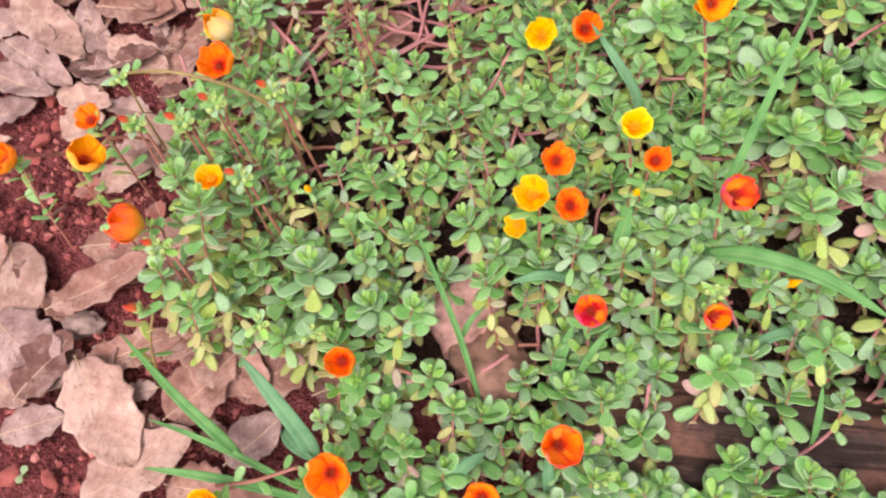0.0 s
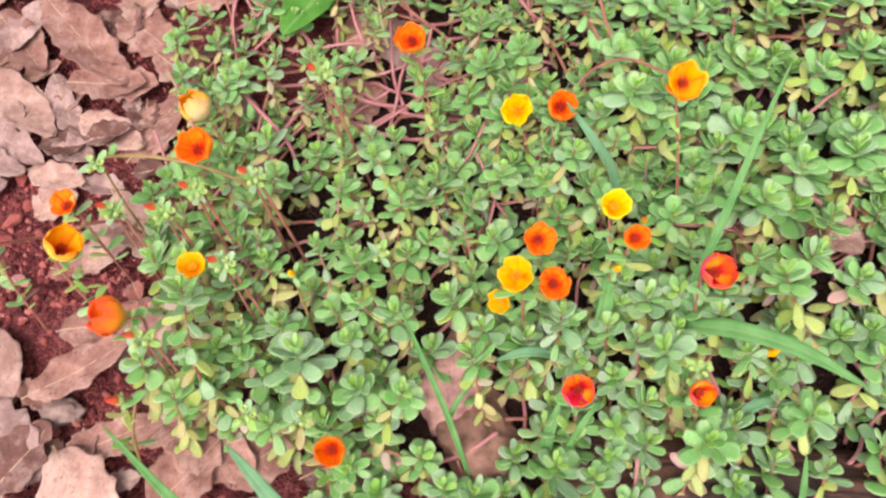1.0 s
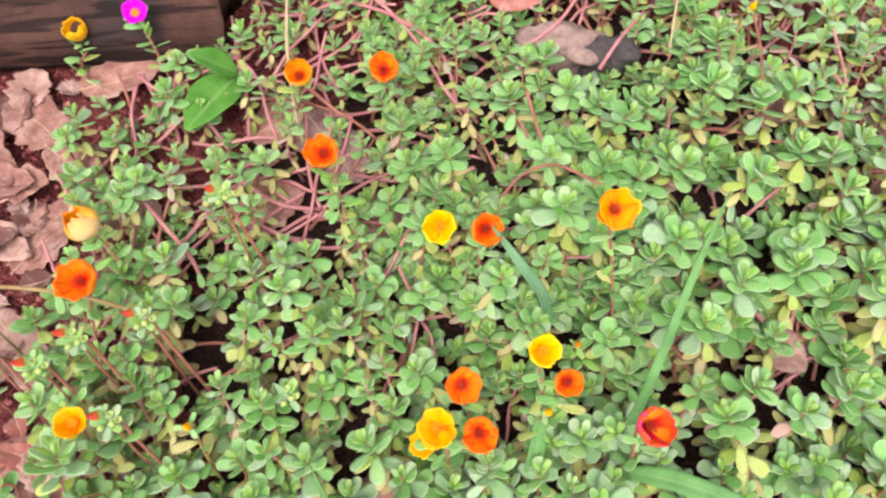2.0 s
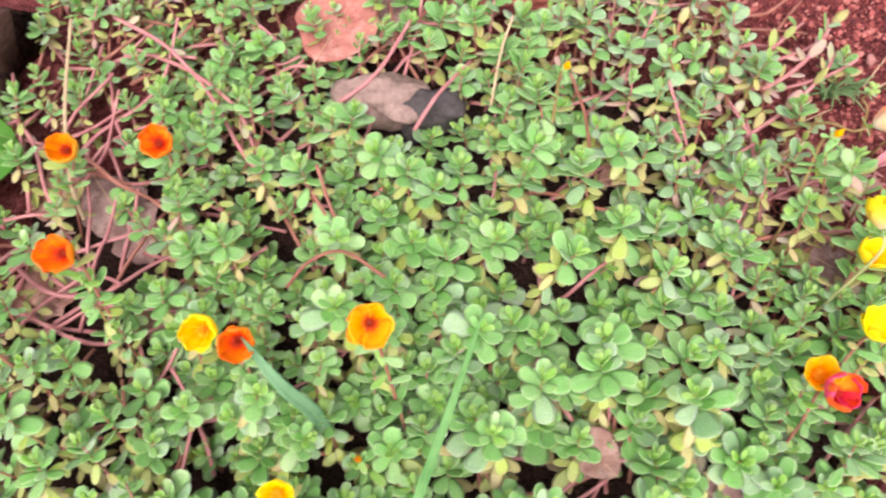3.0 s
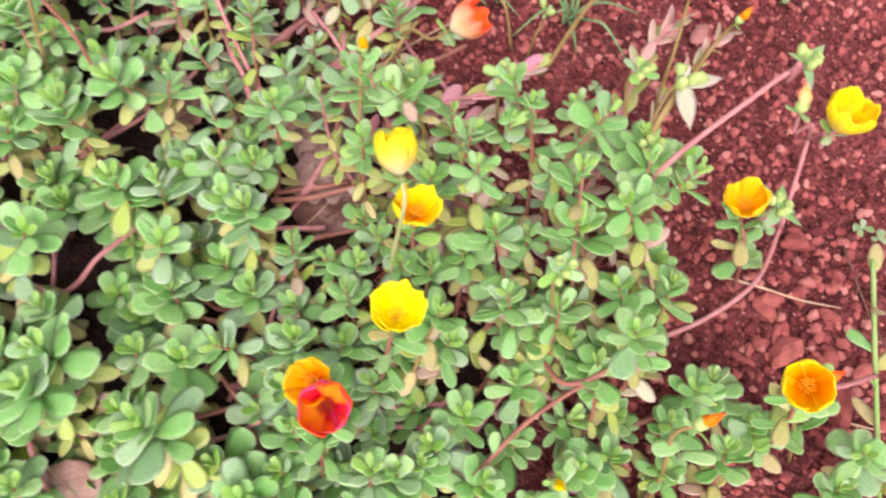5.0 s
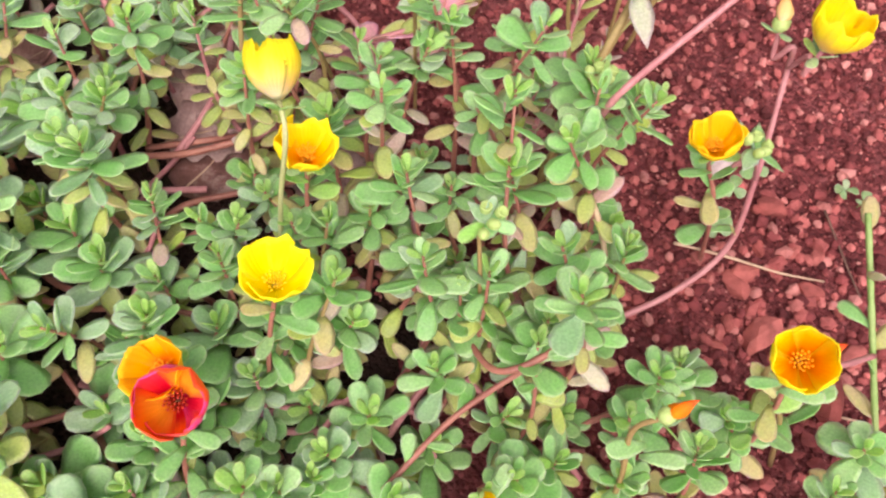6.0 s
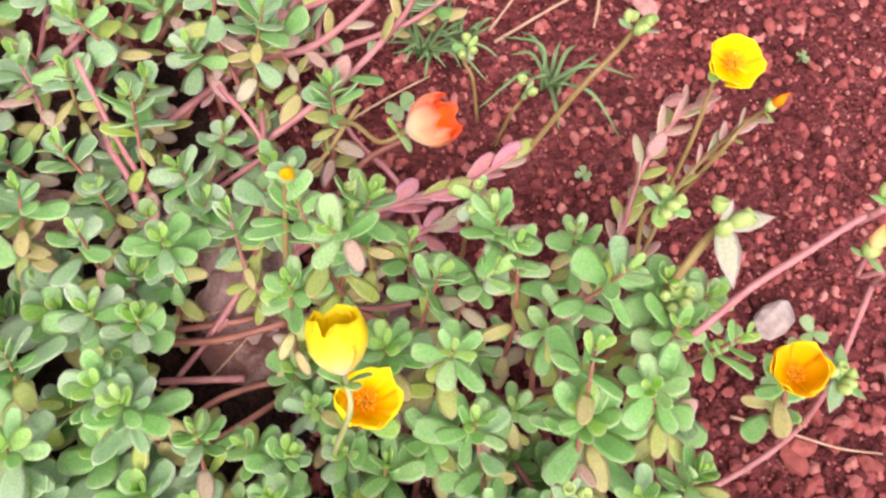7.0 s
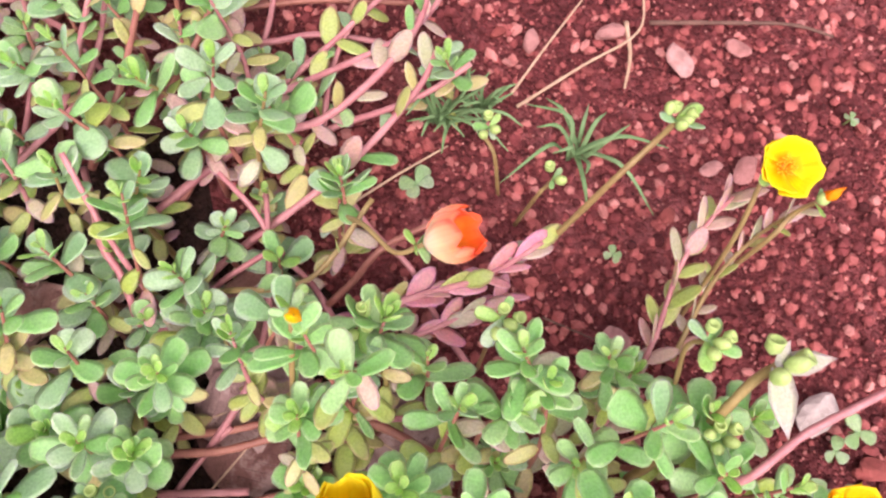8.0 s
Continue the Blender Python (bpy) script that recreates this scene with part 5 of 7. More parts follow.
runner([(0.752, 0.186, 0.020), (0.779, 0.217, 0.030), (0.803, 0.233, 0.040), (0.816, 0.238, 0.065)], 0.0014, 0.0009, STEM_OLIVE, "slender stem with a few greenish leaves", 16, ("pink", "old", "pink"), 11, 0.014, 14)
runner([(0.517, 0.198, 0.020), (0.541, 0.194, 0.022), (0.572, 0.195, 0.025)], 0.0020, 0.0018, STEM, BROWNISH)
runner([(0.588, 0.196, 0.030), (0.607, 0.190, 0.032), (0.629, 0.172, 0.030), (0.656, 0.150, 0.020)], 0.0022, 0.002, STEM, BROWNISH)
runner([(0.508, 0.182, 0.015), (0.547, 0.174, 0.018)], 0.0018, 0.0018, STEM_PINK, PINKISH)
runner([(0.654, 0.069, 0.040), (0.662, 0.045, 0.060), (0.688, 0.048, 0.070), (0.697, 0.056, 0.090)], 0.0016, 0.0014, STEM, BROWNISH, 6, ("green",), 13)
runner([(0.721, 0.115, 0.070), (0.727, 0.093, 0.050), (0.730, 0.065, 0.010)], 0.0015, 0.0015, STEM_PALE, "bare pale portulaca stem")
runner([(0.548, 0.057, 0.015), (0.591, 0.054, 0.018), (0.631, 0.041, 0.015)], 0.0018, 0.0018, STEM_PINK, PINKISH)
runner([(0.519, 0.205, 0.015), (0.548, 0.202, 0.018), (0.567, 0.203, 0.015)], 0.0018, 0.0018, STEM, BROWNISH)
runner([(0.449, 0.164, 0.012), (0.478, 0.135, 0.012), (0.512, 0.139, 0.012)], 0.0018, 0.0018, STEM, BROWNISH)
runner([(-0.060, 0.397, 0.020), (-0.022, 0.347, 0.040), (-0.010, 0.302, 0.035), (-0.001, 0.277, 0.020)], 0.0018, 0.0014, STEM_PINK, PINKISH, 3, ("old",), 14)
runner([(-0.042, 0.276, 0.010), (-0.010, 0.234, 0.020), (0.032, 0.204, 0.020), (0.095, 0.192, 0.015)], 0.0020, 0.0016, STEM_PINK, PINKISH, 5, ("old", "pink"), 15)
runner([(-0.035, 0.205, 0.010), (0.003, 0.189, 0.014), (0.034, 0.183, 0.010)], 0.0018, 0.0016, STEM_PINK, PINKISH)
runner([(0.027, 0.320, 0.050), (0.052, 0.295, 0.045), (0.073, 0.286, 0.030), (0.098, 0.264, 0.015)], 0.0018, 0.0014, STEM, BROWNISH)
runner([(0.016, 0.444, 0.070), (0.012, 0.364, 0.060), (0.016, 0.301, 0.050), (0.020, 0.274, 0.030)], 0.0014, 0.0016, STEM_PALE, "bare pale portulaca stem")
runner([(0.044, 0.460, 0.050), (0.090, 0.422, 0.050), (0.127, 0.367, 0.050), (0.152, 0.311, 0.040), (0.179, 0.287, 0.020)], 0.0018, 0.0018, STEM_PINK, PINKISH, 6, ("old", "pink"), 16)
runner([(0.068, 0.378, 0.020), (0.088, 0.411, 0.040), (0.102, 0.445, 0.060)], 0.0016, 0.0012, STEM_PINK, PINKISH)
runner([(0.183, 0.184, 0.060), (0.202, 0.196, 0.075), (0.228, 0.197, 0.085), (0.256, 0.168, 0.100)], 0.0014, 0.0013, STEM, "arching reddish brown flower stalk")
runner([(0.214, 0.268, 0.090), (0.224, 0.230, 0.070), (0.238, 0.221, 0.050)], 0.0014, 0.0014, STEM, BROWNISH)
runner([(0.292, 0.314, 0.050), (0.315, 0.340, 0.060), (0.347, 0.377, 0.050)], 0.0018, 0.0016, STEM_PINK, PINKISH)
runner([(0.211, 0.349, 0.030), (0.264, 0.372, 0.050), (0.301, 0.419, 0.060)], 0.0020, 0.0016, STEM_PINK, PINKISH)
runner([(0.357, 0.324, 0.060), (0.372, 0.370, 0.070), (0.386, 0.398, 0.080)], 0.0012, 0.001, STEM_PALE, "bare pale portulaca stem")
runner([(0.413, 0.313, 0.110), (0.426, 0.295, 0.080), (0.432, 0.270, 0.050)], 0.0012, 0.0013, STEM, BROWNISH)
runner([(0.197, 0.278, 0.070), (0.214, 0.244, 0.060), (0.222, 0.232, 0.030)], 0.0016, 0.0016, STEM, BROWNISH)
runner([(0.057, 0.439, 0.030), (0.110, 0.394, 0.050), (0.151, 0.346, 0.050), (0.162, 0.294, 0.030)], 0.0018, 0.0016, STEM_PINK, PINKISH, 4, ("pink", "old"), 17)
runner([(0.547, 0.336, 0.030), (0.589, 0.350, 0.035), (0.662, 0.373, 0.030), (0.695, 0.400, 0.030)], 0.0020, 0.0014, STEM_PINK, PINKISH, 12, ("old", "pale", "pink"), 18, 0.018)
runner([(0.301, 0.455, 0.020), (0.327, 0.429, 0.040), (0.371, 0.427, 0.050)], 0.0018, 0.0014, STEM_PINK, PINKISH)
runner([(0.505, 0.326, 0.070), (0.514, 0.290, 0.050), (0.525, 0.258, 0.020)], 0.0014, 0.0014, STEM_PINK, PINKISH)
runner([(0.311, 0.061, 0.010), (0.352, 0.088, 0.020), (0.366, 0.072, 0.020), (0.380, 0.045, 0.015)], 0.0018, 0.0018, STEM_PINK, PINKISH)
runner([(0.477, 0.089, 0.012), (0.554, 0.050, 0.015), (0.613, 0.041, 0.012)], 0.0018, 0.0018, STEM_PINK, PINKISH)
runner([(0.605, 0.009, 0.050), (0.642, 0.032, 0.055), (0.692, 0.050, 0.060), (0.709, 0.059, 0.070)], 0.0014, 0.0012, STEM, BROWNISH, 6, ("green",), 19)
runner([(0.554, 0.261, 0.040), (0.593, 0.256, 0.050), (0.627, 0.283, 0.060)], 0.0014, 0.0012, STEM_OLIVE, BROWNISH, 4, ("green", "old"), 20)
runner([(-0.209, 0.127, 0.100), (-0.166, 0.118, 0.110), (-0.123, 0.110, 0.100), (-0.091, 0.100, 0.080), (-0.070, 0.085, 0.050)], 0.0015, 0.0016, STEM_OLIVE, BROWNISH, 4, ("green", "old"), 21)
runner([(-0.220, 0.072, 0.090), (-0.202, 0.083, 0.070), (-0.196, 0.087, 0.040)], 0.0014, 0.0015, STEM, BROWNISH)
runner([(-0.293, 0.063, 0.085), (-0.289, 0.077, 0.060), (-0.278, 0.091, 0.040), (-0.249, 0.104, 0.030)], 0.0013, 0.0015, STEM, BROWNISH)
runner([(-0.181, -0.045, 0.070), (-0.150, -0.030, 0.070), (-0.128, -0.020, 0.060), (-0.108, -0.015, 0.040)], 0.0015, 0.0016, STEM_OLIVE, BROWNISH, 3, ("green",), 22)
runner([(-0.175, 0.047, 0.030), (-0.128, 0.009, 0.040), (-0.115, -0.004, 0.020)], 0.0018, 0.0018, STEM, BROWNISH, 4, ("old",), 23)
runner([(-0.140, 0.257, 0.030), (-0.097, 0.198, 0.050), (-0.069, 0.160, 0.050), (-0.065, 0.144, 0.020)], 0.0018, 0.0018, STEM_PINK, PINKISH, 3, ("green", "old"), 24)
runner([(-0.043, 0.252, 0.020), (-0.003, 0.214, 0.030), (0.033, 0.210, 0.020)], 0.0018, 0.0018, STEM_PINK, PINKISH)
runner([(-0.030, 0.205, 0.020), (0.034, 0.168, 0.030), (0.090, 0.181, 0.020)], 0.0018, 0.0018, STEM_PINK, PINKISH)
runner([(0.050, -0.015, 0.012), (0.075, 0.004, 0.020), (0.094, 0.019, 0.030)], 0.0018, 0.0016, STEM_PINK, PINKISH)
runner([(-0.017, -0.112, 0.040), (0.017, -0.113, 0.040), (0.045, -0.135, 0.020), (0.070, -0.155, 0.010)], 0.0016, 0.0016, STEM, BROWNISH, 4, ("green", "old"), 25)
runner([(0.023, -0.167, 0.012), (0.049, -0.157, 0.020), (0.066, -0.140, 0.020)], 0.0016, 0.0016, STEM_PINK, PINKISH)
runner([(-0.117, -0.193, 0.050), (-0.089, -0.190, 0.050), (-0.058, -0.181, 0.050)], 0.0014, 0.0015, STEM, BROWNISH, 3, ("green",), 26)
runner([(0.190, -0.131, 0.060), (0.185, -0.153, 0.050), (0.179, -0.169, 0.030)], 0.0014, 0.0014, STEM_PINK, PINKISH)

runner([(0.368, 0.090, 0.030), (0.374, 0.074, 0.040), (0.381, 0.053, 0.044), (0.381, 0.036, 0.030)], 0.0019, 0.0017, STEM_PINK, PINKISH)
runner([(0.414, 0.068, 0.030), (0.416, 0.055, 0.035), (0.418, 0.038, 0.030), (0.414, 0.020, 0.020)], 0.0019, 0.0017, STEM, BROWNISH)
runner([(0.354, 0.105, 0.020), (0.370, 0.113, 0.030), (0.378, 0.099, 0.030), (0.388, 0.083, 0.020)], 0.0018, 0.0016, STEM_PINK, PINKISH)
runner([(0.367, 0.050, 0.020), (0.388, 0.058, 0.030), (0.411, 0.052, 0.030), (0.438, 0.042, 0.020)], 0.0018, 0.0016, STEM, BROWNISH)
runner([(0.739, 0.141, 0.004), (0.733, 0.143, 0.070), (0.731, 0.139, 0.104), (0.754, 0.150, 0.114), (0.771, 0.156, 0.125), (0.788, 0.162, 0.136), (0.796, 0.164, 0.141)], 0.0018, 0.0013, STEM_PINK, "long arching pink stem with a seed head", 0)
runner([(0.729, 0.066, 0.004), (0.767, 0.073, 0.012), (0.796, 0.086, 0.028), (0.802, 0.106, 0.065), (0.815, 0.142, 0.100)], 0.0017, 0.0013, STEM_PINK, "long arching pink stem bearing a yellow flower", 2, ("old",), 31)
runner([(0.836, -0.048, 0.004), (0.835, 0.007, 0.040), (0.834, 0.036, 0.060), (0.837, 0.075, 0.080)], 0.0016, 0.0014, STEM_GREEN, "upright green stem with a few pinkish leaves", 7, ("old", "green", "pink"), 32, 0.018)
runner([(0.833, 0.017, 0.050), (0.786, 0.014, 0.090), (0.768, 0.024, 0.100)], 0.0014, 0.0013, STEM_PINK, PINKISH)

# ---------------------------------------------------------------- grass blades and weeds
BLADE = "long green grass blade rising through the shoots"
blade([(0.228, -0.045, 0.0), (0.236, -0.028, 0.060), (0.254, 0.004, 0.112), (0.287, 0.064, 0.150), (0.310, 0.106, 0.190)], 0.0066, BLADE, GRASS, 0.5)
blade([(0.235, -0.042, 0.080), (0.264, -0.055, 0.100), (0.301, -0.076, 0.110), (0.343, -0.102, 0.100)], 0.014, "broad drooping green grass blade", GRASS, 0.3)
blade([(0.208, 0.074, 0.050), (0.199, 0.085, 0.090), (0.184, 0.098, 0.115), (0.164, 0.127, 0.130)], 0.010, BLADE, GRASS_BLUE, 0.3)
blade([(0.179, -0.051, 0.030), (0.179, -0.028, 0.070), (0.191, 0.014, 0.080)], 0.013, BLADE, GRASS, 0.4)
blade([(-0.109, -0.170, 0.020), (-0.121, -0.156, 0.050), (-0.150, -0.130, 0.060), (-0.204, -0.079, 0.050)], 0.0085, BLADE, GRASS, 0.35)
blade([(-0.053, -0.173, 0.020), (-0.057, -0.161, 0.040), (-0.079, -0.132, 0.060), (-0.105, -0.102, 0.060)], 0.013, "broad green grass blade", GRASS_BLUE, 0.25)
blade([(-0.051, -0.199, 0.020), (-0.105, -0.172, 0.030), (-0.146, -0.154, 0.030), (-0.182, -0.141, 0.030)], 0.005, BLADE, GRASS, 0.35)
blade([(-0.051, -0.203, 0.020), (-0.105, -0.190, 0.040), (-0.143, -0.183, 0.040), (-0.180, -0.177, 0.030)], 0.007, BLADE, GRASS, 0.35)
blade([(0.072, -0.138, 0.020), (0.058, -0.094, 0.060), (0.043, -0.057, 0.090), (0.029, -0.021, 0.100)], 0.0042, "thin green grass stalk", GRASS, 0.8)
blade([(0.057, -0.094, 0.050), (0.067, -0.080, 0.060), (0.078, -0.069, 0.060)], 0.004, "thin green grass stalk", GRASS, 0.8)
blade([(0.125, -0.135, 0.020), (0.129, -0.111, 0.050), (0.141, -0.086, 0.060)], 0.010, BLADE, GRASS, 0.4)
blade([(0.138, -0.127, 0.030), (0.153, -0.106, 0.060), (0.171, -0.087, 0.060)], 0.005, BLADE, GRASS, 0.5)
blade([(0.148, -0.050, 0.050), (0.120, -0.051, 0.070), (0.095, -0.053, 0.060)], 0.008, BLADE, GRASS_BLUE, 0.3)
blade([(0.267, -0.104, 0.050), (0.285, -0.098, 0.060), (0.308, -0.095, 0.050)], 0.008, BLADE, GRASS_BLUE, 0.3)
blade([(0.302, -0.172, 0.030), (0.299, -0.158, 0.060), (0.303, -0.137, 0.070)], 0.005, BLADE, GRASS, 0.5)
blade([(0.041, -0.199, 0.040), (0.058, -0.186, 0.060), (0.074, -0.175, 0.060)], 0.010, BLADE, GRASS_BLUE, 0.3)
blade([(0.117, -0.207, 0.030), (0.116, -0.195, 0.060), (0.116, -0.176, 0.060)], 0.009, BLADE, GRASS_BLUE, 0.3)
blade([(-0.083, -0.148, 0.010), (-0.068, -0.164, 0.030), (-0.050, -0.176, 0.030)], 0.008, BLADE, GRASS_BLUE, 0.3)


def tuft(at, tips, width, label, material, lift=0.5):
    """A small weed: blades fanning out of one crown."""
    at = Vector(at)
    e = centred("grass_tuft", at.x, at.y, at.z)
    rng = random.Random(len(tips))
    for t in tips:
        d = Vector(t) - at
        foot = Vector((rng.uniform(-1, 1), rng.uniform(-1, 1), 0)) * d.length * 0.16
        lean = Vector((rng.uniform(-1, 1), rng.uniform(-1, 1), 0)) * d.length * 0.14
        rows_line = [foot, d * rng.uniform(0.4, 0.6) + lean + Vector((0, 0, d.length * lift * rng.uniform(0.5, 1.4))), d]
        line = smooth_line(rows_line, 5)
        rows = []
        for i, q in enumerate(line):
            u = i / (len(line) - 1)
            g = (line[min(i + 1, len(line) - 1)] - line[max(i - 1, 0)]).normalized()
            x = g.cross(Vector((0, 0, 1))).normalized()
            w = width / 2 * (1 - u ** 2.5) + 0.0002
            rows.append([q + x * w * v + Vector((0, 0, 0.3 * w * abs(v))) for v in (-1, 0, 1)])
        v, f, fields = sheet_data(rows, 0.0003)
        put("blade", mesh_of("tuft_blade", v, f, [material], fields=fields), e)
    return tagged(e, label, "weed", "small weeds")


def fan(at, n, near, far, seed, low=0.004, high=0.03):
    """Tips spread round a crown."""
    rng = random.Random(seed)
    out = []
    for i in range(n):
        a, q = i * 2.4 + rng.uniform(-0.4, 0.4), rng.uniform(near, far)
        out.append((at[0] + q * math.cos(a), at[1] + q * math.sin(a), rng.uniform(low, high)))
    return out


GRASS_CROWN, NEEDLE_CROWN = (0.740, 0.303, 0.004), (0.676, 0.336, 0.004)
tuft(GRASS_CROWN, [(0.695, 0.293, 0.010), (0.728, 0.330, 0.020), (0.717, 0.329, 0.020), (0.757, 0.316, 0.020), (0.764, 0.302, 0.020), (0.772, 0.261, 0.004), (0.737, 0.272, 0.008), (0.786, 0.292, 0.015)] + fan(GRASS_CROWN, 6, 0.012, 0.030, 5), 0.0022, "small green grass tuft on red soil", GRASS_PALE, 0.4)
tuft(NEEDLE_CROWN, fan(NEEDLE_CROWN, 26, 0.010, 0.026, 3, 0.006, 0.035) + [(0.715, 0.321, 0.010), (0.704, 0.309, 0.010), (0.699, 0.343, 0.020)], 0.0018, "fine needle-leaved weed on red soil", GRASS_PALE, 0.3)
tuft((0.697, 0.338, 0.004), fan((0.697, 0.338, 0.004), 16, 0.008, 0.018, 6, 0.006, 0.03), 0.0018, "fine needle-leaved weed on red soil", GRASS_PALE, 0.3)


def clover(at, label, size=0.006, n=3, seed=1):
    rng = random.Random(seed)
    at = Vector(at)
    e = centred("clover_weed", at.x, at.y, at.z)
    for i in range(n):
        m = leaf_pose(rng, Vector((0, 0, 0.004)), Vector((0, 0, 1)), i * 6.28 / n + rng.random(), radians(10), size * rng.uniform(0.85, 1.1))
        put("leaf", LEAF_MESHES["green", 1 + 3 * (i % 2)], e, m @ Matrix.Diagonal((1.7, 1, 0.5, 1)))
    v, f = tube_data([(0, 0, -0.004), (0, 0, 0), (0, 0, 0.004)], 0.0006, 0.0005, 5, steps=1)
    put("stem", mesh_of("clover_stem", v, f, [STEM_GREEN]), e)
    return tagged(e, label, "weed", "small weeds")


CLOVER = "tiny round-leaved green weed seedling on red soil"
clover((0.654, 0.302, 0.004), CLOVER, 0.010, 4, 1)
clover((0.835, 0.132, 0.010), CLOVER, 0.009, 3, 2)
clover((0.825, 0.125, 0.002), CLOVER, 0.008, 3, 3)
clover((0.897, 0.290, 0.002), CLOVER, 0.005, 4, 4)
clover((0.744, 0.245, 0.002), CLOVER, 0.005, 4, 5)
clover((0.628, 0.213, 0.004), CLOVER, 0.007, 4, 6)
clover((0.886, 0.111, 0.004), CLOVER, 0.007, 4, 7)
clover((0.894, 0.102, 0.004), CLOVER, 0.006, 3, 8)
clover((0.807, 0.107, 0.004), CLOVER, 0.010, 5, 9)
clover((0.783, 0.013, 0.002), CLOVER, 0.004, 3, 10)
clover((-0.287, -0.177, 0.004), CLOVER, 0.007, 2, 11)


def broad_weed():
    """A low weed with broad pointed bright green leaves."""
    a = Vector((-0.037, 0.353, 0.035))
    e = centred("broad_leaved_weed", a.x, a.y, a.z)
    rng = random.Random(4)
    for tip, width in (((-0.071, 0.352, 0.068), 0.028), ((-0.078, 0.285, 0.050), 0.044), ((-0.064, 0.338, 0.030), 0.022)):
        d = Vector(tip) - a
        rows = broad_leaf_data(d.length, width, -0.15, 0.25, 0.02, rng, point=0.75)
        v, f, fields = sheet_data(rows, 0.0005)
        put("leaf", mesh_of("weed_leaf", v, f, [BROAD], fields=fields), e, frame_at(d * 0.5, d, (0, 0, 1)))
    tagged(e, "low weed with broad pointed bright green leaves", "weed")


broad_weed()

# ---------------------------------------------------------------- straws and twigs
def straw(points, r, material, label, name="straw"):
    o = Vector(points[0])
    v, f = tube_data([Vector(q) - o for q in points], r, r * 0.6, 6, 0.15, 6)
    return put(name, mesh_of(name, v, f, [material]), None, Matrix.Translation(o), label, "straw", "dry straws")


DRY = "thin dry straw lying on red soil"
straw([(0.615, 0.297, 0.008), (0.644, 0.308, 0.010), (0.674, 0.319, 0.008)], 0.0009, STRAW, DRY)
straw([(0.716, 0.334, 0.006), (0.756, 0.349, 0.008), (0.793, 0.363, 0.008), (0.805, 0.389, 0.006)], 0.0010, STRAW, DRY)
straw([(0.715, 0.342, 0.006), (0.741, 0.365, 0.008), (0.772, 0.392, 0.006)], 0.0009, STRAW, DRY)
straw([(0.790, 0.372, 0.004), (0.786, 0.351, 0.004), (0.778, 0.334, 0.003)], 0.0014, STRAW, DRY)
straw([(0.803, 0.369, 0.004), (0.844, 0.360, 0.006), (0.883, 0.352, 0.005), (0.907, 0.341, 0.003)], 0.0014, TWIG, "dark thin twig lying on red soil", "twig")
straw([(0.781, 0.101, 0.006), (0.806, 0.087, 0.008), (0.830, 0.073, 0.008), (0.855, 0.064, 0.004)], 0.0009, STRAW, DRY)
straw([(0.828, -0.002, 0.006), (0.851, -0.013, 0.006)], 0.0008, STRAW, DRY)
straw([(-0.317, 0.041, 0.004), (-0.297, 0.059, 0.004)], 0.0018, TWIG, "short brown twig on red soil", "twig")
straw([(0.700, 0.222, 0.004), (0.730, 0.200, 0.004)], 0.0006, TWIG, "dark thin twig lying on red soil", "twig")
straw([(0.872, 0.103, 0.004), (0.871, 0.055, 0.004), (0.874, 0.034, 0.004)], 0.0007, TWIG, "dark thin twig lying on red soil", "twig")

# ---------------------------------------------------------------- loose stones on the soil
RED_STONE = "reddish laterite stone on red soil"
PINK_STONE = "pinkish stone on red soil"
stone_count = [0]


def red_stones(size, places):
    for x, y, _ in places:
        stone_count[0] += 1
        k = stone_count[0]
        stone(x, y, size * (0.85 + 0.3 * (k * 0.37 % 1)), STONE_RED, RED_STONE, 0.6, 1.2, k * 47)


red_stones(0.026, [(0.811, 0.045, 0.000), (0.830, 0.008, 0.000)])
red_stones(0.016, [(0.846, 0.060, 0.000), (0.856, 0.023, 0.000), (0.799, 0.016, 0.000), (0.831, 0.031, 0.000), (0.842, 0.112, 0.000), (0.815, 0.077, 0.000), (0.838, 0.036, 0.000), (0.808, 0.073, 0.000)])
red_stones(0.010, [(0.791, 0.077, 0.000), (0.846, 0.084, 0.000), (0.797, 0.054, 0.000), (0.858, 0.047, 0.000), (0.787, 0.044, 0.000), (0.858, 0.078, 0.000), (0.828, 0.090, 0.000), (0.848, 0.110, 0.000), (0.764, 0.016, 0.000)])
red_stones(0.009, [(0.881, 0.267, 0.000), (0.887, 0.316, 0.000), (0.904, 0.285, 0.000), (0.869, 0.306, 0.000), (0.780, 0.259, 0.000), (0.756, 0.308, -0.000), (0.921, 0.320, 0.000), (0.837, 0.111, 0.000), (0.838, 0.315, 0.000), (0.816, 0.351, 0.000), (0.849, 0.296, 0.000), (0.718, 0.381, -0.000)])
red_stones(0.018, [(-0.245, 0.023, 0.000), (-0.323, 0.144, 0.000), (-0.267, -0.181, 0.000), (-0.300, -0.178, 0.000), (-0.276, 0.070, 0.000), (-0.334, 0.174, 0.000), (-0.340, 0.108, 0.000), (-0.336, 0.129, 0.000)])
k = stone_count[0]
for x, y, _ in ((0.849, 0.345, 0.000), (0.812, 0.280, 0.000), (0.830, 0.275, 0.000), (0.734, 0.372, 0.000), (0.814, 0.344, 0.000), (0.735, 0.203, 0.000), (-0.322, 0.070, 0.000), (0.781, 0.369, 0.000)):
    k += 1
    stone(x, y, 0.012 + 0.008 * (k * 0.61 % 1), STONE_ROSE, PINK_STONE, 0.4, 1.25, k * 31)
stone(*(-0.265, -0.055, 0.000)[:2], 0.034, STONE_GREY, "greyish brown stone beside fallen leaves", 0.5, 1.3, -10)
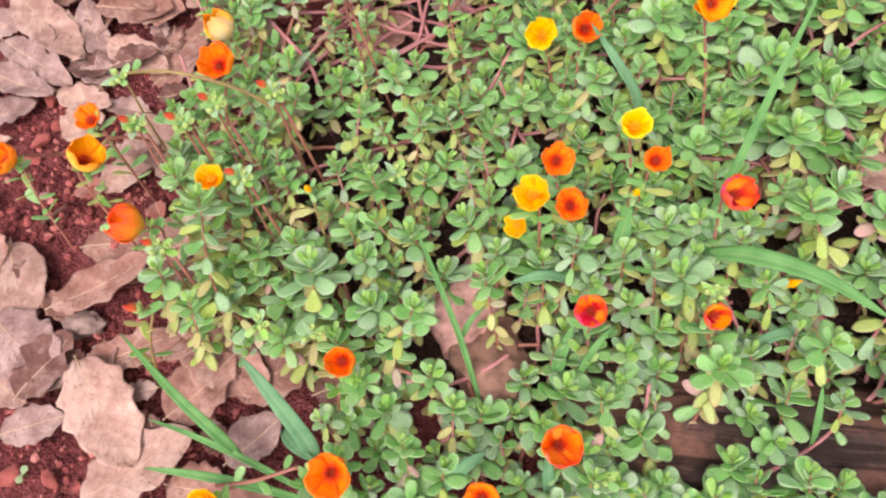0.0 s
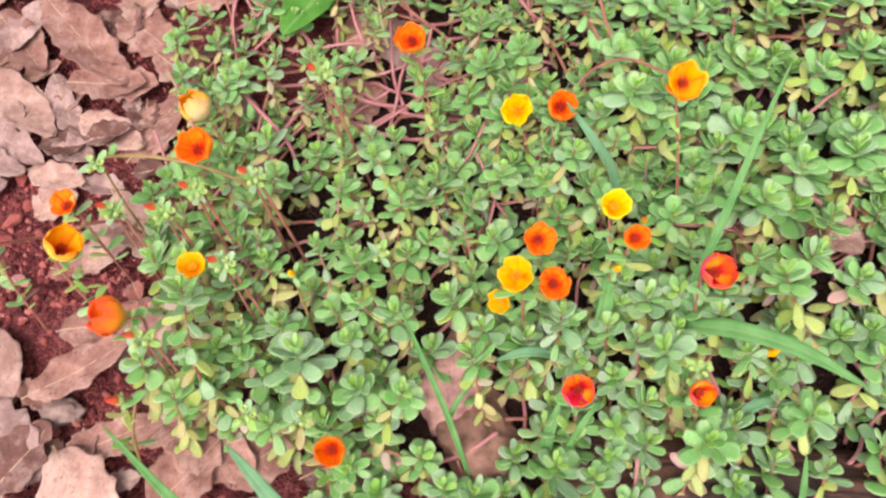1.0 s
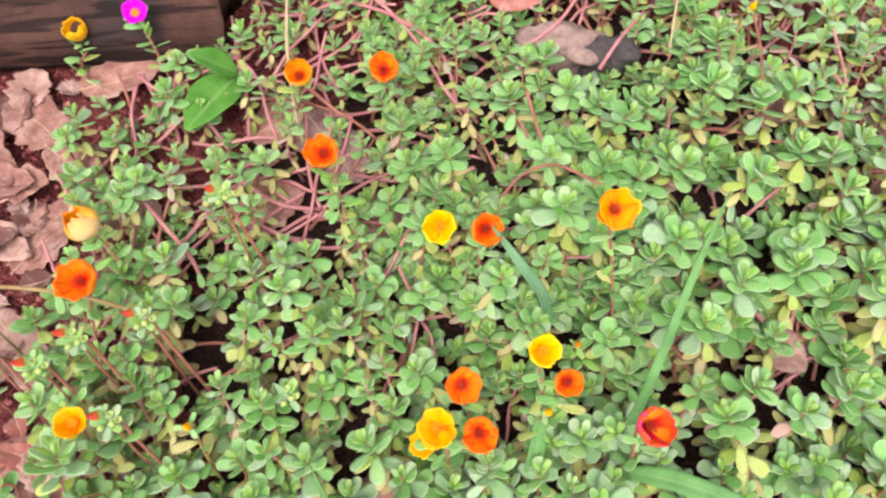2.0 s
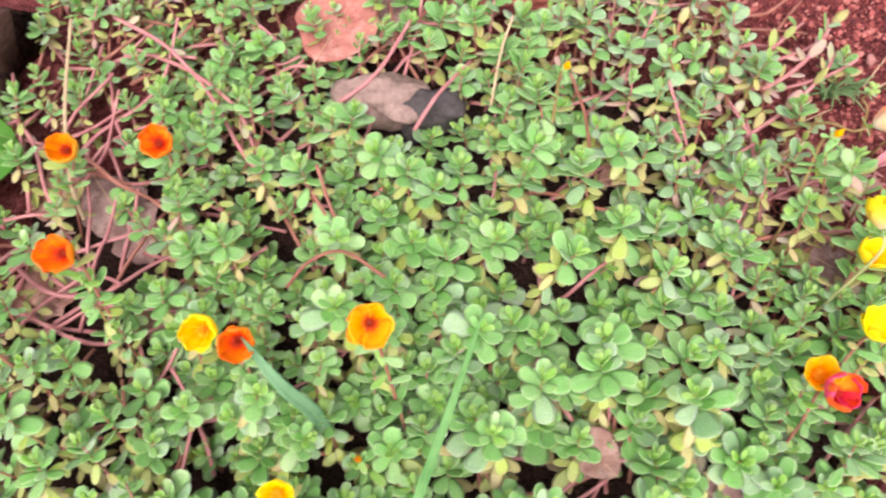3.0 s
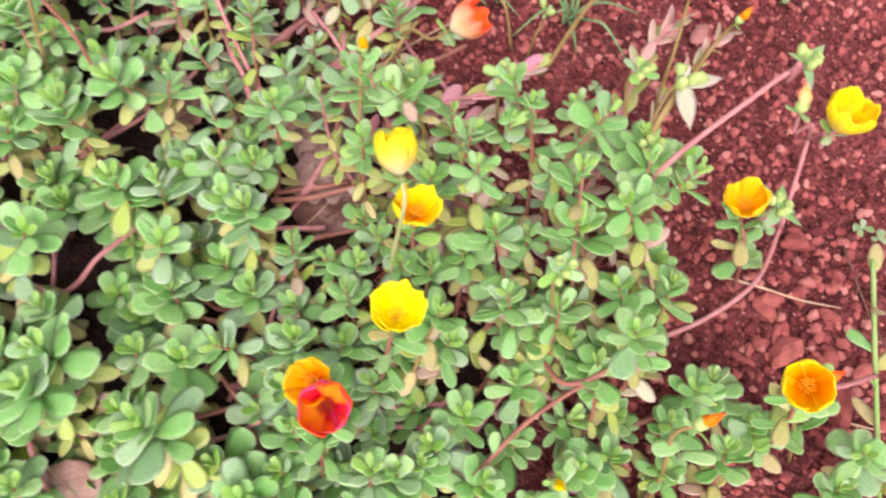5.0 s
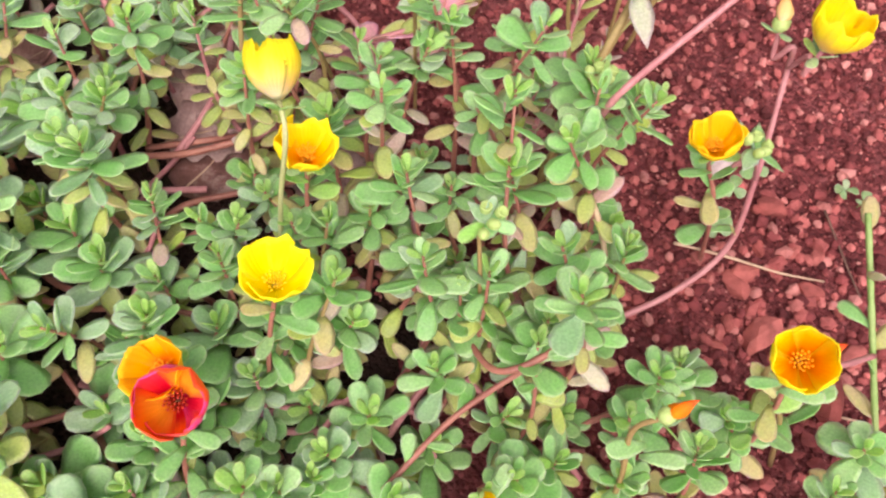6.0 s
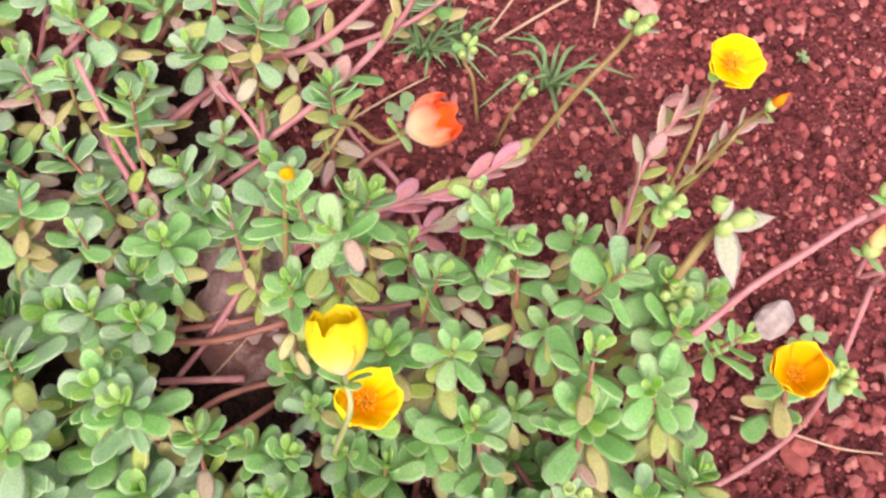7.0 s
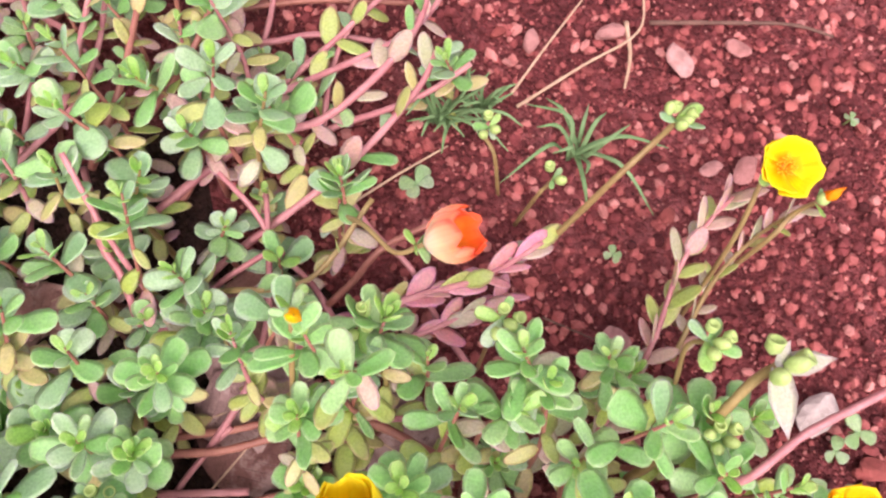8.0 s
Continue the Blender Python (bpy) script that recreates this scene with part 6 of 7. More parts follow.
stone(*(0.824, 0.144, 0.000)[:2], 0.026, STONE_PALE, "pale grey stone on red soil", 0.4, 1.3, 20)


def covered(x, y):
    """Deep under the mat, where no grit shows."""
    return x < 0.56 and -0.10 < x and y < 0.36 or x < 0.66 and y < 0.10 and x > 0.0 or x > 1.02 or y > 0.56


def gravel():
    """Loose laterite grit over the bare soil."""
    rng = random.Random(77)
    small = [stone_data(60 + i, 1) for i in range(5)]
    v_all, f_all, n = [], [], 0
    for x0, x1, y0, y1, count in ((0.56, 1.12, -0.12, 0.62, 34000), (-0.55, -0.10, -0.30, 0.42, 11000), (0.40, 1.0, 0.40, 0.85, 4500)):
        for _ in range(count):
            x, y = rng.uniform(x0, x1), rng.uniform(y0, y1)
            if covered(x, y):
                continue
            s = 0.0016 + (0.0090 if y < 0.13 else 0.0066) * rng.random() ** (4.5 if y < 0.13 else 3.2)
            v, f = small[rng.randrange(5)]
            m = np.array(pose(x, y, ground_height(x, y) + s * 0.2, rng.uniform(-40, 40), rng.uniform(-40, 40), rng.uniform(0, 360)) @ Matrix.Diagonal((s * rng.uniform(0.8, 1.5), s, s * rng.uniform(0.55, 0.95), 1)))
            v_all.append(np.array(v) @ m[:3, :3].T + m[:3, 3])
            f_all += [tuple(n + q for q in g) for g in f]
            n += len(v)
    put("gravel", mesh_of("gravel", np.concatenate(v_all), f_all, [GRAVEL], smooth=False), label="loose red laterite gravel scattered over the soil", category="gravel", kind="stuff")


gravel()

# ---------------------------------------------------------------- the shoots seen best
sprig(-0.045, -0.047, 0.106, size=1.38, old=0.35, broad=0.6, top=(11, 13), pale=0.8)
sprig(-0.121, -0.004, 0.133, size=1.15, old=0.3, broad=0.3, pale=0.5)
sprig(0.466, 0.097, 0.068, size=1.2, broad=0.9, old=0.5)
sprig(0.439, 0.109, 0.059, size=1.2, broad=0.9, old=0.5)
sprig(0.022, -0.014, 0.082, size=1.0, old=0.35, broad=0.45)
sprig(0.077, -0.052, 0.090, size=1.0, old=0.35, broad=0.45)
sprig(-0.139, -0.065, 0.086, size=1.0, old=0.35, broad=0.45)
sprig(0.029, -0.081, 0.101, size=1.0, old=0.35, broad=0.45)
sprig(-0.015, -0.123, 0.072, size=1.0, old=0.35, broad=0.45)
sprig(0.018, -0.169, 0.078, size=1.0, old=0.35, broad=0.45)
sprig(0.102, -0.120, 0.053, size=1.0, old=0.3, pale=0.55, broad=0.3)
sprig(0.152, -0.144, 0.091, size=1.0, old=0.3, pale=0.55, broad=0.3)
sprig(0.231, -0.128, 0.098)
sprig(0.308, -0.113, 0.091)
sprig(0.013, 0.101, 0.119, size=1.0, old=0.35, broad=0.45)
sprig(0.034, 0.071, 0.109, size=1.0, old=0.35, broad=0.45)
sprig(-0.006, 0.028, 0.096, size=1.0, old=0.35, broad=0.45)
sprig(0.144, -0.195, 0.086, size=1.0, old=0.3, pale=0.55, broad=0.3)
sprig(0.237, -0.184, 0.068)
sprig(0.211, -0.064, 0.102, size=1.28, broad=0.4, pale=0.6)
sprig(0.146, -0.029, 0.097, size=1.0, old=0.3, pale=0.55, broad=0.3)
sprig(-0.134, 0.030, 0.108, size=1.0, old=0.35, broad=0.45)
sprig(0.305, -0.014, 0.107)
sprig(0.036, -0.118, 0.059, size=1.0, old=0.35, broad=0.45)
sprig(0.281, -0.195, 0.079)
sprig(-0.095, 0.324, 0.064, size=1.0, old=0.35, broad=0.45)
sprig(0.059, 0.104, 0.080, size=1.0, old=0.35, broad=0.45)
sprig(0.094, 0.194, 0.067, size=1.0, old=0.3)
sprig(0.140, 0.219, 0.094, size=1.0, old=0.3)
sprig(0.170, 0.095, 0.114, size=1.0, old=0.3)
sprig(0.320, 0.132, 0.072, size=1.22, broad=0.95, top=(9, 13), spacing=0.0045, old=0.5)
sprig(0.304, 0.250, 0.075)
sprig(0.414, 0.255, 0.084)
sprig(0.248, 0.057, 0.068)
sprig(0.394, 0.093, 0.092, size=1.22, broad=0.95, top=(9, 13), spacing=0.0045, old=0.5)
sprig(0.335, 0.221, 0.052, size=1.22, broad=0.95, top=(9, 13), spacing=0.0045, old=0.5)
sprig(0.222, 0.145, 0.120)
sprig(0.201, 0.272, 0.089)
sprig(0.246, 0.328, 0.068)
sprig(0.392, 0.362, 0.069)
sprig(0.376, 0.093, 0.057, size=1.22, broad=0.95, top=(9, 13), spacing=0.0045, old=0.5)
sprig(0.424, 0.060, 0.049, size=1.22, broad=0.95, top=(9, 13), spacing=0.0045, old=0.5)
sprig(0.416, 0.002, 0.079)
sprig(0.049, 0.194, 0.094, size=1.0, old=0.35, broad=0.45)
sprig(-0.106, 0.225, 0.078, size=1.0, old=0.35, broad=0.45)
sprig(0.146, 0.089, 0.084, size=1.0, old=0.3)
sprig(0.355, 0.089, 0.083, size=1.22, broad=0.95, top=(9, 13), spacing=0.0045, old=0.5)
sprig(0.315, 0.056, 0.089, size=1.22, broad=0.95, top=(9, 13), spacing=0.0045, old=0.5)
sprig(0.396, 0.176, 0.086, size=1.22, broad=0.95, top=(9, 13), spacing=0.0045, old=0.5)
sprig(0.303, 0.202, 0.064, size=1.22, broad=0.95, top=(9, 13), spacing=0.0045, old=0.5)
sprig(0.344, 0.204, 0.066, size=1.22, broad=0.95, top=(9, 13), spacing=0.0045, old=0.5)
sprig(0.445, 0.263, 0.085)
sprig(0.495, 0.246, 0.067, size=1.0, spacing=0.0065, old=0.4, pink=0.13, pale=0.55, top=(5, 7))
sprig(0.503, 0.173, 0.093, size=1.08, old=0.3, broad=0.2, spacing=0.007, pale=0.5)
sprig(0.512, 0.099, 0.052, size=1.08, old=0.3, broad=0.2, spacing=0.007, pale=0.5)
sprig(0.664, 0.202, 0.116, size=1.02, spacing=0.0125, old=0.22, pink=0.12, top=(5, 8), broad=0.1, pale=0.1)
sprig(0.588, 0.242, 0.084, size=1.0, spacing=0.0065, old=0.4, pink=0.13, pale=0.55, top=(5, 7))
sprig(0.258, 0.292, 0.062)
sprig(0.392, 0.322, 0.090)
sprig(0.465, 0.159, 0.083, size=1.08, old=0.3, broad=0.2, spacing=0.007, pale=0.5)
sprig(0.344, 0.142, 0.056, size=1.22, broad=0.95, top=(9, 13), spacing=0.0045, old=0.5)
sprig(0.428, 0.079, 0.058, size=1.22, broad=0.95, top=(9, 13), spacing=0.0045, old=0.5)
sprig(0.450, 0.063, 0.098, size=1.32, old=0.3, broad=0.9, spacing=0.0055, pale=0.7, top=(11, 14))
sprig(0.383, 0.148, 0.045, size=1.22, broad=0.95, top=(9, 13), spacing=0.0045, old=0.5)
sprig(0.438, 0.205, 0.077, size=1.22, broad=0.95, top=(9, 13), spacing=0.0045, old=0.5)
sprig(0.526, 0.095, 0.076, size=1.08, old=0.3, broad=0.2, spacing=0.007, pale=0.5)
sprig(0.460, 0.142, 0.059)
sprig(0.400, 0.111, 0.089, size=1.22, broad=0.95, top=(9, 13), spacing=0.0045, old=0.5)
sprig(0.513, 0.164, 0.100, size=1.08, old=0.3, broad=0.2, spacing=0.007, pale=0.5)
sprig(0.590, 0.225, 0.105, size=1.02, spacing=0.0125, old=0.22, pink=0.12, top=(5, 8), broad=0.1, pale=0.1)
sprig(0.748, 0.133, 0.111, size=1.02, spacing=0.0125, old=0.22, pink=0.12, top=(5, 8), broad=0.1, pale=0.1)
sprig(0.639, 0.093, 0.087, size=1.05, spacing=0.008, old=0.25, pink=0.08, top=(7, 10), broad=0.2, pale=0.1)
sprig(0.665, 0.082, 0.084, size=1.05, spacing=0.008, old=0.25, pink=0.08, top=(7, 10), broad=0.2, pale=0.1)
sprig(0.464, 0.200, 0.077, size=1.08, old=0.3, broad=0.2, spacing=0.007, pale=0.5)
sprig(0.533, 0.315, 0.064, size=1.0, spacing=0.0065, old=0.4, pink=0.13, pale=0.55, top=(5, 7))
sprig(0.555, 0.021, 0.080, size=1.08, old=0.3, broad=0.2, spacing=0.007, pale=0.5)
sprig(0.623, 0.126, 0.071, size=1.05, spacing=0.008, old=0.25, pink=0.08, top=(7, 10), broad=0.2, pale=0.1)
sprig(0.483, 0.100, 0.070, size=1.08, old=0.3, broad=0.2, spacing=0.007, pale=0.5)
sprig(0.603, 0.091, 0.088, size=1.05, spacing=0.008, old=0.25, pink=0.08, top=(7, 10), broad=0.2, pale=0.1)
sprig(0.634, 0.152, 0.122, size=1.02, spacing=0.0125, old=0.22, pink=0.12, top=(5, 8), broad=0.1, pale=0.1)
sprig(0.672, 0.189, 0.107, size=1.02, spacing=0.0125, old=0.22, pink=0.12, top=(5, 8), broad=0.1, pale=0.1)
sprig(0.661, 0.182, 0.103, size=1.02, spacing=0.0125, old=0.22, pink=0.12, top=(5, 8), broad=0.1, pale=0.1)
sprig(0.604, 0.120, 0.079, size=1.05, spacing=0.008, old=0.25, pink=0.08, top=(7, 10), broad=0.2, pale=0.1)
sprig(0.686, 0.142, 0.122, size=1.02, spacing=0.0125, old=0.22, pink=0.12, top=(5, 8), broad=0.1, pale=0.1)
sprig(0.705, 0.166, 0.126, size=1.02, spacing=0.0125, old=0.22, pink=0.12, top=(5, 8), broad=0.1, pale=0.1)
sprig(0.705, 0.122, 0.110, size=1.05, spacing=0.008, old=0.25, pink=0.08, top=(7, 10), broad=0.2, pale=0.1)
sprig(0.725, 0.143, 0.109, size=1.02, spacing=0.0125, old=0.22, pink=0.12, top=(5, 8), broad=0.1, pale=0.1)
sprig(0.686, 0.054, 0.127, size=1.05, spacing=0.008, old=0.25, pink=0.08, top=(7, 10), broad=0.2, pale=0.1)
sprig(0.639, 0.127, 0.098, size=1.05, spacing=0.008, old=0.25, pink=0.08, top=(7, 10), broad=0.2, pale=0.1)
sprig(0.535, 0.225, 0.095, size=0.95, old=0.3, broad=0.2, spacing=0.007, pale=0.5)
sprig(0.731, 0.086, 0.071, size=1.05, spacing=0.008, old=0.25, pink=0.08, top=(7, 10), broad=0.2, pale=0.1)
sprig(0.634, 0.210, 0.075, size=1.02, spacing=0.0125, old=0.22, pink=0.12, top=(5, 8), broad=0.1, pale=0.1)
sprig(0.695, 0.084, 0.092, size=1.05, spacing=0.008, old=0.25, pink=0.08, top=(7, 10), broad=0.2, pale=0.1)
sprig(0.500, 0.322, 0.071, size=1.0, spacing=0.0065, old=0.4, pink=0.13, pale=0.55, top=(5, 7))
sprig(0.507, 0.344, 0.080, size=1.0, spacing=0.0065, old=0.4, pink=0.13, pale=0.55, top=(5, 7))
sprig(0.528, 0.301, 0.078, size=1.0, spacing=0.0065, old=0.4, pink=0.13, pale=0.55, top=(5, 7))
sprig(0.592, 0.334, 0.077, size=1.0, spacing=0.0065, old=0.4, pink=0.13, pale=0.55, top=(5, 7))
sprig(0.616, 0.301, 0.057, size=1.0, spacing=0.0065, old=0.4, pink=0.13, pale=0.55, top=(5, 7))
sprig(0.641, 0.188, 0.091, size=1.02, spacing=0.0125, old=0.22, pink=0.12, top=(5, 8), broad=0.1, pale=0.1)
sprig(0.497, 0.209, 0.073, size=1.08, old=0.3, broad=0.2, spacing=0.007, pale=0.5)
sprig(0.600, 0.208, 0.116, size=1.02, spacing=0.0125, old=0.22, pink=0.12, top=(5, 8), broad=0.1, pale=0.1)
sprig(0.519, 0.199, 0.080, size=0.95, old=0.4, broad=0.2, spacing=0.008, pale=0.4)
sprig(0.677, 0.156, 0.088, size=1.02, spacing=0.0125, old=0.22, pink=0.12, top=(5, 8), broad=0.1, pale=0.1)
sprig(0.508, 0.378, 0.074, size=1.0, spacing=0.0065, old=0.4, pink=0.13, pale=0.55, top=(5, 7))
sprig(0.536, 0.359, 0.065, size=1.0, spacing=0.0065, old=0.4, pink=0.13, pale=0.55, top=(5, 7))
sprig(0.574, 0.350, 0.084, size=1.0, spacing=0.0065, old=0.4, pink=0.13, pale=0.55, top=(5, 7))
sprig(*(0.732, 0.029, 0.055), size=1.0, spacing=0.0075, pale=0.1)
sprig(*(0.712, 0.015, 0.060), size=1.0, spacing=0.0075, pale=0.1)
sprig(*(0.737, -0.003, 0.060), size=1.0, spacing=0.0075, pale=0.1)
sprig(*(0.757, 0.006, 0.050), size=1.0, spacing=0.0075, pale=0.1)
sprig(*(0.806, -0.020, 0.060), size=1.0, spacing=0.0075, pale=0.4)
sprig(*(0.793, -0.034, 0.050), size=1.0, spacing=0.0075, pale=0.1)
sprig(*(0.680, 0.052, 0.070), size=1.0, spacing=0.0075, pale=0.1)
sprig(*(0.654, 0.082, 0.070), size=1.0, spacing=0.0075, pale=0.1)
sprig(*(0.566, 0.019, 0.070), size=1.0, spacing=0.0075, pale=0.4)
sprig(*(0.745, 0.034, 0.050), size=1.0, spacing=0.0075, pale=0.1)
sprig(*(0.690, 0.063, 0.060), size=1.0, spacing=0.0075, pale=0.1)
sprig(*(0.669, 0.070, 0.060), size=1.0, spacing=0.0075, pale=0.1)
sprig(*(0.657, 0.002, 0.060), size=1.0, spacing=0.0075, pale=0.1)
sprig(*(0.636, 0.053, 0.060), size=1.0, spacing=0.0075, pale=0.1)
sprig(*(0.607, 0.080, 0.060), size=1.0, spacing=0.0075, pale=0.1)
sprig(*(0.579, 0.020, 0.060), size=1.0, spacing=0.0075, pale=0.4)
sprig(*(0.609, 0.004, 0.060), size=1.0, spacing=0.0075, pale=0.1)
sprig(*(0.638, 0.108, 0.060), size=1.0, spacing=0.0075, pale=0.1)
sprig(*(0.585, 0.028, 0.060), size=1.0, spacing=0.0075, pale=0.4)
sprig(*(-0.137, 0.012, 0.100), size=1.0, spacing=0.0075, pale=0.4)
sprig(*(-0.104, 0.023, 0.090), size=1.0, spacing=0.0075, pale=0.4)
sprig(*(-0.169, 0.047, 0.080), size=1.0, spacing=0.0075, pale=0.4)
sprig(*(0.194, -0.196, 0.060), size=1.0, spacing=0.0075, pale=0.4)
sprig(*(0.270, -0.172, 0.060), size=1.0, spacing=0.0075, pale=0.4)
sprig(*(0.314, -0.197, 0.050), size=1.0, spacing=0.0075, pale=0.4)
sprig(-0.007, -0.070, 0.081, size=1.15, spacing=0.006, pale=0.7)
sprig(*(-0.013, -0.033, 0.080), size=1.0, spacing=0.0075, pale=0.4)
sprig(*(-0.100, -0.035, 0.060), size=1.0, spacing=0.0075, pale=0.4)
sprig(*(-0.068, -0.012, 0.070), size=1.0, spacing=0.0075, pale=0.4)
sprig(*(0.259, -0.151, 0.050), size=1.0, spacing=0.0075, pale=0.4)
sprig(*(0.286, -0.189, 0.050), size=1.0, spacing=0.0075, pale=0.4)
sprig(*(0.150, -0.111, 0.050), size=1.0, spacing=0.0075, pale=0.4)

for place in ((0.566, 0.133, 0.066), (0.548, 0.141, 0.058), (0.588, 0.128, 0.066), (0.556, 0.118, 0.070), (0.531, 0.152, 0.070), (0.578, 0.150, 0.055)):
    sprig(*place, size=0.88, spacing=0.008, broad=0.2, old=0.35, pale=0.25)

for place in ((0.588, 0.343, 0.060), (0.616, 0.299, 0.062), (0.676, 0.349, 0.050)):
    sprig(*place, size=0.92, spacing=0.0085, broad=0.3, old=0.4, pale=0.3, top=(7, 9))

# ---------------------------------------------------------------- the rest of the mat
OUTLINE = [(-0.03, 0.40), (-0.10, 0.36), (-0.19, 0.30), (-0.16, 0.19), (-0.19, 0.10), (-0.165, 0.01), (-0.175, -0.04), (-0.15, -0.075), (-0.10, -0.09),
           (-0.04, -0.095), (-0.005, -0.125), (-0.05, -0.15), (-0.06, -0.26), (0.40, -0.26), (0.66, -0.10), (0.72, -0.02), (0.70, 0.03), (0.71, 0.07), (0.74, 0.10),
           (0.765, 0.15), (0.74, 0.19), (0.66, 0.215), (0.615, 0.24), (0.60, 0.30), (0.62, 0.335), (0.60, 0.40), (0.58, 0.50), (0.52, 0.66), (0.0, 0.66), (-0.03, 0.50)]
# open spots between the shoots: centre and half axes
GAPS = [(0.096, 0.083, 0.018, 0.015), (0.298, 0.156, 0.014, 0.011), (0.129, 0.071, 0.024, 0.013), (0.277, 0.077, 0.015, 0.015),
        (0.076, -0.07, 0.040, 0.045), (0.346, 0.051, 0.024, 0.022), (0.395, 0.03, 0.032, 0.036), (0.546, 0.182, 0.026, 0.034),
        (0.541, 0.1, 0.012, 0.009), (0.556, 0.235, 0.026, 0.018), (0.562, 0.196, 0.013, 0.013)]
# barer ground: centre, half axes and how much grows there
BARE = [(-0.03, 0.29, 0.1, 0.08, 0.1), (0.29, -0.016, 0.020, 0.02, 0.1), (0.07, 0.014, 0.04, 0.02, 0.1), (0.28, -0.145, 0.12, 0.030, 0.1), (0.32, -0.175, 0.16, 0.035, 0.25),
        (0.549, 0.209, 0.03, 0.02, 0.1), (0.583, 0.153, 0.02, 0.02, 0.1), (0.61, 0.19, 0.035, 0.02, 0.1), (0.29, 0.380, 0.055, 0.026, 0),
        (0.69, 0.18, 0.08, 0.05, 0.22)]
SPARSE = [(0.05, 0.25, 0.06, 0.06, 0.14), (-0.19, 0.09, 0.06, 0.11, 0.2), (0.48, 0, 0.05, 0.03, 0.6), (0.27, 0.46, 0.05, 0.03, 0.45),
          (0.46, 0.46, 0.04, 0.03, 0.3), (0.71, 0.09, 0.05, 0.06, 0.75), (0.6, 0.3, 0.045, 0.06, 0.55), (0.05, 0.42, 0.06, 0.05, 0.5),
          (0.53, 0.36, 0.1, 0.11, 0.42), (0.6, 0.26, 0.05, 0.04, 0.3), (0.02, 0.36, 0.07, 0.05, 0.5)]


def inside(x, y):
    hit = False
    for (ax, ay), (bx, by) in zip(OUTLINE, OUTLINE[1:] + OUTLINE[:1]):
        if (ay > y) != (by > y) and x < ax + (y - ay) / (by - ay) * (bx - ax):
            hit = not hit
    return hit


def growth(x, y):
    g = 1.0 if inside(x, y) else 0.0
    for cx, cy, rx, ry, d in [(*spot, 0.0) for spot in GAPS] + BARE + SPARSE:
        if any(((x - cx) / rx) ** 2 + ((y + s - cy) / ry) ** 2 < 1 for s in ((0, 0.03) if rx > 0.045 else (0.018,))):
            g *= d
    loose = 0.14 if x < 0.45 and y < 0.0 else -0.12 if 0.47 < x < 0.6 and y < 0.16 else 0.02
    if noise.noise(Vector((x * 21, y * 21, 1.7))) > 0.42 - loose:
        g *= 0.08
    if y > 0.36:
        g *= 0.75
    if x < 0.08 and y > 0.17:
        g *= 0.5
    return g


def character(x, y, rng):
    """How the shoots grow at a place: fresh in the middle of the bed, older and looser towards the edges."""
    worn = 0.35 + 0.5 * noise.noise(Vector((x * 6, y * 6, 8)))
    if y > 0.24 and x > 0.43:
        worn = 0.6
    if y > 0.36:
        worn += 0.3
    if y > 0.24 and x < 0.24:
        worn += 0.25
    if x < 0.1:
        worn += 0.08
    lush = max(0.0, 1 - math.hypot((x - 0.40) / 0.24, (y - 0.13) / 0.17))
    size = rng.uniform(0.82, 1.28) - 0.12 * max(0, worn - 0.4) + 0.3 * lush
    if y > 0:
        size *= 0.84 + 0.16 * min(1.0, max(0.0, (x - 0.2) / 0.18))
    if x < 0.14 and y > 0:
        worn += 0.1
    middle = 0.1 < x < 0.47 and -0.02 < y < 0.3
    return {"broad": 0.15 if x > 0.56 and y < 0.24 else 0.35 if y < 0 else 0.9 if x > 0.1 else 0.5, "size": size, "old": max(0.1, min(0.9, worn)), "pink": 0.13 if x > 0.43 and y > 0.24 else 0.02 + 0.10 * max(0, worn - 0.4),
            "pale": 0.08 if x > 0.56 and y < 0.2 else 0.55 if x > 0.43 and y > 0.24 else 0.5 if x > 0.45 or (y < 0 and x > 0) else 0.12, "spacing": 0.0052 if middle or x < 0.1 else 0.0062 + 0.002 * max(0, worn),
            "top": (5, 8) if y > 0.27 and x > 0.43 else (10, 14) if middle else (8, 12)}


def canopy(x, y):
    """The height of the mat between the shoots around."""
    near = sorted(((x - a) ** 2 + (y - b) ** 2, c) for a, b, c in shoots)[:4]
    weights = [1 / (d + 0.0004) for d, _ in near]
    return 0.9 * sum(q * c for q, (_, c) in zip(weights, near)) / sum(weights)


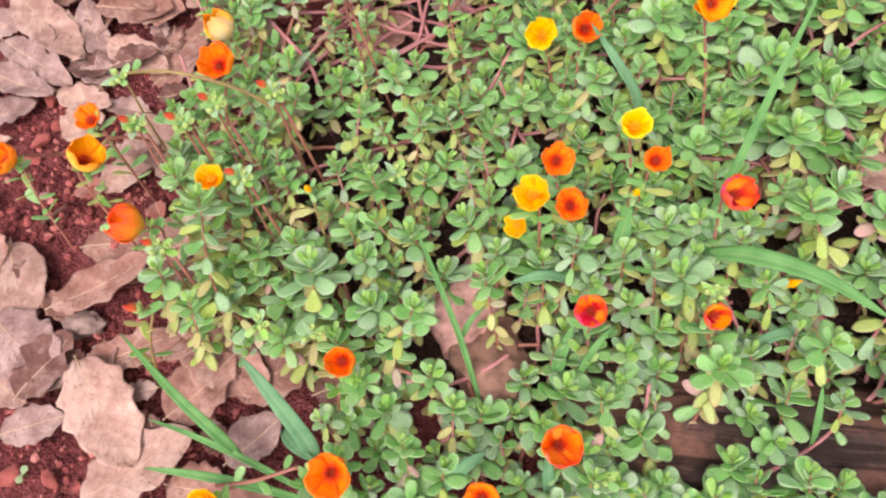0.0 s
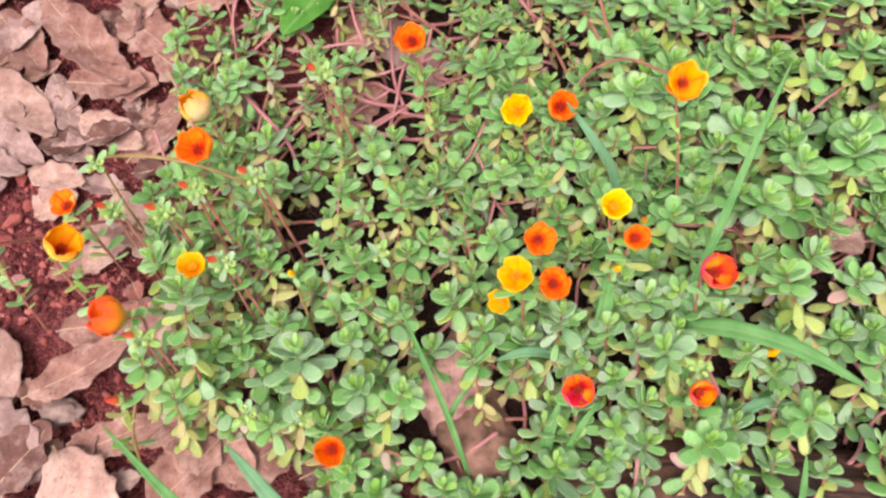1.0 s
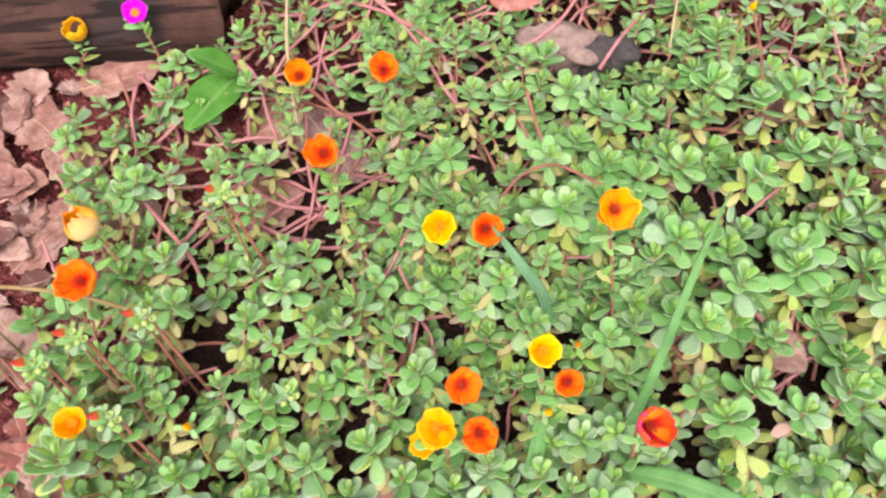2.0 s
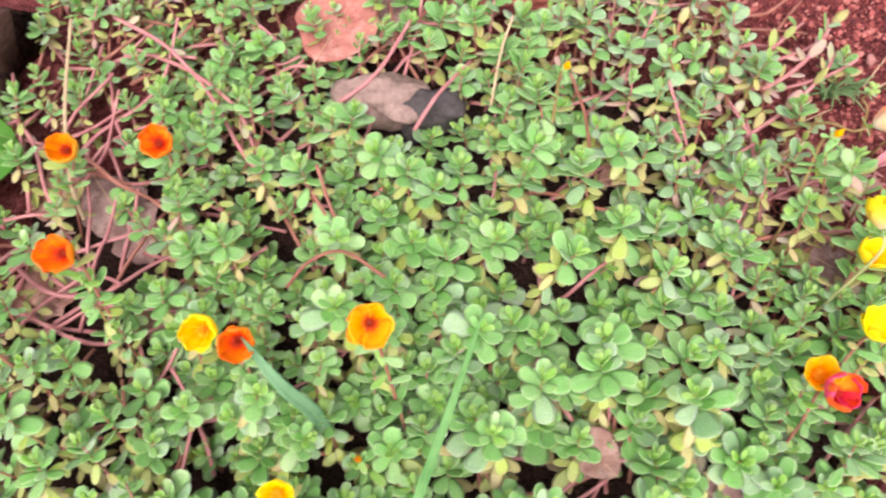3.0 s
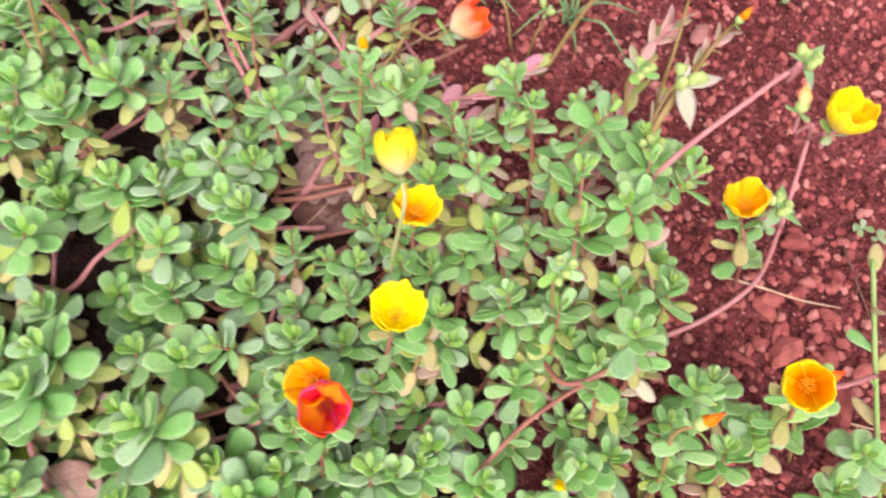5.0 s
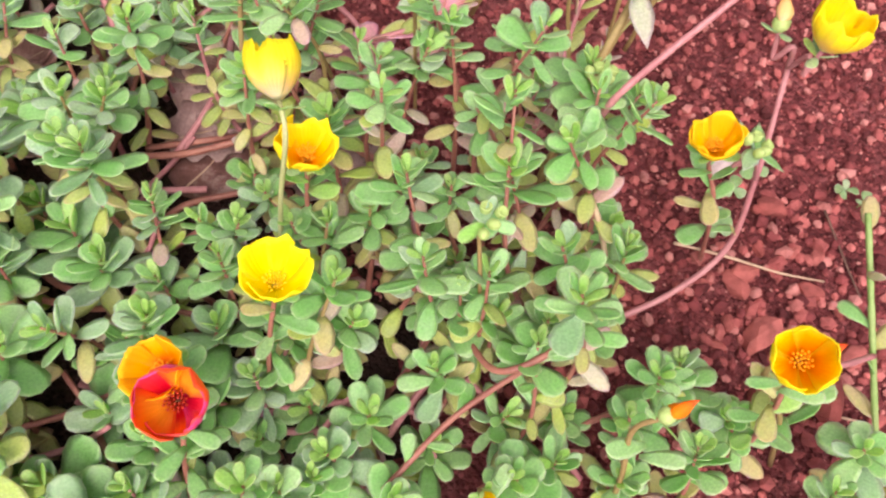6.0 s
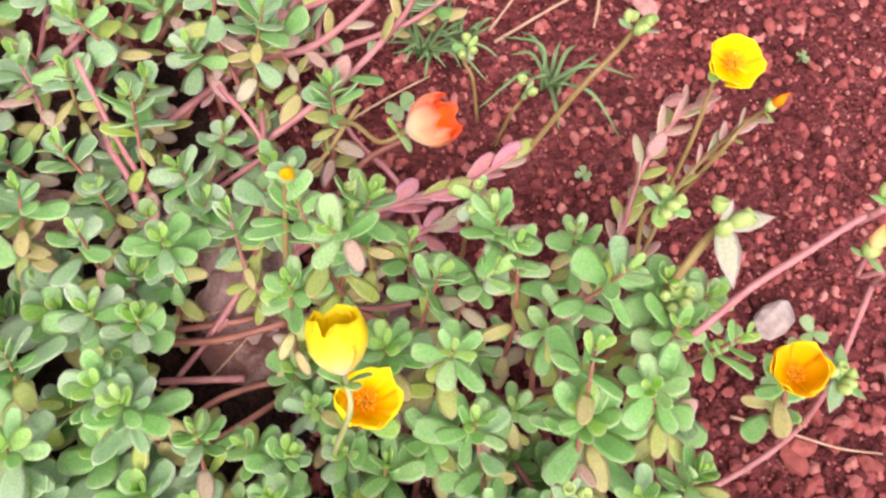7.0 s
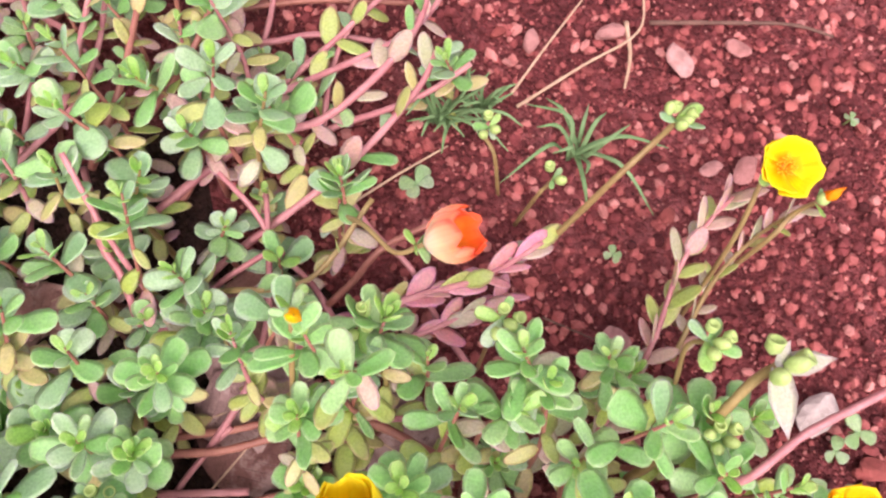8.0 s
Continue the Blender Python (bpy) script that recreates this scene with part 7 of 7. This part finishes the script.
def fill_mat():
    rng = random.Random(11)
    cells = {}

    def near(x, y, r):
        i, j = int(x // 0.03), int(y // 0.03)
        return any((x - a) ** 2 + (y - b) ** 2 < r * r for p in (-1, 0, 1) for q in (-1, 0, 1) for a, b in cells.get((i + p, j + q), ()))

    for x, y, z in shoots:
        cells.setdefault((int(x // 0.03), int(y // 0.03)), []).append((x, y))
    heap, made = Heap([STEM, STEM_PINK]), 0
    for _ in range(60000):
        x, y = rng.uniform(-0.25, 0.85), rng.uniform(-0.27, 0.67)
        if rng.random() > growth(x, y) or near(x, y, (0.0192 if x < 0.1 else 0.0190 if x < 0.28 else 0.0212) + 0.007 * noise.noise(Vector((x * 12, y * 12, 5)))):
            continue
        cells.setdefault((int(x // 0.03), int(y // 0.03)), []).append((x, y))
        h = canopy(x, y) + 0.012 * noise.noise(Vector((x * 9, y * 9, 3))) + rng.uniform(-0.060, 0.008) * min(1, canopy(x, y) / 0.08)
        if 0.13 < x < 0.5 and abs(y + 0.127 + 0.147 * x) < 0.06:
            h = max(h, 0.062)
        made += 1
        if made % 4 == 0 and -0.2 < x < 0.75 and -0.2 < y < 0.5:
            simple_sprig(x, y, max(0.028, h), 3000 + made, **character(x, y, rng))
            continue
        line, leaves = sprig_plan(rng, (x, y, max(0.028, h)), **character(x, y, rng))
        heap.stem(line, 0.0019, 0.0006, int(rng.random() < 0.35))
        for m, kind, i in leaves:
            heap.leaf(m, kind, i)
    for i in range(400):
        x, y = rng.uniform(-0.2, 0.7), rng.uniform(-0.22, 0.62) if i < 240 else rng.uniform(0.33, 0.6)
        if i >= 350:
            x, y = rng.uniform(-0.16, 0.13), rng.uniform(0.06, 0.38)
        if not inside(x, y):
            continue
        a, n = rng.uniform(-0.4, 2.2), rng.uniform(0.05, 0.13)
        line, z = [], rng.uniform(0.006, 0.02)
        for _ in range(5):
            line.append((x, y, z))
            x, y = x + n / 4 * math.cos(a), y + n / 4 * math.sin(a)
            a += rng.uniform(-0.3, 0.3)
            z += rng.uniform(-0.003, 0.012)
        heap.stem(line, 0.0019, 0.0014, int(rng.random() < 0.65))
    put("portulaca_mat", heap.mesh("portulaca_mat"), label="dense mat of small green fleshy portulaca shoots", category="ground cover", kind="stuff")
    print("shoots in the mat:", made)


fill_mat()
